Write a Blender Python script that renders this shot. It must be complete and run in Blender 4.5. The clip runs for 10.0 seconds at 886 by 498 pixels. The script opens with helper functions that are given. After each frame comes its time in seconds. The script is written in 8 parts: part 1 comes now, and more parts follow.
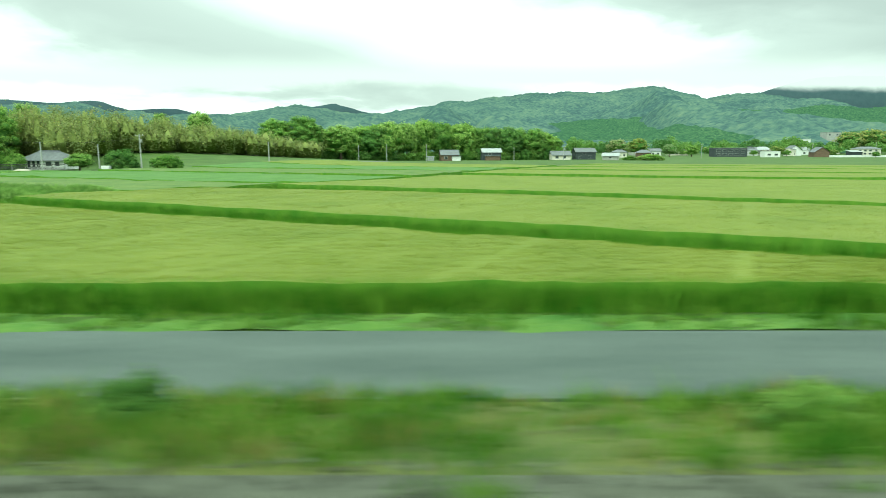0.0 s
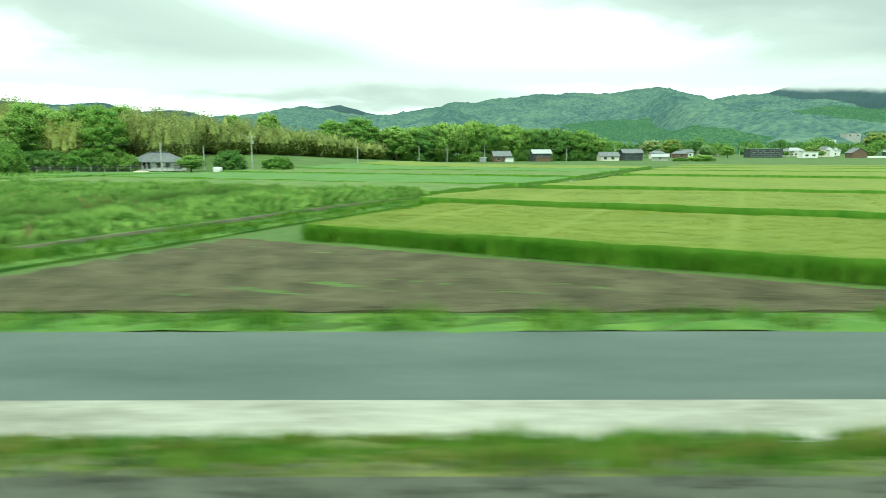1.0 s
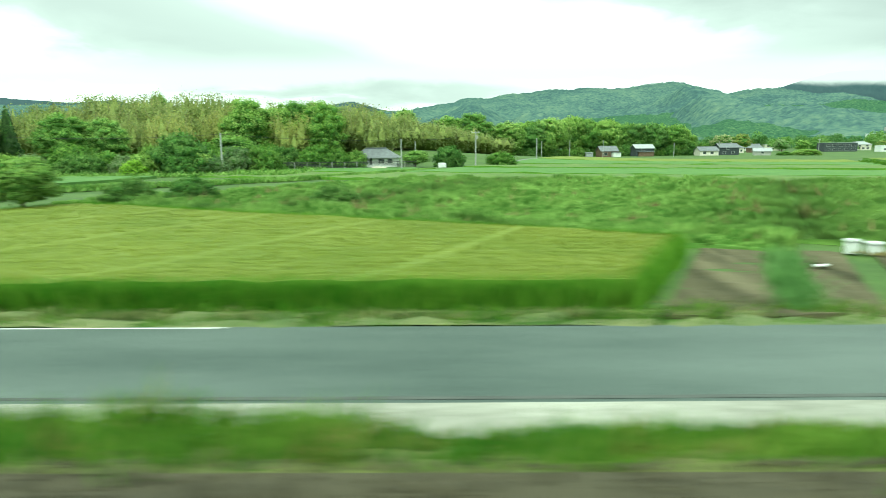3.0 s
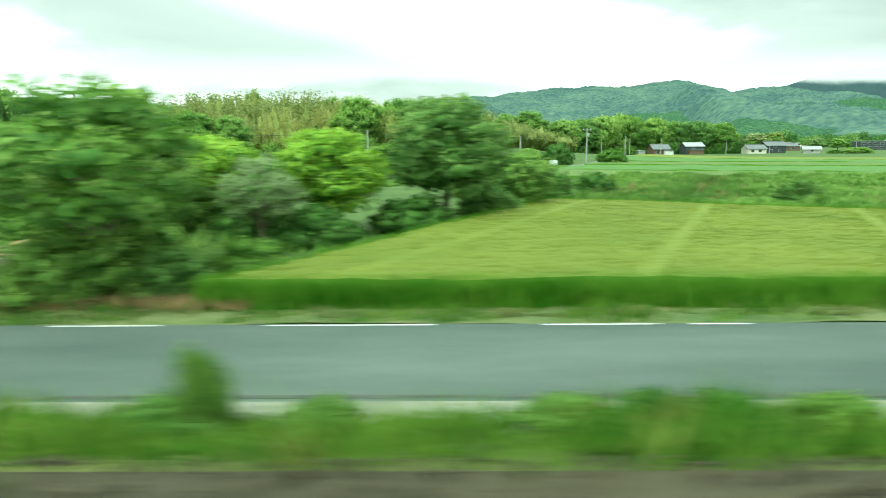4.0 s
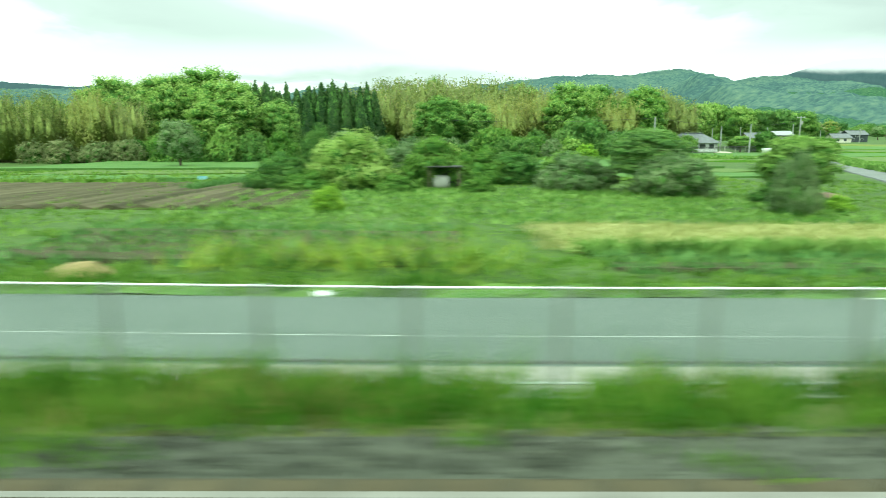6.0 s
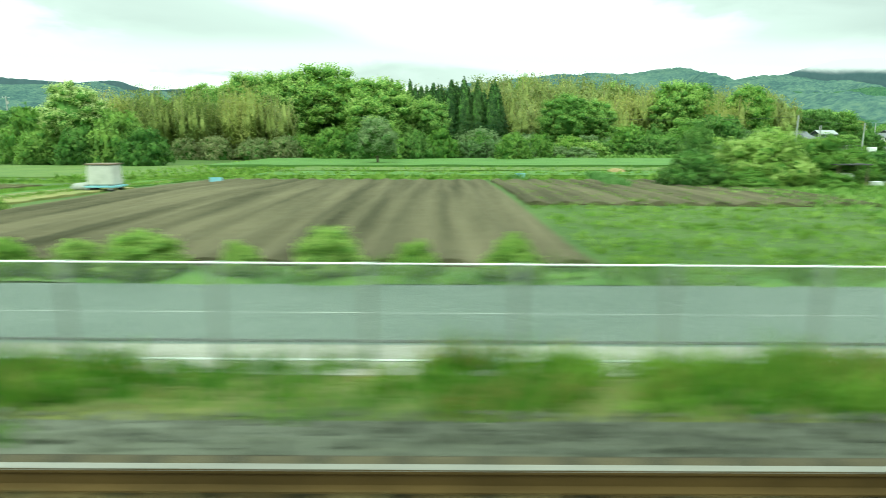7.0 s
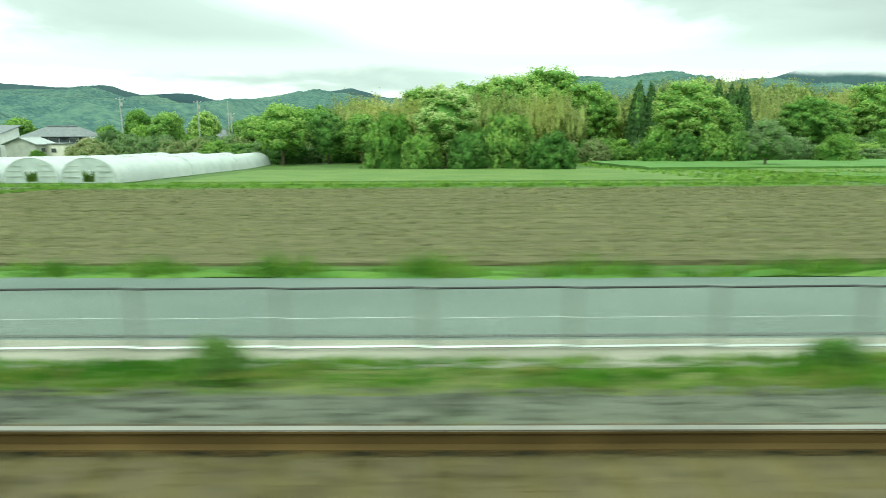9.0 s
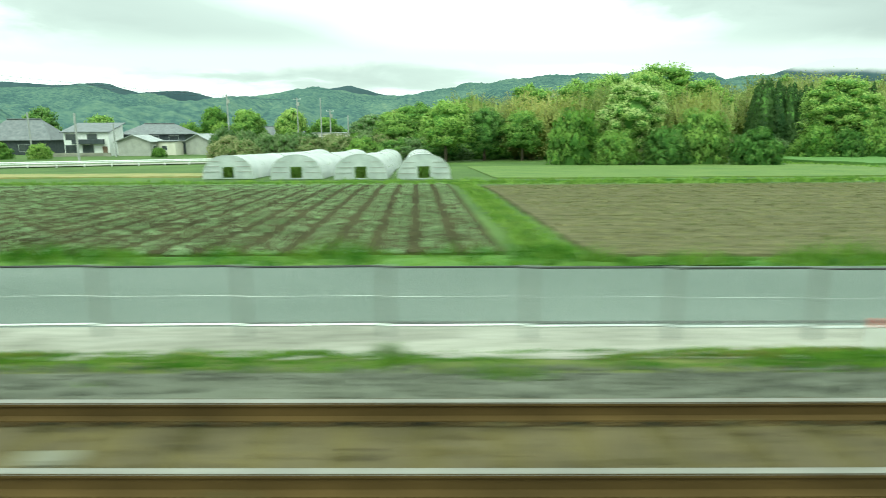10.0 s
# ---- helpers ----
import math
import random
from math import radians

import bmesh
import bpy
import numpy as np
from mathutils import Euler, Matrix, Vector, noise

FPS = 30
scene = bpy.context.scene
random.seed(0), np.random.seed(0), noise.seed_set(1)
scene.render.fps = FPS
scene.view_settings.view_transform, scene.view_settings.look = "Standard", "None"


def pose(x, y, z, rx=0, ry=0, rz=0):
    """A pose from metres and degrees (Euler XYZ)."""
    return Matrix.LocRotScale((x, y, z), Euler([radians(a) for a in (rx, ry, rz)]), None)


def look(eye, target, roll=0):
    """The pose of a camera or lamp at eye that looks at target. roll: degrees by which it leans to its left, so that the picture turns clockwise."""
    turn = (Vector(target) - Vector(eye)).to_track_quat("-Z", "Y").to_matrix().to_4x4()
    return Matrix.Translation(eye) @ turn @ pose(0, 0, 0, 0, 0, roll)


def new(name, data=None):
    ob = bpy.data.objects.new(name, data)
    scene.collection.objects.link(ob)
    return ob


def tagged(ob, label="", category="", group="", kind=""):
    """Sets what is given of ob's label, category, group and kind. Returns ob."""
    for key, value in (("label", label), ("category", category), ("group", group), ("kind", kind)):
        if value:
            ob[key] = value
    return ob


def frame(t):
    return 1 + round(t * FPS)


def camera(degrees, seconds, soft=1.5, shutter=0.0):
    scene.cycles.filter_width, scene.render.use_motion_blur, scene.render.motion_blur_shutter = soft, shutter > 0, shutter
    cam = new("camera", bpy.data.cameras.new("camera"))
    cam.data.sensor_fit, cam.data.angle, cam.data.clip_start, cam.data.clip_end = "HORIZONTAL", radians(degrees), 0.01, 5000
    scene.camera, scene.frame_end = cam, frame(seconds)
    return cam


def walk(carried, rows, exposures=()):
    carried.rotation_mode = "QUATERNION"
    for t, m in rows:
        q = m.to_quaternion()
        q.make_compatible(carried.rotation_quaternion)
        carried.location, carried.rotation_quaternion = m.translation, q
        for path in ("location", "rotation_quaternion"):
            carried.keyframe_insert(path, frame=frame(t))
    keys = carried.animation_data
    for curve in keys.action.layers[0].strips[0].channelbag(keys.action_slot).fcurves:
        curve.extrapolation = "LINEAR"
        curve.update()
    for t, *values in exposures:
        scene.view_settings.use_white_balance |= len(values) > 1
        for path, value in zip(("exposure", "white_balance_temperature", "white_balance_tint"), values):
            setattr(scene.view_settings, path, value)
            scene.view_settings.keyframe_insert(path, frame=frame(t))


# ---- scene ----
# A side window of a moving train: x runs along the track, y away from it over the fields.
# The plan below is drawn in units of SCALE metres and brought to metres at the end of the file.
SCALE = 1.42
cam = camera(72.0, 10.0, soft=0.5, shutter=0.35)
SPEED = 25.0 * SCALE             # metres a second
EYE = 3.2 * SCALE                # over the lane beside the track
# seconds, yaw, pitch, roll of the camera on its level ride
RIDE = [(0, 0.10, -9.34, -0.09),
        (0.5, 0.07, -9.52, -0.01),
        (1, 0.20, -9.22, -0.16),
        (1.5, 0.27, -9.15, -0.28),
        (2, 0.31, -9.49, -0.40),
        (2.5, 0.51, -9.57, -0.46),
        (4, 0.55, -9.72, -0.43),
        (4.5, 0.40, -10.74, -0.19),
        (5, 0.15, -10.95, -0.17),
        (5.5, -0.12, -10.72, -0.07),
        (6, -0.21, -10.81, -0.20),
        (7.5, -0.93, -11.05, 0.02),
        (8, -1.30, -10.72, -0.20),
        (8.5, -1.57, -10.57, -0.12),
        (9, -1.93, -10.70, -0.24),
        (9.5, -2.08, -11.27, -0.22),
        (10, -2.44, -10.94, -0.34)]


def curve(x):
    """How far the railway has bent out towards the fields at x, in plan units."""
    s = np.maximum(0.0, (-np.asarray(x, dtype=float) - 135) / 115)
    return 1.93 * np.where(s < 1, s ** 2.2, 1 + 2.2 * (s - 1))


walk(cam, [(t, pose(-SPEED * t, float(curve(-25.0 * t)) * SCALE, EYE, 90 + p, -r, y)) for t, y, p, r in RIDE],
     exposures=[(0, 0.44, 6500, -29.0), (5, 0.64, 6500, -30.0), (10, 0.48, 6500, -26.0)])

# ---- sky and light ----
world = bpy.data.worlds.new("overcast_sky")
scene.world = world
world.use_nodes = True


def link(tree, a, b):
    tree.links.new(a, b)


def math_node(tree, op, a, b=None):
    n = tree.nodes.new("ShaderNodeMath")
    n.operation = op
    for i, v in enumerate((a, b)):
        if v is None:
            continue
        if isinstance(v, (int, float)):
            n.inputs[i].default_value = v
        else:
            link(tree, v, n.inputs[i])
    return n.outputs[0]


def ramp_node(tree, fac, stops):
    n = tree.nodes.new("ShaderNodeValToRGB")
    els = n.color_ramp.elements
    while len(els) < len(stops):
        els.new(0.5)
    for e, (p, c) in zip(els, stops):
        e.position, e.color = p, (*c, 1)
    link(tree, fac, n.inputs[0])
    return n.outputs[0]


def noise_node(tree, vec, scale, detail=4.0, rough=0.55, distort=0.0):
    n = tree.nodes.new("ShaderNodeTexNoise")
    n.inputs["Scale"].default_value, n.inputs["Detail"].default_value = scale, detail
    n.inputs["Roughness"].default_value, n.inputs["Distortion"].default_value = rough, distort
    if vec is not None:
        link(tree, vec, n.inputs["Vector"])
    return n.outputs["Fac"]


SUN_ELEV, SUN_ROT = 52.0, 200.0
BANKS = ((-0.42, 0.17, -0.20, 0.42, 0.06, 0.58), (-0.68, 0.25, -0.1, 0.3, 0.04, 0.3), (0.50, 0.215, -0.2, 0.34, 0.07, 1.0), (0.66, 0.12, 0.0, 0.24, 0.03, 0.6), (-0.12, 0.095, -0.05, 0.34, 0.025, 0.34), (0.0, 0.55, 0.0, 0.9, 0.16, 0.5))


def build_sky():
    t = world.node_tree
    t.nodes.clear()
    out = t.nodes.new("ShaderNodeOutputWorld")
    bg = t.nodes.new("ShaderNodeBackground")
    coord = t.nodes.new("ShaderNodeTexCoord")
    sep = t.nodes.new("ShaderNodeSeparateXYZ")
    link(t, coord.outputs["Generated"], sep.inputs[0])
    # cloud layer seen in perspective: direction divided by its height
    h = math_node(t, "ADD", math_node(t, "MAXIMUM", sep.outputs[2], 0.0), 0.16)
    comb = t.nodes.new("ShaderNodeCombineXYZ")
    link(t, math_node(t, "DIVIDE", sep.outputs[0], h), comb.inputs[0])
    link(t, math_node(t, "DIVIDE", sep.outputs[1], h), comb.inputs[1])
    big = noise_node(t, comb.outputs[0], 0.62, 3.0, 0.45, 0.25)
    fine = noise_node(t, comb.outputs[0], 2.2, 6.0, 0.55, 0.3)
    # long banks of grey cloud: centre (sideways, up), slope, half width, half depth, weight
    flat = math_node(t, "SQRT", math_node(t, "ADD", math_node(t, "MULTIPLY", sep.outputs[0], sep.outputs[0]), math_node(t, "MULTIPLY", sep.outputs[1], sep.outputs[1])))
    flat = math_node(t, "MAXIMUM", flat, 0.05)
    u, w = math_node(t, "DIVIDE", sep.outputs[0], flat), math_node(t, "DIVIDE", sep.outputs[2], flat)
    w = math_node(t, "ADD", w, math_node(t, "MULTIPLY", math_node(t, "SUBTRACT", fine, 0.5), 0.07))
    total = math_node(t, "MULTIPLY", math_node(t, "SUBTRACT", big, 0.5), 0.6)
    total = math_node(t, "ADD", total, math_node(t, "MULTIPLY", math_node(t, "SUBTRACT", fine, 0.5), 0.3))
    for cu, cw, m, a, b, k in BANKS:
        du = math_node(t, "SUBTRACT", u, cu)
        dw = math_node(t, "SUBTRACT", math_node(t, "SUBTRACT", w, cw), math_node(t, "MULTIPLY", du, m))
        q = math_node(t, "ADD", math_node(t, "POWER", math_node(t, "ABSOLUTE", math_node(t, "DIVIDE", du, a)), 2.0), math_node(t, "POWER", math_node(t, "ABSOLUTE", math_node(t, "DIVIDE", dw, b)), 2.0))
        total = math_node(t, "ADD", total, math_node(t, "MULTIPLY", math_node(t, "EXPONENT", math_node(t, "MULTIPLY", q, -1.0)), k))
    clouds = ramp_node(t, math_node(t, "ADD", total, 0.12), [(0.0, (0.95, 0.93, 1.0)), (0.24, (0.81, 0.80, 0.865)), (0.50, (0.51, 0.515, 0.555)), (0.9, (0.405, 0.41, 0.445))])
    sky = t.nodes.new("ShaderNodeTexSky")
    sky.sky_type = "NISHITA"
    sky.sun_disc = False
    sky.sun_elevation, sky.sun_rotation = radians(SUN_ELEV), radians(SUN_ROT)
    mix = t.nodes.new("ShaderNodeMix")
    mix.data_type = "RGBA"
    mix.inputs["Factor"].default_value = 0.96
    dim = t.nodes.new("ShaderNodeMix")
    dim.data_type, dim.blend_type = "RGBA", "MULTIPLY"
    dim.inputs["Factor"].default_value = 1.0
    dim.inputs["B"].default_value = (0.1, 0.1, 0.1, 1)
    link(t, sky.outputs[0], dim.inputs["A"])
    link(t, dim.outputs["Result"], mix.inputs["A"])
    link(t, clouds, mix.inputs["B"])
    link(t, mix.outputs["Result"], bg.inputs[0])
    # an overcast sky brightens towards its zenith
    high = math_node(t, "MULTIPLY", math_node(t, "MAXIMUM", math_node(t, "SUBTRACT", sep.outputs[2], 0.3), 0.0), 1.7)
    link(t, math_node(t, "ADD", high, 1.25), bg.inputs[1])
    link(t, bg.outputs[0], out.inputs[0])


build_sky()
sun_data = bpy.data.lights.new("sun", "SUN")
sun_data.energy, sun_data.angle, sun_data.color = 1.3, radians(25), (1.0, 0.97, 0.9)
sun = new("sun", sun_data)
sun.matrix_world = look((0, 0, 300), (0 + math.sin(radians(SUN_ROT)) * -100, math.cos(radians(SUN_ROT)) * -100, 300 - 100 * math.tan(radians(SUN_ELEV))))

# ---- materials ----


def material(name, stops, scale=1.0, fine=8.0, rough=0.85, bump=0.0, bump_scale=30.0, world_pos=True, metal=0.0, stretch=None,
             island=0.0, per_object=0.0, translucent=0.0, spec=0.3, fine_amount=0.35, bump_dist=0.05):
    """Colour from two scales of noise (and the random tone of each island or object) through a ramp."""
    m = bpy.data.materials.new(name)
    m.use_nodes = True
    t = m.node_tree
    bsdf = t.nodes["Principled BSDF"]
    geo = t.nodes.new("ShaderNodeNewGeometry")
    if world_pos:
        vec = geo.outputs["Position"]
    else:
        vec = t.nodes.new("ShaderNodeTexCoord").outputs["Object"]
    if stretch:
        mp = t.nodes.new("ShaderNodeMapping")
        mp.inputs["Scale"].default_value = stretch
        link(t, vec, mp.inputs["Vector"])
        vec = mp.outputs[0]
    a = noise_node(t, vec, scale, 4.0)
    b = noise_node(t, vec, fine, 5.0, 0.6)
    v = math_node(t, "ADD", math_node(t, "MULTIPLY", a, 1 - fine_amount), math_node(t, "MULTIPLY", b, fine_amount))
    # spread the noise over the ramp
    v = math_node(t, "ADD", math_node(t, "MULTIPLY", math_node(t, "SUBTRACT", v, 0.5), 2.2), 0.5)
    if island:
        v = math_node(t, "ADD", v, math_node(t, "MULTIPLY", math_node(t, "SUBTRACT", geo.outputs["Random Per Island"], 0.5), island))
    if per_object:
        info = t.nodes.new("ShaderNodeObjectInfo")
        v = math_node(t, "ADD", v, math_node(t, "MULTIPLY", math_node(t, "SUBTRACT", info.outputs["Random"], 0.5), per_object))
    col = ramp_node(t, v, stops)
    link(t, col, bsdf.inputs["Base Color"])
    bsdf.inputs["Roughness"].default_value = rough
    bsdf.inputs["Metallic"].default_value = metal
    bsdf.inputs["Specular IOR Level"].default_value = spec
    if bump:
        bn = t.nodes.new("ShaderNodeBump")
        bn.inputs["Strength"].default_value = bump
        bn.inputs["Distance"].default_value = bump_dist
        link(t, noise_node(t, vec, bump_scale, 4.0), bn.inputs["Height"])
        link(t, bn.outputs[0], bsdf.inputs["Normal"])
    if translucent:
        tr = t.nodes.new("ShaderNodeBsdfTranslucent")
        link(t, col, tr.inputs[0])
        mx = t.nodes.new("ShaderNodeMixShader")
        mx.inputs[0].default_value = translucent
        link(t, bsdf.outputs[0], mx.inputs[1])
        link(t, tr.outputs[0], mx.inputs[2])
        link(t, mx.outputs[0], t.nodes["Material Output"].inputs["Surface"])
    return m


def duo(name, a, b, **kw):
    mid = tuple((p + q) / 2 for p, q in zip(a, b))
    return material(name, [(0.15, a), (0.5, mid), (0.85, b)], **kw)


M_GROUND = duo("meadow_ground", (0.035, 0.075, 0.01), (0.085, 0.14, 0.026), scale=0.11, fine=1.7, bump=0.6, bump_scale=4)
M_VERGE = duo("verge_grass", (0.035, 0.11, 0.012), (0.125, 0.21, 0.035), scale=0.4, fine=5, bump=0.6, bump_scale=12)
M_DRYGRASS = duo("dry_grass", (0.13, 0.17, 0.04), (0.30, 0.25, 0.11), scale=0.5, fine=5, bump=0.6, bump_scale=12)
M_WHEAT_TOP = duo("barley_heads", (0.096, 0.142, 0.012), (0.178, 0.21, 0.032), scale=0.16, fine=6, fine_amount=0.5, bump=0.8, bump_scale=14)
M_WHEAT_SIDE = duo("barley_stalks", (0.065, 0.19, 0.014), (0.17, 0.3, 0.034), scale=1.2, fine=12, stretch=(1, 1, 0.12))
M_BARLEY_BLADE = duo("barley_blade", (0.06, 0.185, 0.012), (0.18, 0.33, 0.04), scale=0.4, fine=3, island=0.7, translucent=0.25, spec=0.1)
M_WEED = duo("weed_leaf", (0.0885, 0.195, 0.033), (0.295, 0.437, 0.118), scale=0.25, fine=2, island=0.6, translucent=0.25, spec=0.1)
M_WEED_GROUND = duo("weed_ground", (0.0822, 0.206, 0.0302), (0.26, 0.411, 0.0959), scale=0.3, fine=2.2, bump=1.0, bump_scale=6)
M_BANK = duo("bank_grass_blade", (0.03, 0.115, 0.008), (0.165, 0.265, 0.04), scale=0.45, fine=2, island=0.6, translucent=0.25, spec=0.1)
M_DRYBANK = duo("withered_bank_grass", (0.13, 0.135, 0.03), (0.27, 0.24, 0.085), scale=0.3, fine=2, island=0.7, translucent=0.2, spec=0.1)
M_BANK_GROUND = duo("bank_ground", (0.045, 0.08, 0.012), (0.15, 0.16, 0.045), scale=0.35, fine=4, bump=0.8, bump_scale=15)
M_PADDY = duo("low_green_crop", (0.055, 0.13, 0.022), (0.105, 0.195, 0.04), scale=0.2, fine=2.6, fine_amount=0.55, bump=0.8, bump_scale=3)
M_PALE = duo("pale_crop", (0.055, 0.115, 0.018), (0.135, 0.185, 0.042), scale=0.2, fine=2.6, fine_amount=0.55, bump=0.8, bump_scale=3)
M_SOIL = duo("tilled_soil", (0.048, 0.047, 0.028), (0.11, 0.102, 0.062), scale=0.5, fine=6, bump=1.0, bump_scale=7, rough=0.95, spec=0.05)
M_SOIL_LIGHT = duo("dry_soil", (0.045, 0.044, 0.025), (0.145, 0.13, 0.08), scale=0.5, fine=6, bump=1.0, bump_scale=7, rough=0.95, spec=0.05, stretch=(1.9, 0.07, 1.0), fine_amount=0.25)
M_STUBBLE = duo("weedy_soil", (0.052, 0.052, 0.027), (0.16, 0.15, 0.08), scale=2.2, fine=9, fine_amount=0.8, bump=1.0, bump_scale=7, rough=0.95, spec=0.05, stretch=(0.12, 1.5, 1))
M_ASPHALT = duo("asphalt", (0.042, 0.062, 0.053), (0.112, 0.138, 0.122), scale=0.35, fine=40, bump=0.3, bump_scale=120, rough=0.75, stretch=(0.25, 1, 1))
M_ASPHALT_PALE = duo("pale_asphalt", (0.082, 0.112, 0.093), (0.138, 0.17, 0.148), scale=0.35, fine=40, bump=0.3, bump_scale=120, rough=0.75, stretch=(0.25, 1, 1))
M_VERGE_DRY = duo("dry_verge", (0.055, 0.10, 0.025), (0.17, 0.18, 0.075), scale=0.5, fine=5, bump=0.6, bump_scale=12)
M_TRACKGRASS = duo("short_track_grass", (0.1, 0.2, 0.025), (0.23, 0.34, 0.075), scale=0.4, fine=3, island=0.5, translucent=0.25, spec=0.1)
M_LANE = duo("lane_asphalt", (0.118, 0.129, 0.122), (0.199, 0.211, 0.199), scale=0.4, fine=40, bump=0.3, bump_scale=120, rough=0.8)
M_CONCRETE = duo("weathered_concrete", (0.165, 0.165, 0.13), (0.375, 0.368, 0.315), scale=0.7, fine=6, bump=0.3, bump_scale=40, stretch=(0.35, 1, 1))
M_CONCRETE_OLD = duo("soiled_concrete", (0.15, 0.15, 0.11), (0.31, 0.30, 0.24), scale=0.5, fine=6, bump=0.3, bump_scale=40)
M_MOSSY = duo("mossy_concrete", (0.13, 0.135, 0.085), (0.25, 0.24, 0.16), scale=0.6, fine=6)
M_GREYCON = duo("grey_concrete", (0.27, 0.28, 0.27), (0.42, 0.43, 0.41), scale=1.2, fine=12, bump=0.2, bump_scale=60, world_pos=False)
M_BALLAST = duo("ballast_stone", (0.0334, 0.0387, 0.0255), (0.132, 0.143, 0.104), scale=0.12, fine=25, island=0.9, bump=0.6, bump_scale=60)
M_BALLAST_EARTHY = duo("earthy_ballast", (0.03, 0.027, 0.014), (0.088, 0.078, 0.045), scale=0.3, fine=25, island=0.7, bump=0.6, bump_scale=60, stretch=(0.4, 1.6, 1))
M_BALLAST_PALE = duo("pale_ballast", (0.075, 0.085, 0.06), (0.2, 0.21, 0.165), scale=0.3, fine=25, island=0.7, bump=0.6, bump_scale=60, stretch=(0.4, 1.6, 1))
M_BALLAST_BROWN = duo("rusty_ballast", (0.052, 0.044, 0.014), (0.15, 0.122, 0.048), scale=0.8, fine=25, island=0.9, bump=0.6, bump_scale=60)
M_RUST = duo("rusty_rail", (0.04, 0.026, 0.008), (0.1, 0.065, 0.022), scale=2, fine=20, rough=0.8, metal=0.0, spec=0.15)
M_RAILTOP = duo("polished_rail_head", (0.2, 0.195, 0.165), (0.34, 0.33, 0.29), scale=2, fine=20, rough=0.4, metal=0.8)
M_WHITE = duo("white_paint", (0.62, 0.64, 0.62), (0.82, 0.83, 0.81), scale=1.5, fine=10, rough=0.6)
M_LINE = duo("worn_road_paint", (0.45, 0.46, 0.44), (0.78, 0.79, 0.77), scale=1.5, fine=14, rough=0.7)
M_FILM = duo("greenhouse_film", (0.66, 0.70, 0.69), (0.86, 0.88, 0.87), scale=0.5, fine=4, rough=0.35, spec=0.5, translucent=0.45)
M_FILM_OLD = duo("clouded_front_film", (0.42, 0.47, 0.45), (0.62, 0.66, 0.64), scale=0.8, fine=4, rough=0.4, spec=0.5, translucent=0.3)
M_STEEL = duo("galvanised_steel", (0.42, 0.45, 0.43), (0.58, 0.6, 0.58), scale=2, fine=20, rough=0.45, metal=0.6)
M_DARK = duo("dark_metal", (0.02, 0.022, 0.022), (0.05, 0.05, 0.05), scale=2, fine=20, rough=0.6)
M_WATER = duo("still_water", (0.05, 0.06, 0.05), (0.08, 0.09, 0.075), scale=0.3, fine=3, rough=0.06, spec=0.6)
M_BARK = duo("bark", (0.07, 0.055, 0.035), (0.16, 0.13, 0.09), scale=2, fine=12, world_pos=False)
M_CULM = duo("bamboo_culm", (0.22, 0.22, 0.09), (0.36, 0.34, 0.17), scale=2, fine=12, world_pos=False, island=0.5)
M_TILE = duo("grey_roof_tile", (0.085, 0.095, 0.1), (0.17, 0.185, 0.19), scale=1.2, fine=8, rough=0.5, world_pos=False)
M_TILE_LIGHT = duo("pale_roof_sheet", (0.24, 0.26, 0.26), (0.38, 0.4, 0.395), scale=1.2, fine=8, rough=0.5, world_pos=False)
M_BROWNWALL = duo("brown_board_wall", (0.11, 0.075, 0.05), (0.2, 0.14, 0.1), scale=1.5, fine=10, world_pos=False)
M_DARKWALL = duo("dark_siding", (0.035, 0.045, 0.05), (0.075, 0.09, 0.095), scale=1.5, fine=10, world_pos=False)
M_CREAM = duo("cream_render", (0.58, 0.55, 0.46), (0.74, 0.71, 0.62), scale=0.8, fine=10, world_pos=False)
M_GREYWALL = duo("grey_render", (0.3, 0.31, 0.28), (0.44, 0.44, 0.4), scale=0.8, fine=10, world_pos=False)
M_GLASS = duo("window_glass", (0.03, 0.04, 0.045), (0.07, 0.08, 0.085), scale=0.5, fine=2, rough=0.08, spec=0.7, world_pos=False)
M_WOOD = duo("weathered_wood", (0.11, 0.085, 0.06), (0.24, 0.19, 0.14), scale=1.5, fine=14, world_pos=False)
M_BLUE = duo("faded_blue_plastic", (0.18, 0.42, 0.50), (0.33, 0.55, 0.62), scale=3, fine=12, world_pos=False)
M_RED = duo("faded_red_paint", (0.42, 0.06, 0.04), (0.55, 0.11, 0.07), scale=3, fine=12, world_pos=False)
M_YELLOW = duo("yellow_band", (0.6, 0.42, 0.04), (0.75, 0.55, 0.1), scale=3, fine=12, world_pos=False)
M_STRAW = duo("straw_heap", (0.2, 0.16, 0.07), (0.36, 0.28, 0.13), scale=2, fine=12, bump=0.8, bump_scale=20)
M_SPOIL = duo("sandy_spoil", (0.369, 0.328, 0.262), (0.508, 0.467, 0.394), scale=2, fine=12, bump=0.8, bump_scale=20)
M_LEEK = duo("leek_leaves", (0.08, 0.18, 0.045), (0.18, 0.31, 0.1), scale=0.6, fine=4, island=0.5, translucent=0.2, spec=0.1)
M_CROPROW = duo("seedling_leaves", (0.2, 0.33, 0.14), (0.4, 0.54, 0.3), scale=0.6, fine=4, island=0.6, translucent=0.2, spec=0.1)
M_PALEGRASS = duo("ripe_pale_grass", (0.28, 0.31, 0.10), (0.46, 0.46, 0.21), scale=0.5, fine=4, island=0.5, translucent=0.2, spec=0.1)
M_FLOWER = duo("pink_flowers", (0.45, 0.06, 0.22), (0.6, 0.14, 0.34), scale=2, fine=8, island=0.5)
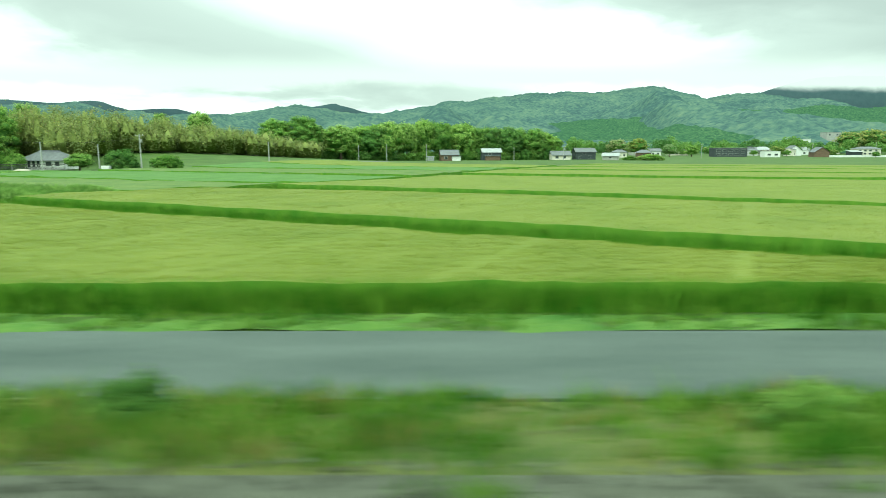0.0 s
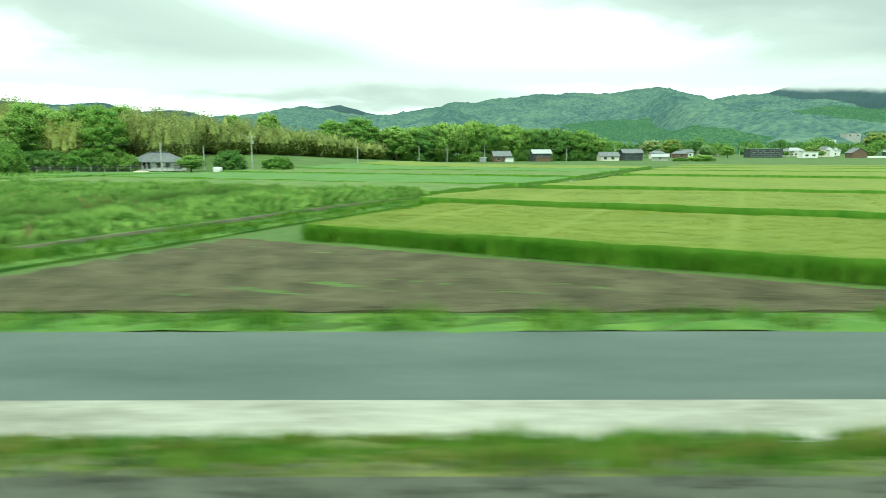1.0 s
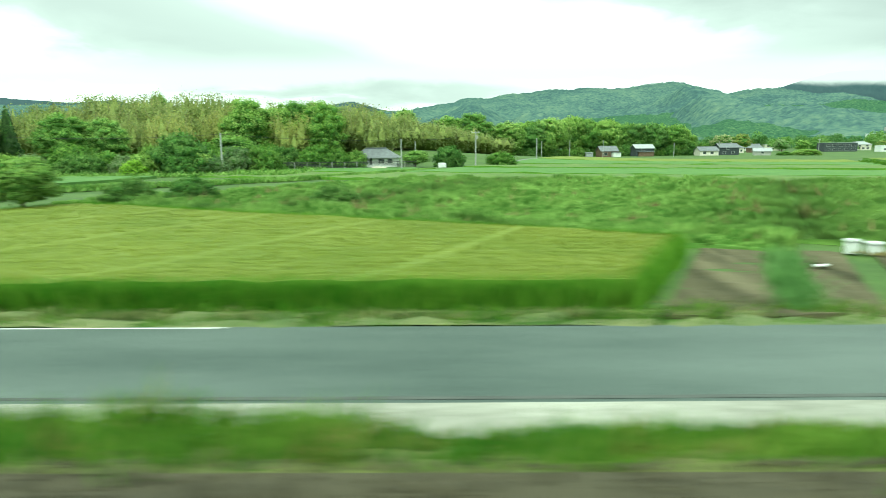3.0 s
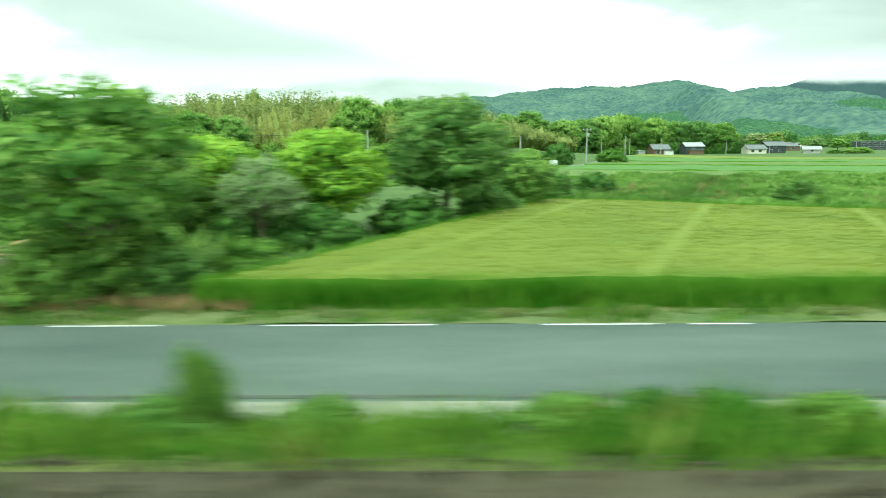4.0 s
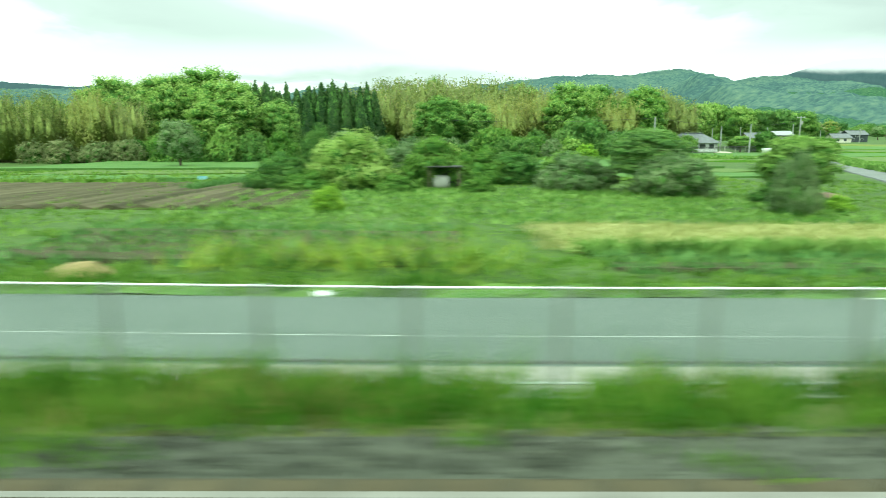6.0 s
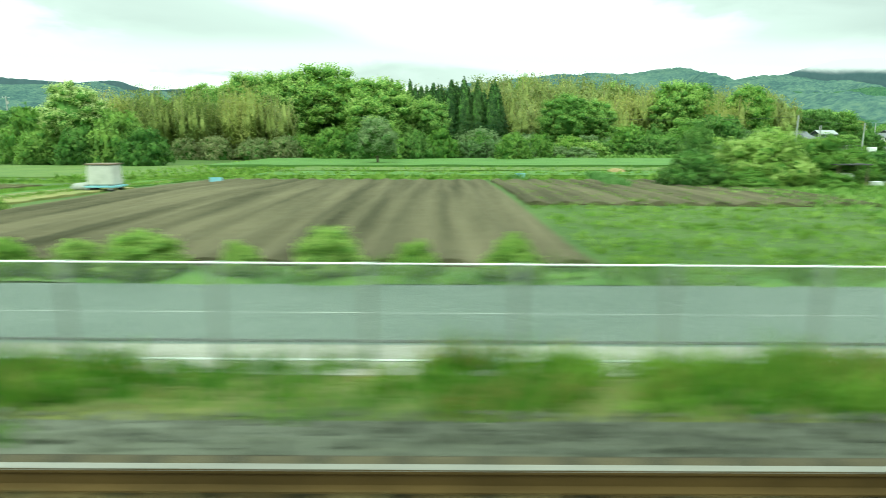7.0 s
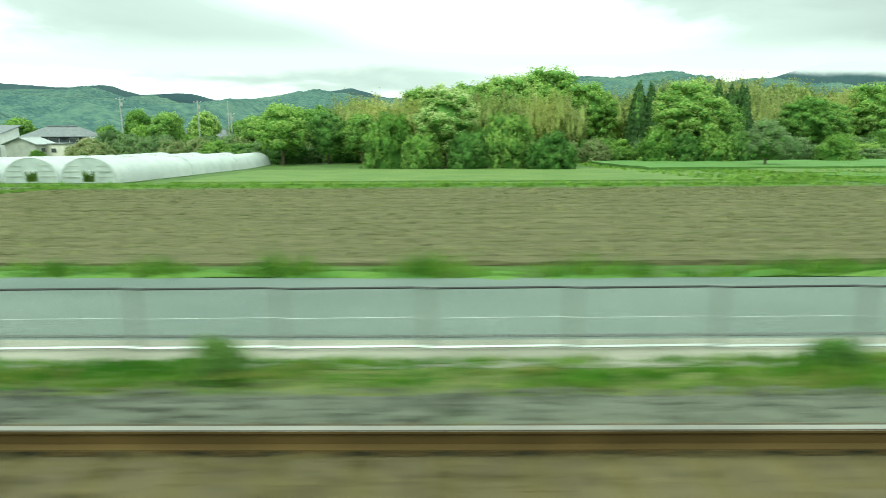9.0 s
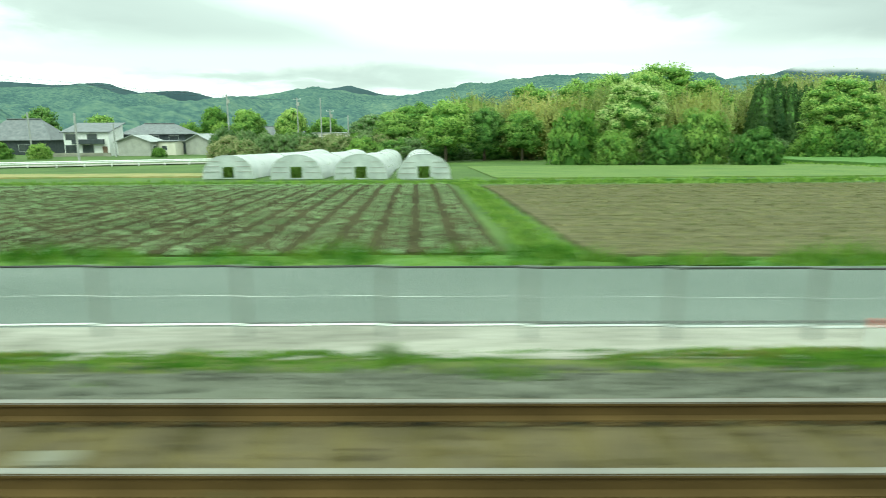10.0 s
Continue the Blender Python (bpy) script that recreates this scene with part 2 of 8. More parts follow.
# Bluish ramp puts aerial haze into the far slopes' base colour.
M_FOREST = material("hazed_forest_slope", [(0.05, (0.034, 0.068, 0.072)), (0.38, (0.062, 0.11, 0.104)), (0.6, (0.098, 0.158, 0.126)), (0.95, (0.16, 0.22, 0.145))], scale=0.003, fine=0.04, fine_amount=0.6, rough=1.0, spec=0.0, bump=0.8, bump_scale=0.05, bump_dist=12.0)
M_FOREST_NEAR = material("wooded_foothill", [(0.05, (0.024, 0.065, 0.042)), (0.45, (0.05, 0.11, 0.062)), (0.7, (0.082, 0.15, 0.074)), (1.0, (0.13, 0.19, 0.095))], scale=0.006, fine=0.12, fine_amount=0.85, bump=0.9, bump_scale=0.12, bump_dist=9.0, rough=1.0, spec=0.0)
# Bluer still: more distance haze mixed into the base colour.
M_FOREST_FAR = duo("hazed_distant_forest", (0.07, 0.115, 0.132), (0.105, 0.16, 0.17), scale=0.002, fine=0.03, rough=1.0, spec=0.0)


def leafmat(name, a, b, isl=0.55, obj=0.5):
    return duo(name, a, b, scale=0.35, fine=1.5, island=isl, per_object=obj, translucent=0.4, world_pos=False, rough=0.6, spec=0.25)


L_BRIGHT = leafmat("bright_new_leaves", (0.14, 0.28, 0.04), (0.32, 0.47, 0.11))
L_MID = leafmat("mid_green_leaves", (0.09, 0.21, 0.035), (0.235, 0.37, 0.095))
L_DARK = leafmat("dark_green_leaves", (0.06, 0.16, 0.035), (0.16, 0.28, 0.08))
# Paler copies of leaf colours put top light into up-facing sprays.
L_BRIGHT_LIT = leafmat("lit_spring_leaf_sprays", (0.24, 0.40, 0.065), (0.44, 0.57, 0.17))
L_YELLOW = leafmat("yellow_green_leaves", (0.18, 0.36, 0.03), (0.36, 0.56, 0.07))
L_YELLOW_LIT = leafmat("lit_yellow_green_sprays", (0.28, 0.48, 0.05), (0.46, 0.64, 0.10))
L_CEDAR = leafmat("cedar_needles", (0.03, 0.088, 0.02), (0.095, 0.17, 0.045), obj=0.3)
L_BAMBOO = leafmat("yellowing_bamboo_leaves", (0.15, 0.215, 0.05), (0.27, 0.32, 0.11), obj=0.8)
L_BAMBOO_RED = leafmat("ochre_bamboo_leaves", (0.261, 0.315, 0.0675), (0.405, 0.414, 0.131))
L_GREY = leafmat("grey_green_leaves", (0.13, 0.22, 0.08), (0.29, 0.38, 0.17))
L_REED = leafmat("dry_reed_leaves", (0.22, 0.28, 0.11), (0.42, 0.43, 0.21))
L_BLOOM = leafmat("pale_flowering_leaves", (0.2, 0.35, 0.06), (0.40, 0.53, 0.16))
# Paler copy with bright highlights painted on its up-facing sprays.
L_BLOOM_LIT = leafmat("lit_pale_flower_sprays", (0.38, 0.5, 0.13), (0.58, 0.66, 0.3))
# Darker green of the inner bodies, standing for shade between leaf clumps.
L_CORE = duo("shaded_inner_leaves", (0.06, 0.15, 0.03), (0.15, 0.28, 0.065), scale=0.9, fine=6, world_pos=False, rough=0.9, spec=0.1)
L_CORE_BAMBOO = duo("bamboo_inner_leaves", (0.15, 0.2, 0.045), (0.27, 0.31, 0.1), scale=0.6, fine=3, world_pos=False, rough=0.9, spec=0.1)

# ---- mesh helpers ----


def mesh(name, verts, faces, *mats):
    me = bpy.data.meshes.new(name)
    me.from_pydata([tuple(map(float, v)) for v in verts], [], [tuple(map(int, f)) for f in faces])
    for m in mats:
        me.materials.append(m)
    me.update()
    return me


def quads(name, corners, mat):
    """A mesh of loose faces; corners has the shape (n, corners of a face, 3)."""
    n, k = len(corners), np.shape(corners)[1]
    me = bpy.data.meshes.new(name)
    me.vertices.add(k * n)
    me.loops.add(k * n)
    me.polygons.add(n)
    me.vertices.foreach_set("co", np.asarray(corners, dtype=np.float32).ravel())
    me.loops.foreach_set("vertex_index", np.arange(k * n, dtype=np.int32))
    me.polygons.foreach_set("loop_start", np.arange(0, k * n, k, dtype=np.int32))
    me.polygons.foreach_set("loop_total", np.full(n, k, dtype=np.int32))
    me.materials.append(mat)
    me.update(calc_edges=True)
    return me


def smooth(me):
    me.polygons.foreach_set("use_smooth", np.ones(len(me.polygons), dtype=bool))
    return me


def bm_mesh(name, bm, *mats):
    me = bpy.data.meshes.new(name)
    bm.to_mesh(me)
    bm.free()
    for m in mats:
        me.materials.append(m)
    return me


def bm_box(bm, x0, y0, z0, x1, y1, z1, bevel=0.0):
    r = bmesh.ops.create_cube(bm, size=1.0)
    for v in r["verts"]:
        v.co = Vector((x0 + (v.co.x + 0.5) * (x1 - x0), y0 + (v.co.y + 0.5) * (y1 - y0), z0 + (v.co.z + 0.5) * (z1 - z0)))
    if bevel:
        es = {e for v in r["verts"] for e in v.link_edges}
        bmesh.ops.bevel(bm, geom=list(es), offset=bevel, segments=1, affect="EDGES")
    return bm


def bm_tube(bm, a, b, r0, r1, n=8, cap=True):
    a, b = Vector(a), Vector(b)
    q = (b - a).to_track_quat("Z", "Y")
    rings = []
    for p, r in ((a, r0), (b, r1)):
        rings.append([bm.verts.new(p + q @ Vector((r * math.cos(2 * math.pi * i / n), r * math.sin(2 * math.pi * i / n), 0))) for i in range(n)])
    for i in range(n):
        bm.faces.new((rings[0][i], rings[0][(i + 1) % n], rings[1][(i + 1) % n], rings[1][i]))
    if cap:
        bm.faces.new(rings[1])
        bm.faces.new(rings[0][::-1])
    return bm


def box_mesh(name, dims, mat, bevel=0.0):
    x0, y0, z0, x1, y1, z1 = dims
    return bm_mesh(name, bm_box(bmesh.new(), x0, y0, z0, x1, y1, z1, bevel), mat)


def thing(name, m, label, category, group="", kind=""):
    ob = new(name)
    ob.matrix_basis = m
    return tagged(ob, label, category, group, kind)


def part(name, me, parent, label=""):
    ob = new(name, me)
    ob.parent = parent
    return tagged(ob, label)


def solid(name, me, label, category="", group="", kind="", m=None):
    ob = new(name, me)
    if m is not None:
        ob.matrix_basis = m
    return tagged(ob, label, category, group, kind)


# ---- ground ----
U = np.array((0.447, 0.894))     # the run of the canal and the farm lane
W = np.array((0.894, -0.447))
GY = (-400, 0, 11, 14, 40, 80, 130, 200, 300, 450, 800, 1200)
GZ = (0, 0, 0, -0.15, -0.25, -1.2, -1.5, -2.0, -2.7, -3.0, -1.0, 6.0)


def hill(x, y):
    """The low wooded rise behind the fields."""
    a = np.clip((y - 138) / 60, 0, 1) * np.clip((330 - y) / 90, 0, 1)
    b = np.exp(-((x + 140) / 75) ** 2)
    return 7.0 * a * a * (3 - 2 * a) * b


RISE_X = (-250, -225, -200, -187, -160, -150, -137, -125, -110)
RISE_Z = (0.68, 0.66, 0.66, 0.62, 0.45, 0.30, 0.22, 0.08, 0.0)


def rise(x):
    """How far the lane and its near fields climb along the way."""
    return np.interp(x, RISE_X, RISE_Z)


def ground_z(x, y):
    return np.interp(y, GY, GZ) + hill(x, y) + rise(x) * np.interp(y, (13, 30, 38, 48), (1, 0.7, 0.25, 0))


def line_at(xs, knots):
    k = sorted(knots)
    return np.interp(xs, [a for a, _ in k], [b for _, b in k])


# lines beside the track, as y over x
ROAD_NEAR = ((200, 7.5), (-50, 7.4), (-75, 7.2), (-225, 7.2), (-250, 7.6), (-300, 8.2), (-340, 8.8))
ROAD_FAR = ((200, 10.2), (-20, 10.4), (-125, 10.6), (-187, 10.15), (-225, 10.5), (-250, 11.2), (-300, 12.2), (-340, 13.0))
APRON = ((200, 6.15), (-225, 6.15), (-250, 6.3), (-300, 6.9), (-340, 7.5))
BALLAST_EDGE = ((200, 3.52), (-112, 3.5), (-137, 3.68), (-187, 4.05), (-225, 4.44), (-250, 4.85), (-300, 5.6), (-340, 6.4))
RAIL_FAR = ((-90, 2.05), (-120, 2.2), (-150, 2.41), (-187, 2.71), (-200, 2.80), (-225, 3.04), (-250, 3.34), (-300, 4.2), (-340, 5.0))
FENCE = ((-115, 6.6), (-200, 6.6), (-225, 6.8), (-250, 6.95), (-300, 7.5), (-340, 8.1))
BED = 1.50                       # top of the ballast
CANAL_V = (-45.4, -44.0)


def build_ground():
    near = np.concatenate([np.arange(-420, -60, 3.0), np.arange(-60, -40, 1.0), np.arange(-40, 240, 4.0)])
    cs = [-45.41 / 0.894, -45.4 / 0.894, -44.0 / 0.894, -43.99 / 0.894]
    near = np.array(sorted(set(np.round([a for a in near if not cs[0] - 0.3 < a < cs[3] + 0.3], 3)) | set(cs)))
    far_l = -420 - np.cumsum(np.geomspace(5, 900, 26))
    far_r = 240 + np.cumsum(np.geomspace(5, 900, 26))
    xs = np.concatenate([far_l[::-1], near, far_r])
    ys = np.concatenate([[-3000, -800, -200, -60, -20], np.arange(-8, 4, 2.0), np.arange(6.0, 60, 1.5), np.arange(60, 340, 4.0), 340 + np.cumsum(np.geomspace(6, 700, 26))])
    nx, ny = len(xs), len(ys)
    X, Y = np.meshgrid(xs, ys)
    Xw = X + 0.5 * np.clip(Y, 0, 400)          # columns lie along the canal
    Z = ground_z(Xw, Y)
    rng = np.random.default_rng(5)
    Z = Z + np.where((Y > 14) & (Y < 140), rng.normal(0, 0.02, Z.shape), 0)
    inside = (X > cs[0] + 0.003) & (X < cs[3] - 0.003) & (Y > 10.9) & (Y < 165)
    Z = np.where(inside, Z - 0.75, Z)
    Z = np.where(Y < 6.5, Z - 0.25, Z)
    v = np.stack([Xw.ravel(), Y.ravel(), Z.ravel()], 1)
    i = np.arange(nx * ny).reshape(ny, nx)
    f = np.stack([i[:-1, :-1].ravel(), i[:-1, 1:].ravel(), i[1:, 1:].ravel(), i[1:, :-1].ravel()], 1)
    me = smooth(mesh("ground", v, f, M_GROUND))
    solid("ground", me, "flat green farmland running to the hills", "ground", kind="structure")


build_ground()


def strip(name, near, far, z0, z1, mat, x0, x1, step, label, category="", kind="structure", thick=0.0, seed=0, wob=0.0, sub=1, rough_z=0.0, lift=(1.0, 1.0)):
    """A band along the track between two lines over x; lift says how far its two edges climb with the lane."""
    rng = np.random.default_rng(seed)
    xs = np.arange(x0, x1 + step, float(step))
    a, b = line_at(xs, near), line_at(xs, far)
    if wob:
        ph = rng.uniform(0, 6, 6)
        w = sum(np.sin(xs * k + p) / (1 + j) for j, (k, p) in enumerate(zip((0.7, 1.9, 3.1, 0.23, 4.7, 7.9), ph))) * wob * 0.5
        a = a + w
        b = b + np.roll(w, 7)
    up = rise(xs)
    rows = []
    if thick:
        rows.append(np.stack([xs, a, z0 - thick + up * lift[0]], 1))
    for j in range(sub + 1):
        k = j / sub
        z = z0 + (z1 - z0) * k + up * (lift[0] + (lift[1] - lift[0]) * k) + (rng.normal(0, rough_z, len(xs)) if 0 < j < sub else 0)
        rows.append(np.stack([xs, a + (b - a) * k, z], 1))
    if thick:
        rows.append(np.stack([xs, b, z1 - thick + up * lift[1]], 1))
    n = len(xs)
    v = np.concatenate(rows)
    f = [(r * n + i, r * n + i + 1, (r + 1) * n + i + 1, (r + 1) * n + i) for r in range(len(rows) - 1) for i in range(n - 1)]
    return solid(name, mesh(name, v, f, mat), label, category, kind=kind)


def shift(knots, d):
    return tuple((a, b + d) for a, b in knots)


strip("road", ROAD_NEAR, ROAD_FAR, 0.03, 0.03, M_ASPHALT, -113, 190, 2.0, "dark grey patched asphalt lane beside the railway", "road", thick=0.08)
strip("road", ROAD_NEAR, ROAD_FAR, 0.03, 0.03, M_ASPHALT_PALE, -341, -113, 2.0, "pale grey asphalt lane beside the railway", "road", thick=0.08)
for xa, xb, mt, wide in ((-340, -247, M_VERGE, 1.25), (-247, -197, M_VERGE, 0.75), (-197, -136, M_VERGE, 1.25), (-128.5, -112, M_VERGE, 1.25), (-112, -38, M_VERGE_DRY, 1.25), (-38, 190, M_VERGE, 1.25)):
    strip("verge", ROAD_FAR, shift(ROAD_FAR, wide), 0.03, -0.02, mt, xa, xb, 0.5, "green grass verge with small weeds along the lane", "verge", sub=4, wob=0.14, rough_z=0.05)
for xa, xb, mt, note in ((-203, -17, M_CONCRETE, "pale weathered concrete apron along the lane"), (-243, -203, M_CONCRETE_OLD, "soiled grey-brown concrete apron along the lane"), (-341, -243, M_CONCRETE, "pale weathered concrete apron along the lane")):
    strip("concrete_apron", APRON, ROAD_NEAR, 0.08, 0.035, mt, xa, xb, 2.0, note, "apron", thick=0.1)
strip("railway_bank", shift(BALLAST_EDGE, -0.22), shift(APRON, 0.12), 1.2, 0.05, M_BANK_GROUND, -340, -19, 0.5, "grassy bank between ballast and concrete apron", "bank", sub=6, wob=0.06, rough_z=0.05, lift=(0.0, 1.0))
strip("railway_bank", shift(BALLAST_EDGE, -0.22), shift(ROAD_NEAR, -0.05), 1.2, 0.0, M_BANK_GROUND, -19, 190, 0.5, "grassy bank between ballast and the lane", "bank", sub=6, wob=0.06, rough_z=0.05, lift=(0.0, 1.0))
strip("ballast_bed", ((200, -4.0), (-340, -4.0)), shift(RAIL_FAR + ((200, 1.8),), 0.17), BED, BED, M_BALLAST_BROWN, -340, 190, 1.0, "brown stone ballast of the railway", "ballast", sub=6, rough_z=0.012, lift=(0, 0))

# ---- far hills ----
RIDGE = ((-5200, 300), (-4300, 330), (-3600, 290), (-2900, 262), (-2650, 250), (-2374, 236), (-2204, 241), (-2092, 235), (-1948, 255), (-1865, 235), (-1811, 212), (-1713, 186), (-1625, 211), (-1527, 185), (-1415, 148),
         (-1296, 180), (-1150, 186), (-1033, 194), (-945, 207), (-769, 237), (-652, 217), (-506, 193), (-358, 190), (-287, 192), (-137, 221), (-62, 226), (13, 255), (132, 249), (251, 278), (311, 272), (430, 292),
         (490, 298), (549, 289), (639, 301), (818, 295), (936, 312), (1025, 323), (1098, 332), (1173, 321), (1265, 285), (1356, 259), (1474, 282), (1651, 296), (1772, 276), (1895, 241), (2048, 210), (2348, 190), (2900, 200), (3600, 240), (5000, 300))
BACK_RIDGE = ((-6000, 300), (-4200, 380), (-3400, 340), (-2700, 290), (-2160, 251), (-2064, 260), (-1937, 268), (-1846, 235), (-1753, 212), (-1532, 222), (-1469, 216), (-1251, 150), (-1123, 187), (-997, 196), (-869, 220), (-711, 230), (-616, 248),
              (-554, 232), (-460, 202), (-334, 177), (200, 180), (1200, 230), (1700, 290), (1814, 318), (1921, 352), (2044, 380), (2229, 392), (2441, 388), (2800, 396), (3400, 400), (4300, 400), (5200, 400), (6500, 400))


def bumps(x, y, size, seed):
    """Smooth noise from sums of turned waves."""
    rng = np.random.default_rng(seed)
    z = np.zeros(np.shape(x))
    for k in range(14):
        a, p = rng.uniform(0, math.pi), rng.uniform(0, 6.28)
        l = size * rng.uniform(0.6, 1.8)
        z += np.sin((x * math.cos(a) + y * math.sin(a)) / l * 6.28 + p)
    return z / 3.7


def range_mesh(name, knots, foot, crest, back, x0, x1, step, rows, mat, seed, canopy, low=6.0, spur=1.0, shrink=0.849):
    xs = np.arange(float(x0), x1, step)
    ys = np.concatenate([np.linspace(foot, crest, rows), np.linspace(crest, back, 8)[1:]])
    X, Y = np.meshgrid(xs, ys)
    k = np.array(knots, dtype=float) * shrink
    H = np.interp(X, k[:, 0], k[:, 1])
    sm = np.hanning(7)[1:-1] / np.hanning(7).sum()
    H = np.array([np.convolve(np.pad(r, 2, mode="edge"), sm, "valid") for r in H])
    u = np.clip((Y - foot) / (crest - foot), 0, 1)
    fall = np.clip((back - Y) / (back - crest), 0, 1)
    prof = np.where(Y <= crest, 0.12 * u + 0.88 * u ** 1.9, fall)
    spurs = (bumps(X, Y * 0.35, 420, seed) * 34 + bumps(X, Y * 0.6, 170, seed + 1) * 13) * spur
    Z = low + H * prof + spurs * np.sin(np.clip(u, 0, 1) ** 0.6 * math.pi).clip(0, 1) ** 0.8 * np.where(Y <= crest, 1, 0.3)
    rng = np.random.default_rng(seed)
    Z = Z + (bumps(X, Y, 60, seed + 2) * 0.5 + rng.normal(0, 0.5, Z.shape)) * canopy
    n = len(xs)
    i = np.arange(Z.size).reshape(Z.shape)
    f = np.stack([i[:-1, :-1].ravel(), i[:-1, 1:].ravel(), i[1:, 1:].ravel(), i[1:, :-1].ravel()], 1)
    return mesh(name, np.stack([X.ravel(), Y.ravel(), Z.ravel()], 1), f, mat)


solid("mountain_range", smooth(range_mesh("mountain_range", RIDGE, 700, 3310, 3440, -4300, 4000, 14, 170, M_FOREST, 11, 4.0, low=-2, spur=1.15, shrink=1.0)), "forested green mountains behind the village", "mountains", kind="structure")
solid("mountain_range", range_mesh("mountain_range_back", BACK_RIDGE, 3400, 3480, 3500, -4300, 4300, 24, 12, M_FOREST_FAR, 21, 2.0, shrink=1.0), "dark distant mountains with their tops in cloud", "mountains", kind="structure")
FOOTHILLS = ((-4000, 0), (-300, 5), (0, 25), (200, 66), (420, 92), (560, 98), (760, 112), (900, 122), (1020, 118), (1150, 138), (1280, 126), (1400, 136), (1700, 128), (2000, 150), (2600, 120), (3500, 120))
solid("mountain_range", smooth(range_mesh("foothills", FOOTHILLS, 640, 1900, 2000, -500, 3000, 9, 110, M_FOREST_NEAR, 31, 3.0, low=-3, spur=0.6, shrink=1.0)), "lighter green wooded foothills before the mountains", "mountains", kind="structure")

# low cloud that hides the highest tops


def cloud_material():
    m = bpy.data.materials.new("low_cloud")
    m.use_nodes = True
    t = m.node_tree
    t.nodes.clear()
    out = t.nodes.new("ShaderNodeOutputMaterial")
    em, tr, mx = t.nodes.new("ShaderNodeEmission"), t.nodes.new("ShaderNodeBsdfTransparent"), t.nodes.new("ShaderNodeMixShader")
    # Even glow in place of sky light, so the sheet matches the sky.
    em.inputs[0].default_value, em.inputs[1].default_value = (0.72, 0.715, 0.77, 1), 1.1
    geo, sep, mp = t.nodes.new("ShaderNodeNewGeometry"), t.nodes.new("ShaderNodeSeparateXYZ"), t.nodes.new("ShaderNodeMapping")
    link(t, geo.outputs["Position"], sep.inputs[0])
    mp.inputs["Scale"].default_value = (1, 1, 2.2)
    link(t, geo.outputs["Position"], mp.inputs[0])
    puff = math_node(t, "SUBTRACT", noise_node(t, mp.outputs[0], 0.0022, 6.0, 0.55, 0.4), 0.5)
    wide = math_node(t, "SUBTRACT", noise_node(t, geo.outputs["Position"], 0.0006, 2.0), 0.5)
    z = math_node(t, "ADD", math_node(t, "ADD", sep.outputs[2], math_node(t, "MULTIPLY", puff, 150)), math_node(t, "MULTIPLY", wide, 150))
    up = t.nodes.new("ShaderNodeMapRange")
    up.interpolation_type = "SMOOTHSTEP"
    for k, v in zip(("From Min", "From Max", "To Min", "To Max"), (CLOUD_BASE, CLOUD_BASE + 75, 0.0, 0.95)):
        up.inputs[k].default_value = v
    link(t, z, up.inputs["Value"])
    off = t.nodes.new("ShaderNodeMapRange")
    off.interpolation_type = "SMOOTHSTEP"
    for k, v in zip(("From Min", "From Max", "To Min", "To Max"), (CLOUD_TOP, CLOUD_TOP + 200, 1.0, 0.0)):
        off.inputs[k].default_value = v
    link(t, sep.outputs[2], off.inputs["Value"])
    link(t, math_node(t, "MULTIPLY", up.outputs[0], off.outputs[0]), mx.inputs[0])
    link(t, tr.outputs[0], mx.inputs[1])
    link(t, em.outputs[0], mx.inputs[2])
    link(t, mx.outputs[0], out.inputs[0])
    return m


CLOUD_BASE, CLOUD_TOP = 428.0, 540.0
xs_c = np.linspace(-4600, 4600, 40)
vc = np.concatenate([np.stack([xs_c, np.full(40, 3300.0), np.full(40, z)], 1) for z in (150, 400, 650)])
solid("cloud_bank", mesh("cloud_bank", vc, [(r * 40 + i, r * 40 + i + 1, (r + 1) * 40 + i + 1, (r + 1) * 40 + i) for r in range(2) for i in range(39)], cloud_material()), "low grey cloud lying on the mountain tops", "backdrop", kind="structure")

# ---- fields ----


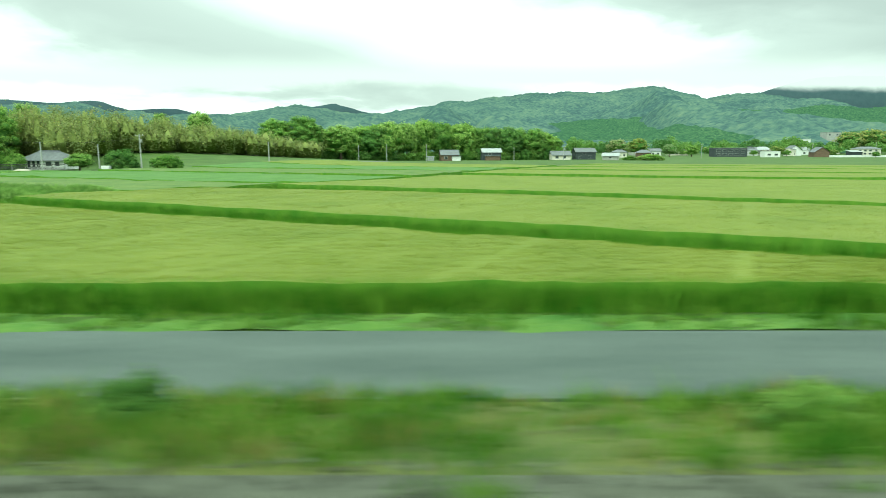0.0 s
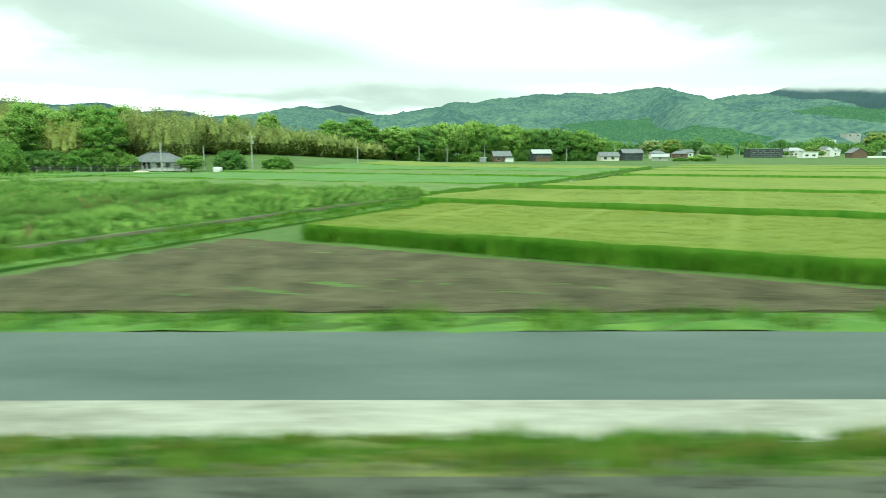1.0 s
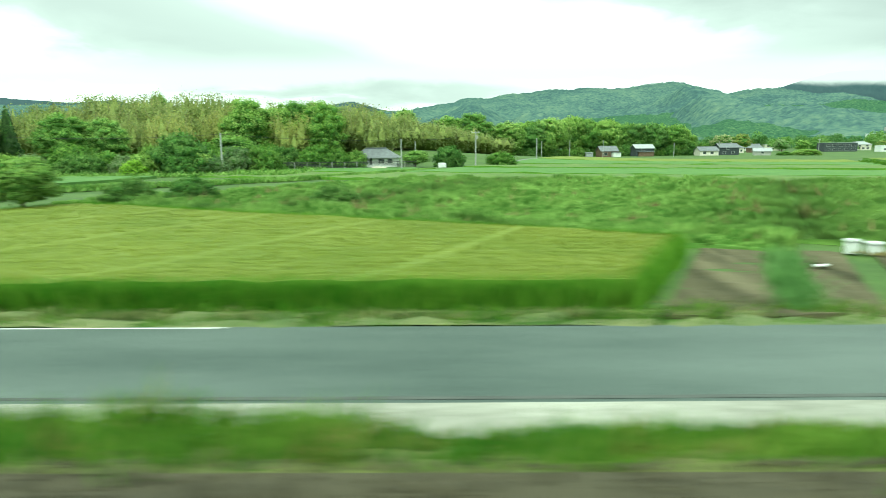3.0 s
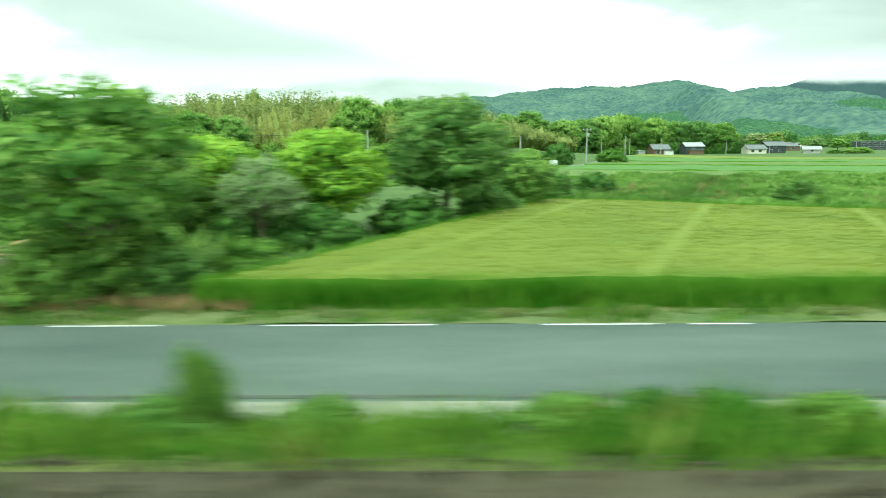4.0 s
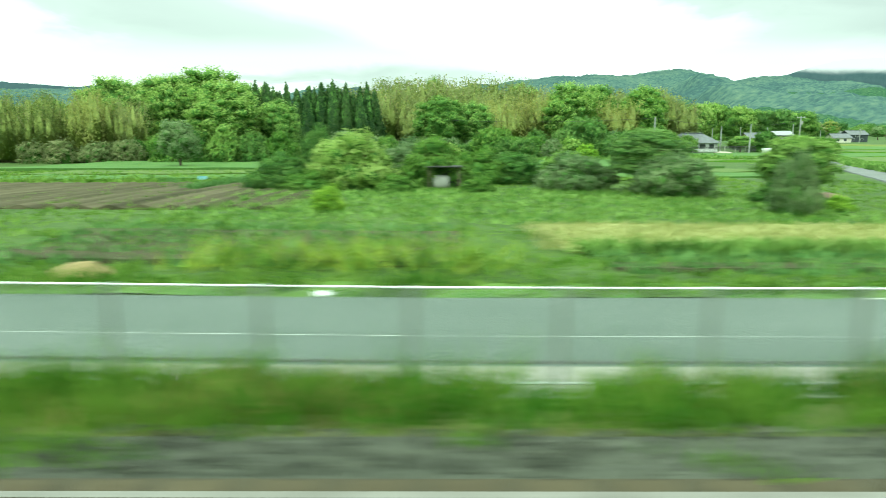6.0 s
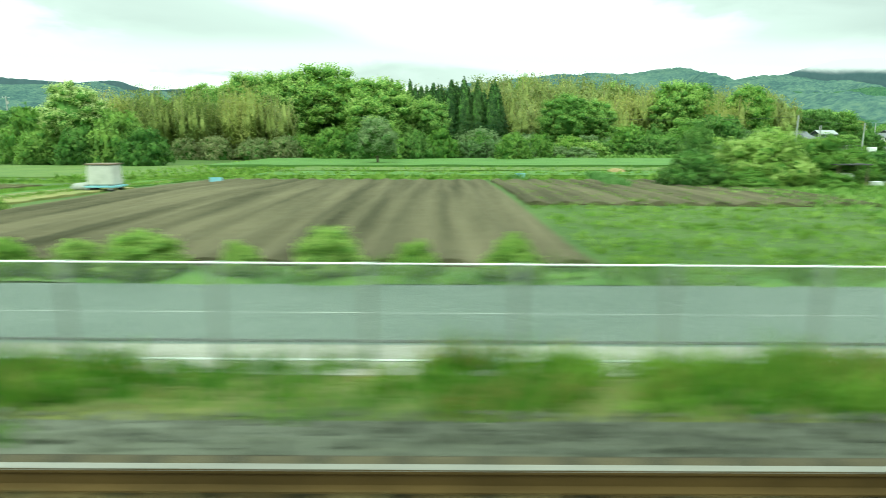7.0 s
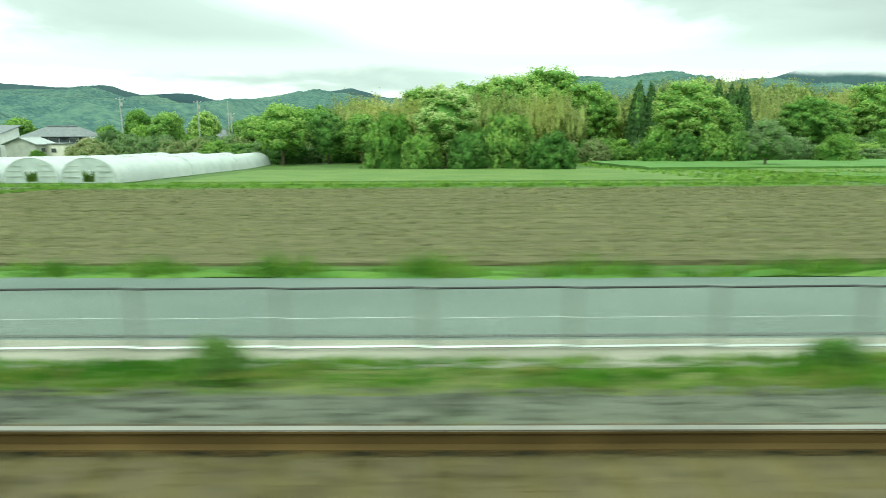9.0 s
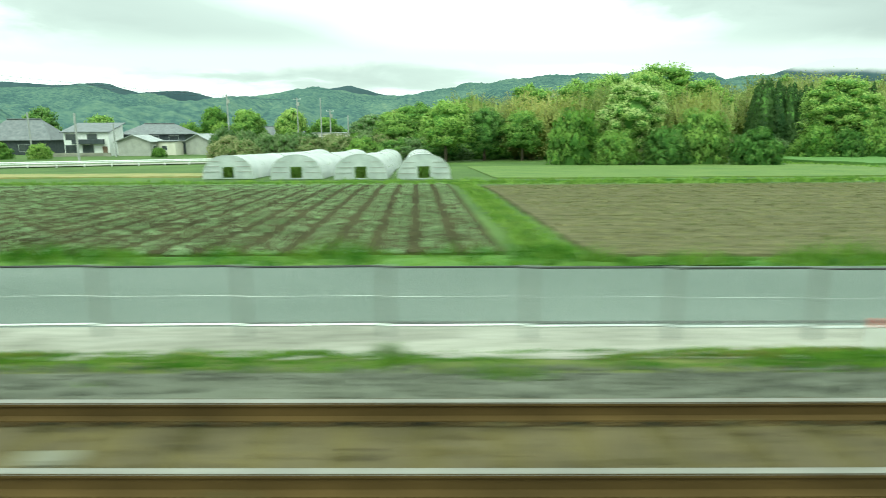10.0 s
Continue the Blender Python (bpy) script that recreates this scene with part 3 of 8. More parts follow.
def slab(name, inside_fn, s0, s1, v0, v1, step, h, top, side, label, category="field", along=True, front=12.0, rows=0.0, kind="stuff", bumpy=0.05, taper=0.0):
    """A standing crop: a bumpy sheet with upright sides. Runs over the canal's grid (along) or over x and y."""
    nv = max(2, int((v1 - v0) / step) + 1)
    ns = max(2, int((s1 - s0) / step) + 1)
    vs = np.linspace(v0, v1, nv)
    rng = np.random.default_rng(int(abs(s0 * 7 + v0 * 13)) + 1)
    grid = np.zeros((nv, ns, 3))
    for i, v in enumerate(vs):
        a = s0
        if along:
            a = max(s0, (front + 0.447 * v) / 0.894)
        if inside_fn:
            a = max(a, inside_fn(v))
        a = min(a, s1 - 0.3)
        ss = np.linspace(a, s1, ns)
        if along:
            grid[i, :, 0], grid[i, :, 1] = ss * U[0] + v * W[0], ss * U[1] + v * W[1]
        else:
            grid[i, :, 0], grid[i, :, 1] = v, ss
    X, Y = grid[..., 0], grid[..., 1]
    base = ground_z(X, Y)
    z = base + h + bumps(X, Y, 5.0, 3) * bumpy + rng.normal(0, bumpy * 0.7, X.shape)
    if rows:
        z = z + 0.5 * rows * np.cos(np.arange(nv) * step * 0 + vs[:, None] * 6.283 / 0.9)
    verts = [np.stack([X.ravel(), Y.ravel(), z.ravel()], 1)]
    i = np.arange(nv * ns).reshape(nv, ns)
    f = np.stack([i[:-1, :-1].ravel(), i[1:, :-1].ravel(), i[1:, 1:].ravel(), i[:-1, 1:].ravel()], 1).tolist()
    ring = np.concatenate([i[:, 0], i[-1, 1:], i[::-1, -1][1:], i[0, ::-1][1:-1]])
    low = np.stack([X.ravel()[ring], Y.ravel()[ring], base.ravel()[ring] - 0.03], 1)
    n0 = nv * ns
    verts.append(low)
    m = len(ring)
    ntop = len(f)
    f += [(n0 + k, n0 + (k + 1) % m, ring[(k + 1) % m], ring[k]) for k in range(m)]
    me = mesh(name, np.concatenate(verts), f, top, side)
    idx = np.zeros(len(f), dtype=np.int32)
    idx[ntop:] = 1
    me.polygons.foreach_set("material_index", idx)
    return solid(name, me, label, category, kind=kind), np.stack([X.ravel()[ring], Y.ravel()[ring]], 1)


def blades(pts, h, width, mat, name, seed=0, lean=0.35, spread=0.25):
    """Upright pointed blades standing at pts (n, 3)."""
    rng = np.random.default_rng(seed)
    n = len(pts)
    a = rng.uniform(0, 2 * math.pi, n)
    hh = np.asarray(h) * rng.uniform(0.55, 1.15, n)
    ww = width * rng.uniform(0.6, 1.4, n)
    side = np.stack([np.cos(a), np.sin(a), np.zeros(n)], 1)
    tip = np.stack([rng.normal(0, lean, n) * hh, rng.normal(0, lean, n) * hh, hh], 1)
    p = np.asarray(pts)
    c = np.stack([p - side * ww[:, None] / 2, p + side * ww[:, None] / 2, p + tip], 1)
    return quads(name, c, mat)


def scatter_ring(ring, n, jitter, seed):
    rng = np.random.default_rng(seed)
    seg = np.roll(ring, -1, axis=0) - ring
    l = np.hypot(seg[:, 0], seg[:, 1])
    k = rng.choice(len(ring), n, p=l / l.sum())
    p = ring[k] + seg[k] * rng.uniform(0, 1, n)[:, None] + rng.normal(0, jitter, (n, 2))
    return np.stack([p[:, 0], p[:, 1], ground_z(p[:, 0], p[:, 1])], 1)


M_HEADS = duo("barley_ear", (0.1, 0.148, 0.012), (0.22, 0.25, 0.036), scale=0.14, fine=3, island=0.5, translucent=0.2)


def barley(s0, s1, v0, v1, step, inside_fn=None, h=0.6, n_edge=0, n_heads=0, label="ripening green barley standing in a dense block", top=None, front=12.0):
    ob, ring = slab("barley_field", inside_fn, s0, s1, v0, v1, step, h, top or M_WHEAT_TOP, M_WHEAT_SIDE, label, "crop field", front=front, bumpy=0.02)
    if n_edge:
        pts = scatter_ring(ring, n_edge, 0.11, int(s0 * 3 + 500))
        tagged(part("edge_blades", blades(pts, h * 1.1, 0.06, M_BARLEY_BLADE, "edge_blades", 7, lean=0.2), ob), kind="stuff")
        rng = np.random.default_rng(int(s0 * 5 + 900))
        v = rng.uniform(v0, v1, n_heads)
        a = np.maximum(s0, (front + 0.447 * v) / 0.894)
        if inside_fn:
            a = np.maximum(a, np.array([inside_fn(q) for q in v]))
        s = a + np.maximum(s1 - a, 0.2) * rng.uniform(0, 1, n_heads)
        X, Y = s * U[0] + v * W[0], s * U[1] + v * W[1]
        near_row = np.abs(np.sin(v * 0.55)) < 0.12
        heads = np.stack([X, Y, ground_z(X, Y) + h - 0.1 + bumps(X, Y, 5.0, 3) * 0.02], 1)[~near_row]
        tagged(part("barley_heads", blades(heads, 0.17, 0.045, M_HEADS, "barley_heads", 8, lean=0.5), ob), kind="stuff")
    return ob


barley(0.0, 18.3, -37.5, 34, 0.55, lambda v: 7.2 if v < -16.8 else -99, n_edge=60000, n_heads=110000)
barley(21.8, 36.4, -40.6, 80, 0.8, n_edge=22000, n_heads=90000)
barley(34.0, 83.5, -40.6, 140, 1.5, lambda v: float(np.interp(v, (-42, -8, 12, 140), (45.8, 40.0, 38.5, 40.0))), n_edge=14000, n_heads=40000)
for a, b in ((87.5, 109), (113.5, 133), (137.5, 156), (160, 178)):
    barley(a, b, -40.6, 210, 3.0, h=0.8)
barley(-60, -13.5, -99.3, -69.2, 0.55, n_edge=60000, n_heads=110000)
# fields on the other side of the canal
for s0, s1, v0, h, top, note in ((34, 54, -152, 0.35, M_PALE, "pale yellow-green field of low crop"), (56, 80, -150, 0.4, M_PADDY, "fresh green field of low crop"), (82, 104, -128, 0.55, M_PALE, "pale yellow-green field of low crop"),
                                (106, 128, -122, 0.6, M_PADDY, "fresh green field of low crop"), (130, 160, -122, 0.6, M_WHEAT_TOP, "yellow-green field of low crop")):
    slab("low_crop_field", None, s0, s1, -121.5, -46.5, 2.5, h, top, M_WHEAT_SIDE, note, "crop field")
    if v0 < -140:
        slab("low_crop_field", None, s0, s1, v0, -127.0, 2.5, h * 0.7, top, M_WHEAT_SIDE, note, "crop field")


M_FADED = duo("faded_stems", (0.17, 0.16, 0.06), (0.3, 0.26, 0.12), scale=0.6, fine=4, island=0.6, translucent=0.2, spec=0.1)


def meadow(name, region, n, h, mat, ground_mat, label, seed, width=0.3, tuft=0.0, base=True):
    """Weeds over the canal's grid: a rough sheet and loose blades."""
    s0, s1, v0, v1, front = region
    rng = np.random.default_rng(seed)
    if base:
        ob, _ = slab(name, None, s0, s1, v0, v1, 1.1, h * 0.25, ground_mat, ground_mat, label, "meadow", front=front, bumpy=h * 0.045)
    else:
        ob = thing(name, pose(0, 0, 0), label, "meadow", kind="stuff")
    v = rng.uniform(v0, v1, n)
    a = np.maximum(s0, (front + 0.447 * v) / 0.894)
    s = a + (s1 - a) * rng.uniform(0, 1, n) ** 1.3
    keep = a < s1
    v, s = v[keep], s[keep]
    X, Y = s * U[0] + v * W[0], s * U[1] + v * W[1]
    dens = bumps(X, Y, 4.0, seed)
    hh = h * np.clip(0.8 + 0.35 * dens + 0.3 * bumps(X, Y, 1.3, seed + 5), 0.45, 1.6)
    pts = np.stack([X, Y, ground_z(X, Y) + h * 0.2], 1)
    part("blades", blades(pts, hh, width, mat, "blades", seed, lean=0.4), ob)
    if name == "weed_meadow":    # faded flowering stems in loose patches
        k = (bumps(X, Y, 3.1, seed + 9) + 0.6 * bumps(X, Y, 0.9, seed + 4) > 1.45) & (rng.uniform(0, 1, len(X)) < 0.3)
        tagged(part("faded_stems", blades(pts[k], hh[k] * 1.25, 0.2, M_FADED, "faded_stems", seed + 1, lean=0.3), ob, "faded pinkish-brown stems"), kind="stuff")
    return ob


meadow("weed_meadow", (-9.5, 33, -104, -45.8, 13.4), 190000, 0.56, M_WEED, M_WEED_GROUND, "overgrown meadow of tall mixed weeds", 32)
meadow("weed_meadow", (-12.2, -9.6, -104, -66, 13.1), 9000, 0.5, M_WEED, M_WEED_GROUND, "strip of tall weeds behind the barley", 31)
meadow("canal_bank_grass", (-20, 160, -43.8, -41.0, 12.0), 16000, 0.4, M_BANK, M_VERGE, "bright green grass bank beside the canal", 33, width=0.08)

# bare and planted plots
M_SOIL_DARK = duo("dark_moist_soil", (0.028, 0.028, 0.012), (0.066, 0.063, 0.03), scale=0.5, fine=6, bump=1.0, bump_scale=7, rough=0.95, spec=0.05)


def plot(name, x0, x1, y0, y1, mat, label, furrow=0.0, pitch=0.9, category="field", step=0.45, z=0.05, along_y=True, skew=0.0, phase=0.0, front=None):
    """A tilled plot over x and y; furrows run along y unless told otherwise."""
    nx, ny = int((x1 - x0) / step) + 1, max(2, int((y1 - y0) / (step * 2)) + 1)
    xs, ys = np.linspace(x0, x1, nx), np.linspace(y0, y1, ny)
    X, Y = np.meshgrid(xs, ys)
    if front:                    # the near edge follows a bent line
        near = line_at(X, front)
        Y = near + (Y - y0) / (y1 - y0) * (y1 - near)
    Xs = X + skew * (Y - y0)
    ph = ((X if along_y else Y) / pitch + phase) * 6.283
    rng = np.random.default_rng(int(abs(x0 * 3 + y0)) + 2)
    Z = ground_z(Xs, Y) + z + furrow * (0.5 + 0.5 * np.sin(ph)) + rng.normal(0, 0.012, X.shape)
    i = np.arange(X.size).reshape(X.shape)
    Z[0, :] -= 0.3
    Z[-1, :] -= 0.3
    Z[:, 0] -= 0.3
    Z[:, -1] -= 0.3
    for rim, inner in ((0, 1), (-1, -2)):
        Y[rim, :] = Y[inner, :] + (0.04 if rim else -0.04)
        Xs[:, rim] = Xs[:, inner] + (0.04 if rim else -0.04)
    f = np.stack([i[:-1, :-1].ravel(), i[:-1, 1:].ravel(), i[1:, 1:].ravel(), i[1:, :-1].ravel()], 1)
    return solid(name, mesh(name, np.stack([Xs.ravel(), Y.ravel(), Z.ravel()], 1), f, mat), label, category, kind="structure")


def plot_sv(name, s0, s1, v0, v1, mat, label, front, furrow=0.03, pitch=1.3, step=0.4, z=0.05):
    nv, ns = int((v1 - v0) / step) + 1, int((s1 - s0) / step) + 1
    G = np.zeros((nv, ns, 3))
    for i, v in enumerate(np.linspace(v0, v1, nv)):
        a = min(max(s0, (front + 0.447 * v) / 0.894), s1 - 0.1)
        ss = np.linspace(a, s1, ns)
        G[i, :, 0], G[i, :, 1] = ss * U[0] + v * W[0], ss * U[1] + v * W[1]
        G[i, :, 2] = ground_z(G[i, :, 0], G[i, :, 1]) + z + furrow * np.sin(ss / pitch * 6.283)
    G[..., 2] += np.random.default_rng(3).normal(0, 0.012, (nv, ns))
    for rim, inner in ((0, 1), (-1, -2)):
        G[rim, :, :2], G[:, rim, :2] = G[inner, :, :2], G[:, inner, :2]
        G[rim, :, 2] -= 0.3
        G[:, rim, 2] -= 0.3
    i = np.arange(nv * ns).reshape(nv, ns)
    f = np.stack([i[:-1, :-1].ravel(), i[1:, :-1].ravel(), i[1:, 1:].ravel(), i[:-1, 1:].ravel()], 1)
    return solid(name, mesh(name, G.reshape(-1, 3), f, mat), label, "field", kind="structure")


plot_sv("tilled_plot", -40, 6.3, -40.5, -17.3, M_SOIL, "bare grey-brown tilled plot between the barley blocks", 11.9)
plot_sv("tilled_plot", -40, -11.0, -64.2, -52.5, M_SOIL, "small bare tilled plot below the weeds", 11.2)
plot_sv("dry_path", -40, -11.5, -69.0, -64.2, M_SOIL_LIGHT, "dry trodden path between the plots", 10.9)
plot("tilled_plot", -190.0, -171.5, 11.6, 42, M_SOIL_LIGHT, "broad dry tilled field with straight furrows", 0.13, 1.25, step=0.2)
plot("tilled_plot", -171.5, -156.3, 24.2, 42, M_SOIL_LIGHT, "dry tilled field with straight furrows", 0.14, 1.25, step=0.2)
plot("tilled_plot", -246.6, -197.2, 11.2, 35.5, M_STUBBLE, "bare brown field with thin weeds in rows", 0.07, 1.25, along_y=False, step=0.3, front=shift(ROAD_FAR, 0.75))
plot("row_crop_field", -305, -247.9, 12.4, 37.5, M_SOIL_DARK, "dark soil of a field planted in rows", 0.12, 0.92, step=0.23, phase=0.565)
plot("garden_plot", -121, -109.5, 13.2, 20.5, M_SOIL, "kitchen garden beds of dark soil", 0.09, 1.1, along_y=False)
plot("garden_plot", -146.5, -136.2, 12.1, 15.0, M_SOIL, "narrow dark garden bed with low plants", 0.06, 0.8, along_y=False)
plot("garden_plot", -161.5, -149, 12.6, 19.5, M_SOIL, "kitchen garden beds of dark soil", 0.08, 1.2, along_y=False)
plot("mown_grass", -129.0, -118.5, 12.3, 23.5, duo("mown_pale_grass", (0.085, 0.16, 0.025), (0.19, 0.25, 0.055), scale=0.4, fine=5, bump=0.5, bump_scale=10, fine_amount=0.55), "pale mown grass beside the farm lane", 0, 1, skew=0.5, z=0.03)
plot("grass_plot", -305, -197, 37.6, 42, M_VERGE, "green grass balk between the fields", 0, 1, step=1.0, z=0.12)
plot("grass_plot", -247.8, -246.6, 11.6, 38, M_VERGE, "narrow green balk between two fields", 0, 1, z=0.18)
plot("grass_plot", -246, -194, 42, 78, M_PALE, "pale green meadow before the trees", 0, 1, step=2.0, z=0.1)
plot("grass_path", -197.1, -192.6, 11.2, 44, M_VERGE, "grassy field track", 0, 1, skew=0.05, z=0.06)
M_SANDY = duo("pale_sandy_track", (0.14, 0.15, 0.07), (0.28, 0.26, 0.15), scale=0.8, fine=7, bump=0.6, bump_scale=12, spec=0.1)
plot("track_rut", -196.0, -194.7, 10.6, 40, M_SANDY, "worn sandy wheel track between grass", 0, 1, skew=0.1, z=0.10, step=0.25)
plot("dry_grass", -194.6, -192.3, 11.2, 33, M_DRYGRASS, "dry trodden grass beside the hedge", 0, 1, skew=0.07, z=0.08, step=0.3)
for y0, y1, h, mt in ((49, 56, 0.15, M_PADDY), (57, 66, 0.2, M_PALE), (67, 92, 0.4, M_PADDY)):
    slab("grass_bank", None, y0, y1, -200 if y0 > 60 else -190, -119, 2.0, h, mt, mt, "green grass band before the wooded rise", "grass", along=False, bumpy=0.03)
slab("pale_grain_plot", None, 15.6, 20.2, -146.7, -132.9, 0.4, 0.1, M_PALEGRASS, M_PALEGRASS, "narrow plot of short pale ripe grass", "crop field", along=False, bumpy=0.03)


# the canal
def build_canal():
    c = thing("canal", pose(0, 0, 0), "straight narrow concrete irrigation canal full of water", "canal", kind="structure")

    def run(v0, v1, z0, z1, mat, name, s0=None, s1=175, uneven=0.0):
        s0 = ((11.2 + 0.447 * v0) / 0.894) if s0 is None else s0
        ss = np.linspace(s0, s1, 60)
        vv = []
        for z, v in ((z0, v0), (z1, v0), (z1, v1), (z0, v1)):
            X, Y = ss * U[0] + v * W[0], ss * U[1] + v * W[1]
            vv.append(np.stack([X, Y, ground_z(X, Y) + z], 1))
        n = len(ss)
        f = [(r * n + i, r * n + i + 1, ((r + 1) % 4) * n + i + 1, ((r + 1) % 4) * n + i) for r in range(4) for i in range(n - 1)]
        f += [(0, n, 2 * n, 3 * n), (n - 1, 4 * n - 1, 3 * n - 1, 2 * n - 1)]
        part(name, mesh(name, np.concatenate(vv), f, mat), c)
    run(-45.47, -45.38, -0.9, 0.05, M_MOSSY, "canal_wall")
    run(-44.02, -43.93, -0.9, 0.05, M_MOSSY, "canal_wall")
    run(-45.38, -44.02, -0.6, -0.28, M_WATER, "water")
    for s in (30, 44, 58, 74, 92):
        run(-45.38, -44.02, -0.4, 0.12, M_GREYCON, "weir", s, s + 0.5)


build_canal()


def build_lane():
    """The farm lane that leaves the road at a slant, with a flared mouth."""
    ys = np.concatenate([np.linspace(10.7, 17, 14), np.linspace(18, 120, 50), np.linspace(124, 235, 20)])
    wide = np.clip((15 - ys) / 4.3, 0, 1) ** 2
    v = []
    for e, drop in ((-125.62 - 0.9 * wide, 0.3), (-125.5 - 0.9 * wide, 0.0), (-122.8 + 2.2 * wide, 0.0), (-122.68 + 2.2 * wide, 0.3)):
        ss = (ys + 0.447 * e) / 0.894
        X = ss * U[0] + e * W[0]
        v.append(np.stack([X, ys, ground_z(X, ys) - drop * (ys > 11.2) + np.interp(ys, (10.7, 12.5, 20, 40, 48), (0.035, 0.07, 0.07, 0.07, 0.08))], 1))
    n = len(ys)
    f = [(i + n + r * n, i + 1 + n + r * n, i + 1 + r * n, i + r * n) for r in range(3) for i in range(n - 1)]
    solid("farm_lane", mesh("farm_lane", np.concatenate(v), f, M_LANE), "straight narrow grey asphalt farm lane", "road", kind="structure")


build_lane()

# ---- trees ----


def fibonacci(n, rng):
    k = np.arange(n) + 0.5
    ph = np.arccos(1 - 2 * k / n)
    th = math.pi * (1 + 5 ** 0.5) * k + rng.uniform(0, 6)
    return np.stack([np.cos(th) * np.sin(ph), np.sin(th) * np.sin(ph), np.cos(ph)], 1)


def leaf_shapes(c, nrm, size, rng, tilt=0.7):
    """One pointed leaf spray a place: triangles of shape (n, 3, 3)."""
    n = len(c)
    d = nrm + rng.normal(0, tilt, (n, 3))
    d /= np.linalg.norm(d, axis=1)[:, None] + 1e-9
    d *= np.where((d * nrm).sum(axis=1) < 0, -1.0, 1.0)[:, None]
    r = rng.normal(0, 1, (n, 3))
    a = np.cross(d, r)
    a /= np.linalg.norm(a, axis=1)[:, None] + 1e-9
    b = np.cross(d, a)
    s = size * rng.uniform(0.6, 1.5, n)[:, None]
    return np.stack([c - a * s - b * s * 0.62, c + a * s * 1.25, c - a * s * 0.6 + b * s * 0.75], 1)


NORMALS, PALER = [], []           # soft outward normals of the leaves made last, and which take the paler tone


def c_dir(c):
    """Outward direction of a clump in a crown about its axis."""
    v = np.array((c[0], c[1], 0.55 * (c[2] - 4.0)))
    return v / (np.linalg.norm(v) + 1e-6)


def clumps(centres, radii, per, leaf, rng, tilt=0.7, flat=0.78):
    """Leaf sprays round each centre; up-facing ones get light painted in as paler green."""
    out = []
    for c, r in zip(centres, radii):
        k = max(12, int(per * r ** 1.5))
        d = fibonacci(k, rng) + rng.normal(0, 0.25, (k, 3))
        d /= np.linalg.norm(d, axis=1)[:, None]
        d = d[d[:, 2] > -0.6]
        lump = 1 + 0.16 * np.sin(5 * d[:, 0] + 9 * r) + 0.16 * np.sin(6 * d[:, 1] + 5 * r)
        p = c + d * (r * lump * rng.uniform(0.62, 1.14, len(d)))[:, None] * np.array((1, 1, flat))
        out.append(leaf_shapes(p, d, leaf, rng, tilt))
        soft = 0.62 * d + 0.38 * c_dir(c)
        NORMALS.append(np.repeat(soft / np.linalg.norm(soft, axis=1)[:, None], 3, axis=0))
        PALER.append(d[:, 2] + rng.normal(0, 0.3, len(d)) > 0.12)
    return np.concatenate(out)


def blob(c, r, rng, flat=0.8, sub=1):
    """A rough closed body of inner leaves."""
    bm = bmesh.new()
    bmesh.ops.create_icosphere(bm, subdivisions=sub, radius=1.0)
    for v in bm.verts:
        v.co = Vector(c) + v.co * r * rng.uniform(0.75, 1.05)
        v.co.z = c[2] + (v.co.z - c[2]) * flat
    vs = np.array([v.co[:] for v in bm.verts])
    bm.verts.index_update()
    fs = [[v.index for v in f.verts] for f in bm.faces]
    bm.free()
    return vs, fs


def lathe(rings, sides, rng, cx=0.0, cy=0.0):
    """A rough closed body from (height, radius) rings."""
    vs, fs = [], []
    for z, r in rings:
        for i in range(sides):
            a = 6.2832 * i / sides
            k = r * rng.uniform(0.85, 1.1)
            vs.append((cx + math.cos(a) * k, cy + math.sin(a) * k, z))
    for j in range(len(rings) - 1):
        for i in range(sides):
            fs.append([j * sides + i, j * sides + (i + 1) % sides, (j + 1) * sides + (i + 1) % sides, (j + 1) * sides + i])
    fs.append([(len(rings) - 1) * sides + i for i in range(sides)])
    return np.array(vs), fs


def with_core(name, leaf_c, cores, leaf_mat, core_mat, paler_mat, nrm=None):
    """Leaf sprays and inner bodies in one crown mesh."""
    n = len(leaf_c)
    V = [leaf_c.reshape(-1, 3)]
    F = [(3 * i, 3 * i + 1, 3 * i + 2) for i in range(n)]
    off = 3 * n
    for vs, fs in cores:
        V.append(vs)
        F += [tuple(off + k for k in f) for f in fs]
        off += len(vs)
    me = mesh(name, np.concatenate(V), F, leaf_mat, core_mat, paler_mat)
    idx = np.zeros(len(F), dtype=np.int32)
    if PALER:
        idx[:n] = np.where(np.concatenate(PALER), 2, 0)
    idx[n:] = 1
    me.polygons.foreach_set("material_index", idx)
    if nrm is not None:
        rest = np.concatenate([vs - vs.mean(axis=0) for vs, _ in cores]) if cores else np.zeros((0, 3))
        rest = rest / (np.linalg.norm(rest, axis=1)[:, None] + 1e-9)
        me.normals_split_custom_set_from_vertices(np.concatenate([nrm, rest]).tolist())
    return me


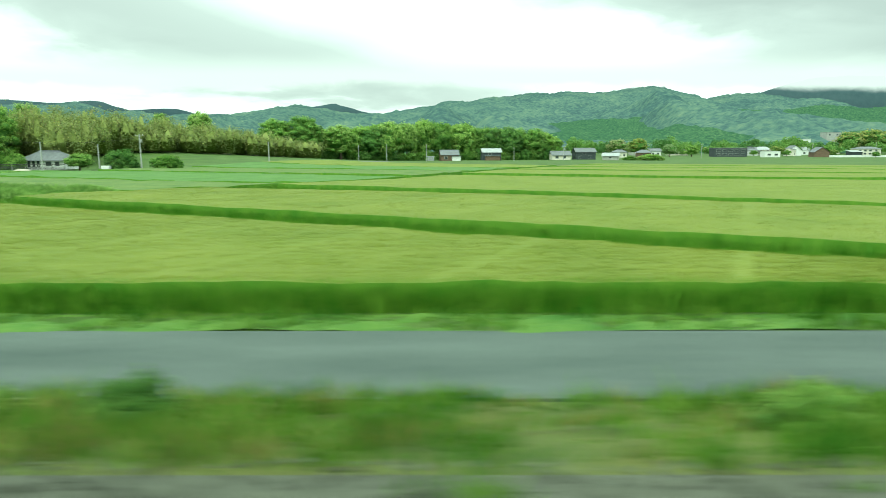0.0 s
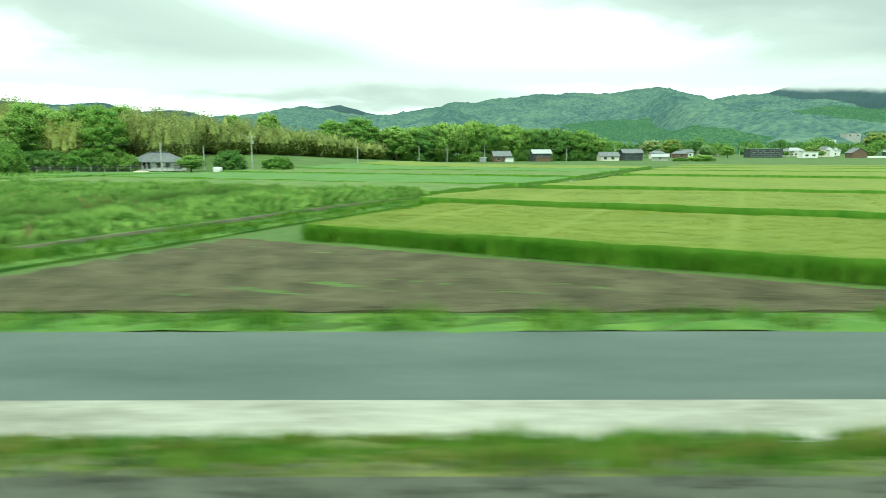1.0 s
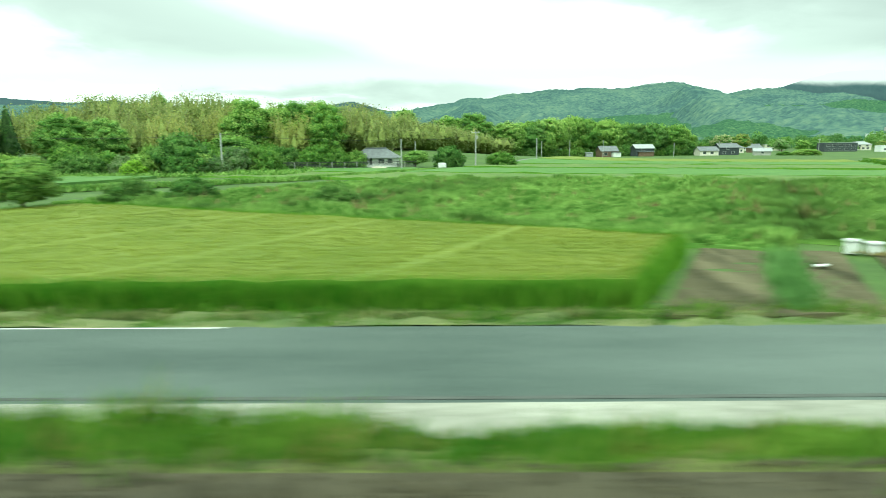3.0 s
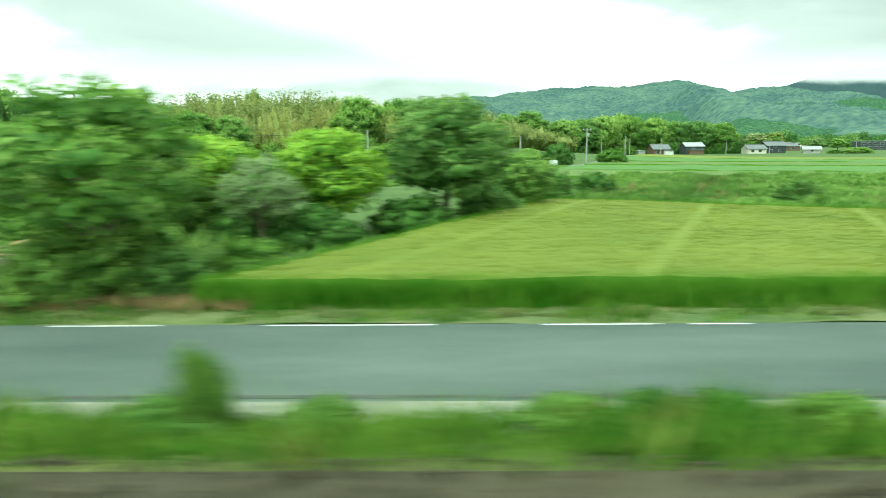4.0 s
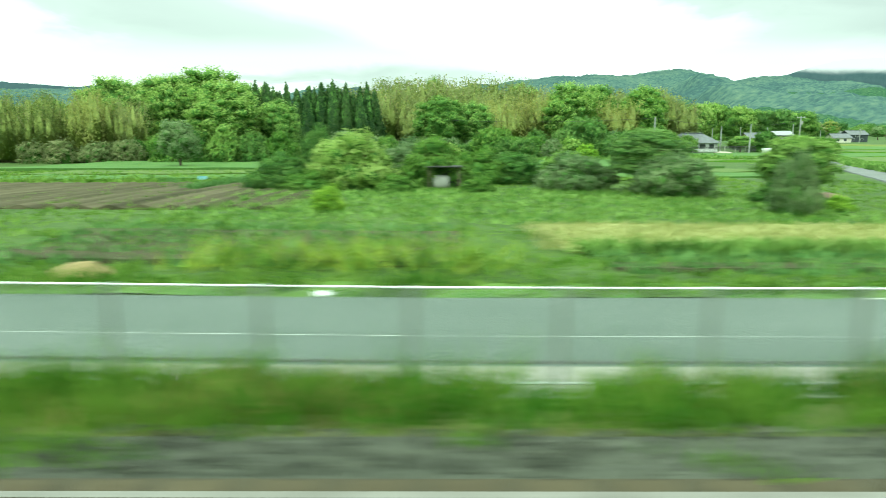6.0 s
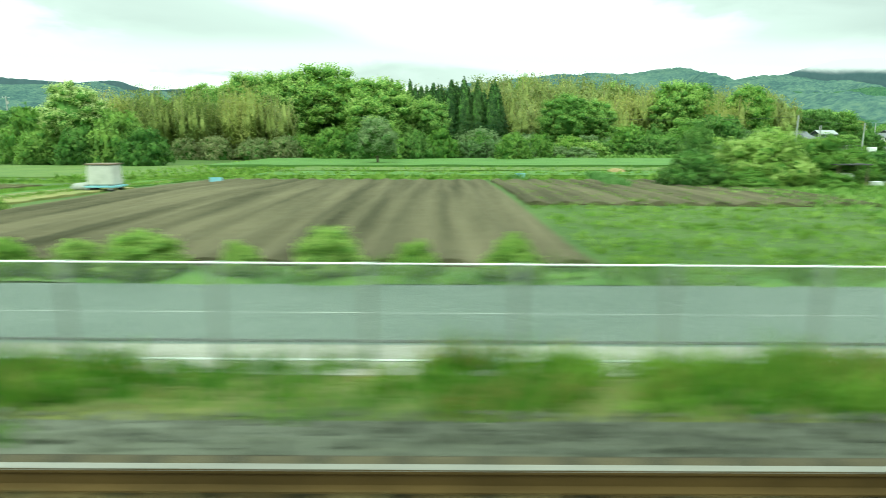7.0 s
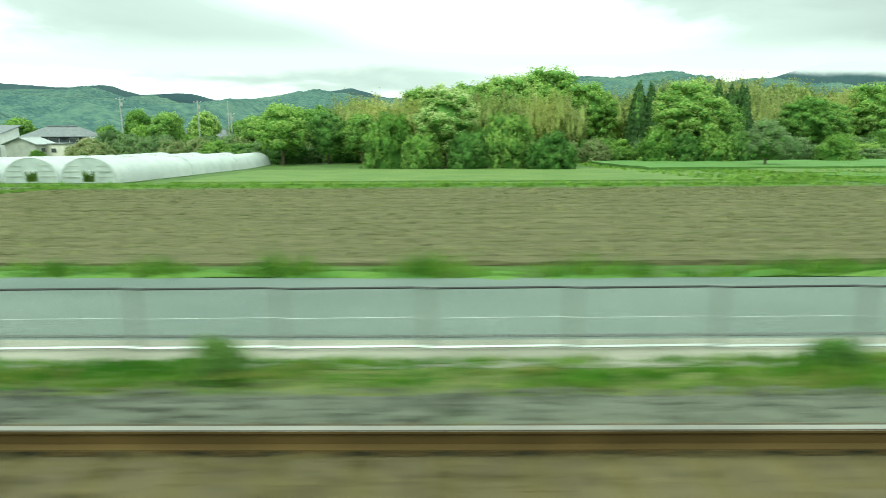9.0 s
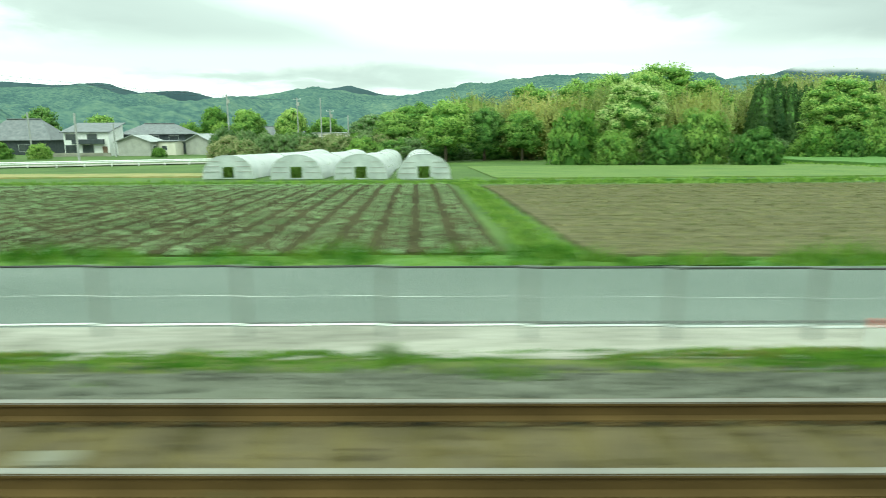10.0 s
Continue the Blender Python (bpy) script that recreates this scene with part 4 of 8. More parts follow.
def trunk_mesh(rng, h, r, limbs, spread, up0=0.35):
    bm = bmesh.new()
    p = Vector((0, 0, -0.3))
    pts = [p]
    for k in range(4):
        p = p + Vector((rng.normal(0, 0.06 * h / 4), rng.normal(0, 0.06 * h / 4), h / 4))
        pts.append(p)
    for k in range(4):
        bm_tube(bm, pts[k], pts[k + 1], r * (1 - 0.2 * k), r * (0.8 - 0.2 * k), 7, False)
    for k in range(limbs):
        a = 2 * math.pi * k / limbs + rng.uniform(-0.4, 0.4)
        q = pts[0].lerp(pts[-1], up0 + (0.95 - up0) * rng.uniform(0, 1))
        e = q + Vector((math.cos(a) * spread, math.sin(a) * spread, spread * rng.uniform(0.5, 1.1)))
        m = q.lerp(e, 0.5) + Vector((0, 0, 0.1 * spread))
        bm_tube(bm, q, m, r * 0.4, r * 0.28, 5, False)
        bm_tube(bm, m, e, r * 0.28, r * 0.08, 5, False)
    return bm_mesh("trunk", bm, M_BARK)


def crown_round(seed, n=58, per=150, leaf=0.165, shape=(4.0, 4.0, 5.0), centre=4.9, core=0.66, size=(0.8, 1.5)):
    """Broadleaf crown, about 10 m tall and 8 m wide as built."""
    rng = np.random.default_rng(seed)
    d = fibonacci(n, rng) + rng.normal(0, 0.16, (n, 3))
    d /= np.linalg.norm(d, axis=1)[:, None]
    d = d[d[:, 2] > -0.8]
    rad = rng.uniform(0.7, 1.0, len(d))[:, None]
    c = d * rad * (np.array(shape) - 1.0) + np.array((0, 0, centre))
    rr = rng.uniform(size[0], size[1], len(d))
    L = clumps(c, rr, per, leaf, rng)
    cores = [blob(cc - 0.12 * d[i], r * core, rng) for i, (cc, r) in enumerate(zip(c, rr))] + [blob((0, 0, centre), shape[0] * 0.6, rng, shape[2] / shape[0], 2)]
    return L, cores


def crown_dome(seed, n=46, per=125, leaf=0.18):
    """A shrub that swells from the ground, 4.6 m tall and 8 m wide as built."""
    rng = np.random.default_rng(seed)
    d = fibonacci(2 * n, rng)
    d = d[d[:, 2] > -0.05] + rng.normal(0, 0.1, (int((d[:, 2] > -0.05).sum()), 3))
    d /= np.linalg.norm(d, axis=1)[:, None]
    rr = rng.uniform(0.6, 1.3, len(d))
    c = d * rng.uniform(0.72, 1.02, len(d))[:, None] * np.array((3.2, 3.2, 3.5)) + np.array((0, 0, 0.4))
    L = clumps(c, rr, per, leaf, rng)
    cores = [blob(cc, r * 0.6, rng) for cc, r in zip(c, rr)] + [blob((0, 0, 0.6), 2.6, rng, 1.0, 2)]
    return L, cores


def crown_cedar(seed):
    """A dense pointed cone of drooping sprays, 10 m tall."""
    rng = np.random.default_rng(seed)

    def radius(u):
        return 2.1 * np.clip(1 - u, 0, 1) ** 0.8 * (1 + 0.08 * np.sin(u * 70)) + 0.04
    u = 1 - np.sqrt(rng.uniform(0, 1, 4200))
    a = rng.uniform(0, 6.2832, 4200)
    R = radius(u) * (0.9 + 0.12 * np.sin(3 * a + 9 * u)) * rng.uniform(0.75, 1.08, 4200)
    pos = np.stack([np.cos(a) * R, np.sin(a) * R, 0.5 + 9.4 * u], 1)
    nr = np.stack([np.cos(a), np.sin(a), np.full(4200, 0.35)], 1)
    nr /= np.linalg.norm(nr, axis=1)[:, None]
    L = leaf_shapes(pos, nr, 0.16, rng, 0.5)
    NORMALS.append(np.repeat(nr, 3, axis=0))
    PALER.append(rng.uniform(0, 1, 4200) > 0.8)
    return L, [lathe([(0.3 + 9.3 * k / 12, float(radius(k / 12)) * 0.84) for k in range(13)], 10, rng)]


def crown_bamboo(seed):
    """A clump of arching culms, each with its own narrow feathery plume; 10 m tall, 5 m wide."""
    rng = np.random.default_rng(seed)
    pos, nr, stems, cores = [], [], [], []
    for k in range(50):
        a, r0 = rng.uniform(0, 6.28), 2.5 * math.sqrt(rng.uniform(0, 1))
        h = rng.uniform(5.8, 8.4) + 1.9 * (k % 5 == 0)
        b = rng.uniform(0, 6.28)
        base = np.array((math.cos(a) * r0, math.sin(a) * r0, 0))
        bend = rng.uniform(0.2, 1.4)
        stems.append((base, b, bend, h))
        m = 300
        u = rng.uniform(0.03, 1.0, m) ** 0.75
        spine = base + np.stack([math.cos(b) * bend * u ** 3, math.sin(b) * bend * u ** 3, h * (u - 0.05 * u ** 4)], 1)
        wide = 0.85 * np.sin(np.clip(u, 0, 1) * 2.6) ** 0.7 + 0.06
        out = rng.normal(0, 0.62, (m, 3)) * wide[:, None] * np.array((1, 1, 0.9))
        pos.append(spine + out)
        nn = out * np.array((0.35, 0.35, 0.2)) + base * np.array((0.2, 0.2, 0)) + np.array((0, 0, 0.22)) + rng.normal(0, 0.13, (m, 3))
        nr.append(nn / np.linalg.norm(nn, axis=1)[:, None])
        cores.append(lathe([(h * 0.05, 0.4), (h * 0.45, 0.5), (h * 0.72, 0.34), (h * 0.88, 0.06)], 5, rng, base[0], base[1]))
    pos, nr = np.concatenate(pos), np.concatenate(nr)
    L = leaf_shapes(pos, nr, 0.092, rng, 0.45)
    L[:, :, 2] = pos[:, None, 2] + (L[:, :, 2] - pos[:, None, 2]) * 1.3
    NORMALS.append(np.repeat(nr, 3, axis=0))
    PALER.append(rng.uniform(0, 1, len(pos)) > 0.8)
    return L, cores, stems


def bamboo_stems(stems):
    bm = bmesh.new()
    for base, b, bend, h in stems:
        p = Vector(base)
        for u in (0.35, 0.7, 1.0):
            q = Vector((base[0] + math.cos(b) * bend * u ** 3, base[1] + math.sin(b) * bend * u ** 3, h * (u - 0.06 * u ** 4)))
            bm_tube(bm, p, q, 0.05, 0.035, 4, False)
            p = q
    return bm_mesh("culms", bm, M_CULM)


CROWNS, TRUNKS = {}, {}
# Paler tone per leaf colour: painted top light on crowns, random in bamboo.
PALER_OF = {"pale_flowering_leaves": L_BLOOM_LIT, "bright_new_leaves": L_BRIGHT_LIT, "mid_green_leaves": L_BRIGHT, "dark_green_leaves": L_MID, "yellow_green_leaves": L_YELLOW_LIT, "yellowing_bamboo_leaves": L_BAMBOO_RED}


def crown(kind, var, leaf_mat):
    key = (kind, var, leaf_mat.name)
    if key not in CROWNS:
        NORMALS.clear()
        PALER.clear()
        if kind == "round":
            L, C = crown_round(100 + var)
        elif kind == "grand":
            L, C = crown_round(150 + var, n=150, per=260, leaf=0.085, shape=(4.0, 4.0, 5.0), centre=4.9, core=0.74, size=(0.45, 0.95))
        elif kind == "far":
            L, C = crown_round(180 + var, n=34, per=45, leaf=0.24, core=0.72)
        elif kind == "near":
            L, C = crown_round(200 + var, n=64, per=170, leaf=0.145, shape=(4.0, 4.0, 4.7), centre=5.2, core=0.55, size=(0.75, 1.4))
        elif kind == "shrub":
            L, C = crown_dome(300 + var)
        elif kind == "bush":
            L, C = crown_dome(350 + var, n=48, per=175, leaf=0.15)
        elif kind == "sparse":
            L, C = crown_round(400 + var, n=38, per=115, leaf=0.17, core=0.4, shape=(4.0, 4.0, 4.3), centre=5.6)
            C = C[:-1]
        elif kind == "cedar":
            L, C = crown_cedar(500 + var)
        elif kind == "bamboo":
            L, C, st = crown_bamboo(600 + var)
            if ("bamboo", var) not in TRUNKS:
                TRUNKS[("bamboo", var)] = bamboo_stems(st)
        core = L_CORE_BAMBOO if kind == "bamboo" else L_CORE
        CROWNS[key] = with_core("crown", L, C, leaf_mat, core, PALER_OF.get(leaf_mat.name, leaf_mat), np.concatenate(NORMALS) if NORMALS else None)
    if (kind, var) not in TRUNKS:
        rng = np.random.default_rng(900 + var)
        TRUNKS[(kind, var)] = trunk_mesh(rng, 9.0 if kind == "cedar" else 6.0, 0.28, 0 if kind == "cedar" else 7, 2.2) if kind not in ("shrub", "bush") else trunk_mesh(rng, 2.6, 0.14, 6, 1.1, 0.1)
    return CROWNS[key], TRUNKS[(kind, var)]


LABELS = {"round": "dense rounded broadleaf tree", "near": "leafy full-crowned garden tree", "grand": "great spreading evergreen tree with billowing clumps of leaves", "far": "distant rounded broadleaf tree", "shrub": "low rounded shrub", "bush": "leafy rounded bush",
          "sparse": "open-crowned young broadleaf tree", "cedar": "dark pointed cedar in a close stand", "bamboo": "feathery clump of tall bamboo"}
TREE_RNG = random.Random(4)


def tree(kind, leaf_mat, x, y, top, r, base=None, note="", group=""):
    """One tree: top is the height of its tip over the lane, r its crown's radius."""
    zb = float(ground_z(np.array(x), np.array(y))) if base is None else base
    if kind == "shrub" and y < 60:
        kind = "bush"
    var = TREE_RNG.randrange(4 if kind == "round" else 3)
    cm, tm = crown(kind, var, leaf_mat)
    nat_h, nat_r = {"round": (9.9, 4.0), "near": (9.8, 4.0), "grand": (9.9, 4.0), "far": (9.9, 4.0), "shrub": (4.7, 4.0), "bush": (4.7, 4.0), "sparse": (9.8, 4.0), "cedar": (10.0, 2.2), "bamboo": (10.0, 2.9)}[kind]
    k = r / nat_r
    m = Matrix.Translation((x, y, zb)) @ Matrix.Rotation(TREE_RNG.uniform(0, 6.28), 4, "Z") @ Matrix.Diagonal((k, k, (top - zb) / nat_h, 1))
    name = {"cedar": "cedar_tree", "bamboo": "bamboo_clump", "shrub": "shrub", "bush": "bush"}.get(kind, "tree")
    tone = leaf_mat.name.replace("_", " ")
    e = thing(name, m, LABELS[kind] + ", " + (note or tone), name.split("_")[0] if kind in ("bamboo", "shrub", "bush") else "tree", group)
    st = part("cane_stand" if kind == "bamboo" else "trunk", tm, e)
    if kind == "bamboo":
        tagged(st, kind="stuff")
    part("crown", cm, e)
    return e


# wooded rise, from the large crowns that stand out of it
for x, y, top, r, mt in ((-110, 164, 16.5, 5.8, L_BRIGHT), (-104, 142, 14.8, 6.8, L_BRIGHT), (-120.8, 142, 15.7, 7.8, L_BRIGHT), (-112, 150, 15.6, 7, L_MID),
                         (-129, 160, 16.9, 6.7, L_BRIGHT), (-198.2, 131, 18.3, 11, L_BRIGHT), (-209.7, 130, 16.3, 8.4, L_BRIGHT), (-203.5, 127, 16.6, 7.5, L_BRIGHT), (-217, 131, 15.0, 7, L_BRIGHT), (-190.5, 127, 14.8, 6.5, L_BRIGHT), (-224.8, 135, 14.5, 7.5, L_BRIGHT), (-183.5, 97, 12.3, 7.0, L_BRIGHT), (-176.5, 101, 9.6, 4.6, L_MID),
                         (-189, 138, 14.5, 7, L_MID), (-150, 120, 11.2, 6.7, L_MID), (-144, 123, 10.2, 5.8, L_MID), (-115, 146, 14.8, 5, L_BRIGHT), 
                         (-64, 280, 19.5, 11.5, L_MID), (-75, 275, 18, 9.5, L_BRIGHT), (-47.7, 285, 15.5, 10, L_BRIGHT), (-99, 217, 16.8, 4.8, L_BRIGHT), (-91, 232, 18.4, 6.2, L_BRIGHT), (-34, 298, 14, 8, L_DARK),
                         (-152, 165, 19.0, 3.8, L_BRIGHT), (-238, 140, 12, 7, L_MID), (-250, 148, 11, 7, L_MID), (-208.9, 112, 14.6, 6.6, L_BRIGHT), (-216, 118, 12.5, 6, L_MID)):
    tree("grand", mt, x, y, top, r, group="trees of the wooded rise")
# low growth before the wood
for x, y, top, r, mt in ((-190, 91.5, 4.2, 3.4, L_MID), (-186.2, 90.5, 3.6, 3.0, L_DARK), (-182, 91, 4.4, 3.4, L_MID), (-178.2, 92, 3.8, 3.2, L_DARK), (-174.5, 94, 4.3, 3.4, L_MID)):
    tree("shrub", mt, x, y, top, r, group="undergrowth of the wooded rise")
tree("round", L_GREY, -182.3, 76, 5.2, 2.7, note="standing alone at the field's edge")
# far wood beyond the fields
wood = random.Random(12)
for k in range(30):
    x = -66 + 128 * k / 29 + wood.uniform(-2, 2)
    y = float(np.interp(x, (-66, -25, 0, 62), (284, 305, 330, 345))) + wood.uniform(-3, 22)
    tp = float(np.interp(x, (-70, -30, -12, 20, 40, 55, 64), (13, 16.5, 20, 17, 16.5, 14, 10))) + wood.uniform(-1.5, 0.8)
    tree("round", wood.choice((L_MID, L_BRIGHT, L_MID, L_DARK)), x, y, tp, wood.uniform(6.5, 9.5), group="trees of the far wood")
for k in range(34):
    x = -70 + 134 * k / 33 + wood.uniform(-1.5, 1.5)
    y = float(np.interp(x, (-66, -25, 0, 62), (278, 300, 324, 338))) + wood.uniform(-3, 4)
    tree("shrub", wood.choice((L_MID, L_DARK, L_MID)), x, y, float(ground_z(np.array(x), np.array(y))) + wood.uniform(4.0, 7.5), wood.uniform(3.5, 5.5), group="undergrowth of the far wood")
# bamboo over the rise
for x, y, top, r in ((-86.5, 150, 13.4, 5.6), (-76, 146, 12.6, 5.4), (-69, 148, 11.5, 5), (-61.5, 149, 10.2, 5.2), (-55, 152, 9.4, 5), (-48, 154, 8.3, 5), (-42, 155, 7.0, 4.6), (-35, 156, 5.6, 4.2), (-80, 140, 9.5, 4.5), (-71, 142, 8.2, 4.5),
                     (-94, 150, 12.4, 6), (-100, 156, 12.6, 6), (-110, 140, 9.5, 4.5), (-136, 150, 13.8, 7), (-144, 153, 14.4, 7), (-151, 152, 14.4, 7), (-158, 150, 14.6, 7), (-164, 146, 13.4, 6), (-128, 146, 11.5, 5), (-137, 138, 9.5, 5),
                     (-146, 140, 10, 5), (-155, 138, 10, 5), (-165, 138, 11, 5), (-172, 150, 12, 6), (-97, 160, 10, 6), (-66, 141, 8.5, 4.5), (-58, 144, 8, 4.5), (-106, 152, 12.6, 5), (-118, 158, 13, 5), (-133, 157, 15.2, 6), (-140, 160, 15.8, 6), (-147, 161, 16.2, 6), (-155, 160, 16.4, 6), (-162, 157, 15.4, 6), (-169, 144, 12.2, 5), (-178, 150, 12.6, 5), (-124, 152, 13, 5), (-221.2, 100, 10.8, 3.2), (-213.4, 99, 10.4, 3.2), (-205.5, 98, 10.8, 3.2), (-201, 101, 9.4, 2.8), (-209, 103, 10.2, 3.0), (-217, 104, 10.8, 3),
                     (-230.8, 100, 10.2, 4.2), (-225, 104, 10, 3.6), (-236, 105, 9.2, 3.5), (-232, 130, 11, 4), (-240, 126, 11.5, 4)):
    if x > -92:                  # the stand bends back towards its far end
        f = float(np.interp(x, (-92, -35), (1.15, 1.6)))
        x, y, top, r = x * f, y * f, 3.2 + (top - 3.2) * f, r * f
    elif x > -180 and y > 135:
        top += 2.0
    tree("bamboo", L_BAMBOO_RED if x in (-128, -137, -110, -230.8, -225, -205.5) else L_BAMBOO, x, y, top, r, group="bamboo of the wooded rise")
# cedars
for k in range(27):
    x = -184.5 + 21.5 * k / 26
    tree("cedar", L_CEDAR, x + wood.uniform(-0.4, 0.4), 116 + 3 * (k % 3) + wood.uniform(-1, 1), 12.3 + wood.uniform(-1.6, 0.9), 2.5 + wood.uniform(-0.2, 0.5), group="stand of cedars")
# lower growth along the foot of the rise
for k in range(46):
    x = -262 + 236 * k / 45 + wood.uniform(-2, 2)
    if x > -108:
        continue
    y = 122 + 18 * (x > -110) + 14 * (x > -60) + wood.uniform(-4, 6)
    tree("shrub", wood.choice((L_MID, L_DARK, L_GREY, L_MID)), x, y, float(ground_z(np.array(x), np.array(y))) + wood.uniform(3.0, 6.2), wood.uniform(3, 4.6), group="undergrowth of the wooded rise")
for k in range(52):
    x = -206 + 90 * k / 51 + wood.uniform(-1.2, 1.2)
    y = 101 + wood.uniform(-4, 9) + 6 * (x > -150)
    tree("shrub", wood.choice((L_MID, L_GREY, L_MID, L_DARK, L_BRIGHT)), x, y, float(ground_z(np.array(x), np.array(y))) + wood.uniform(2.2, 4.4), wood.uniform(2.4, 3.8), group="undergrowth of the wooded rise")
for k in range(30):
    x = -262 + 56 * k / 29 + wood.uniform(-1.2, 1.2)
    y = 100 + wood.uniform(-4, 12)
    tree("shrub", wood.choice((L_MID, L_GREY, L_MID, L_DARK)), x, y, float(ground_z(np.array(x), np.array(y))) + wood.uniform(2.4, 4.6), wood.uniform(2.6, 4.0), group="undergrowth of the wooded rise")
# back fill of the rise
for k in range(60):
    x, y = wood.uniform(-262, -118), wood.uniform(165, 205)
    cap = float(np.interp(x, (-262, -225, -195, -150, -120, -85, -30), (9.5, 11.5, 13, 13.5, 12.5, 9.5, 8)))
    tree("round", wood.choice((L_MID, L_BRIGHT, L_DARK)), x, y, cap + wood.uniform(-1.5, 0.5), wood.uniform(4.5, 7), group="trees of the wooded rise")
# named shrubs and trees of the middle distance
for kind, mt, x, y, top, r in (("shrub", L_DARK, -124, 112, 6.5, 6.2), ("shrub", L_MID, -135, 108, 2.8, 4.5), ("shrub", L_MID, -141, 108, 4.5, 5), ("shrub", L_YELLOW, -126.5, 100, 1.8, 2.3), ("shrub", L_GREY, -119, 106, 1.4, 3),
                               ("shrub", L_MID, -104, 134, 4.6, 5.0), ("shrub", L_MID, -99.5, 136, 3.6, 3.4), ("shrub", L_DARK, -110, 133, 4.2, 4.6), ("round", L_MID, -82.5, 139, 2.7, 3.2), ("shrub", L_MID, -95.6, 137, 2.9, 2.8), ("shrub", L_DARK, -114.5, 132, 3.6, 4.0), ("shrub", L_MID, -63, 140, 2.2, 4), ("shrub", L_DARK, -75, 143, 3.6, 4),
                               ("shrub", L_GREY, -167, 112, 3.8, 6), ("shrub", L_GREY, -160, 113, 3.0, 4), ("round", L_MID, -120.6, 130, 6.2, 6), ("shrub", L_DARK, -118.8, 105, 4.2, 4.9), ("shrub", L_MID, -163.8, 90, 3.2, 3),
                               ("grand", L_BLOOM, -222.0, 81, 10.5, 5.2), ("shrub", L_MID, -229, 82, 6.6, 4.0), ("shrub", L_MID, -214.5, 77, 6.2, 3.8), ("shrub", L_DARK, -209.5, 73, 4.2, 3.2), ("shrub", L_DARK, -219, 76, 4.0, 3.4), ("shrub", L_MID, -225, 77, 3.6, 3),
                               ("round", L_BRIGHT, -245.7, 92, 8.6, 4.2), ("round", L_MID, -253.7, 110, 7, 4), ("round", L_DARK, -239.5, 96, 7.2, 3.6), ("round", L_MID, -234, 94, 7.0, 3.4), ("round", L_BRIGHT, -284, 170, 10, 4.7), ("round", L_MID, -294.8, 170, 9.6, 4.7),
                               ("round", L_MID, -310.4, 190, 11.6, 4.6), ("round", L_BRIGHT, -301, 190, 10.8, 4.6), ("round", L_DARK, -351, 172, 10.9, 5), ("round", L_MID, -338, 178, 9, 5), ("round", L_MID, -275, 175, 8, 5), ("round", L_GREY, -262, 160, 8, 6), ("round", L_BAMBOO, -255, 170, 9.5, 6),
                               ("shrub", L_REED, -209, 96, 2.8, 3.4), ("shrub", L_REED, -203, 95, 2.6, 3.4), ("shrub", L_REED, -198.5, 95, 2.6, 2.8), ("shrub", L_REED, -214, 97, 2.7, 3)):
    tree(kind, mt, x, y, top, r)
for k in range(13):
    tree("shrub", wood.choice((L_REED, L_GREY, L_REED)), -282 + 3.3 * k, 108 + wood.uniform(-5, 5), 2.4 + wood.uniform(0, 1.2), 3.4, group="reedy hedge behind the greenhouses")
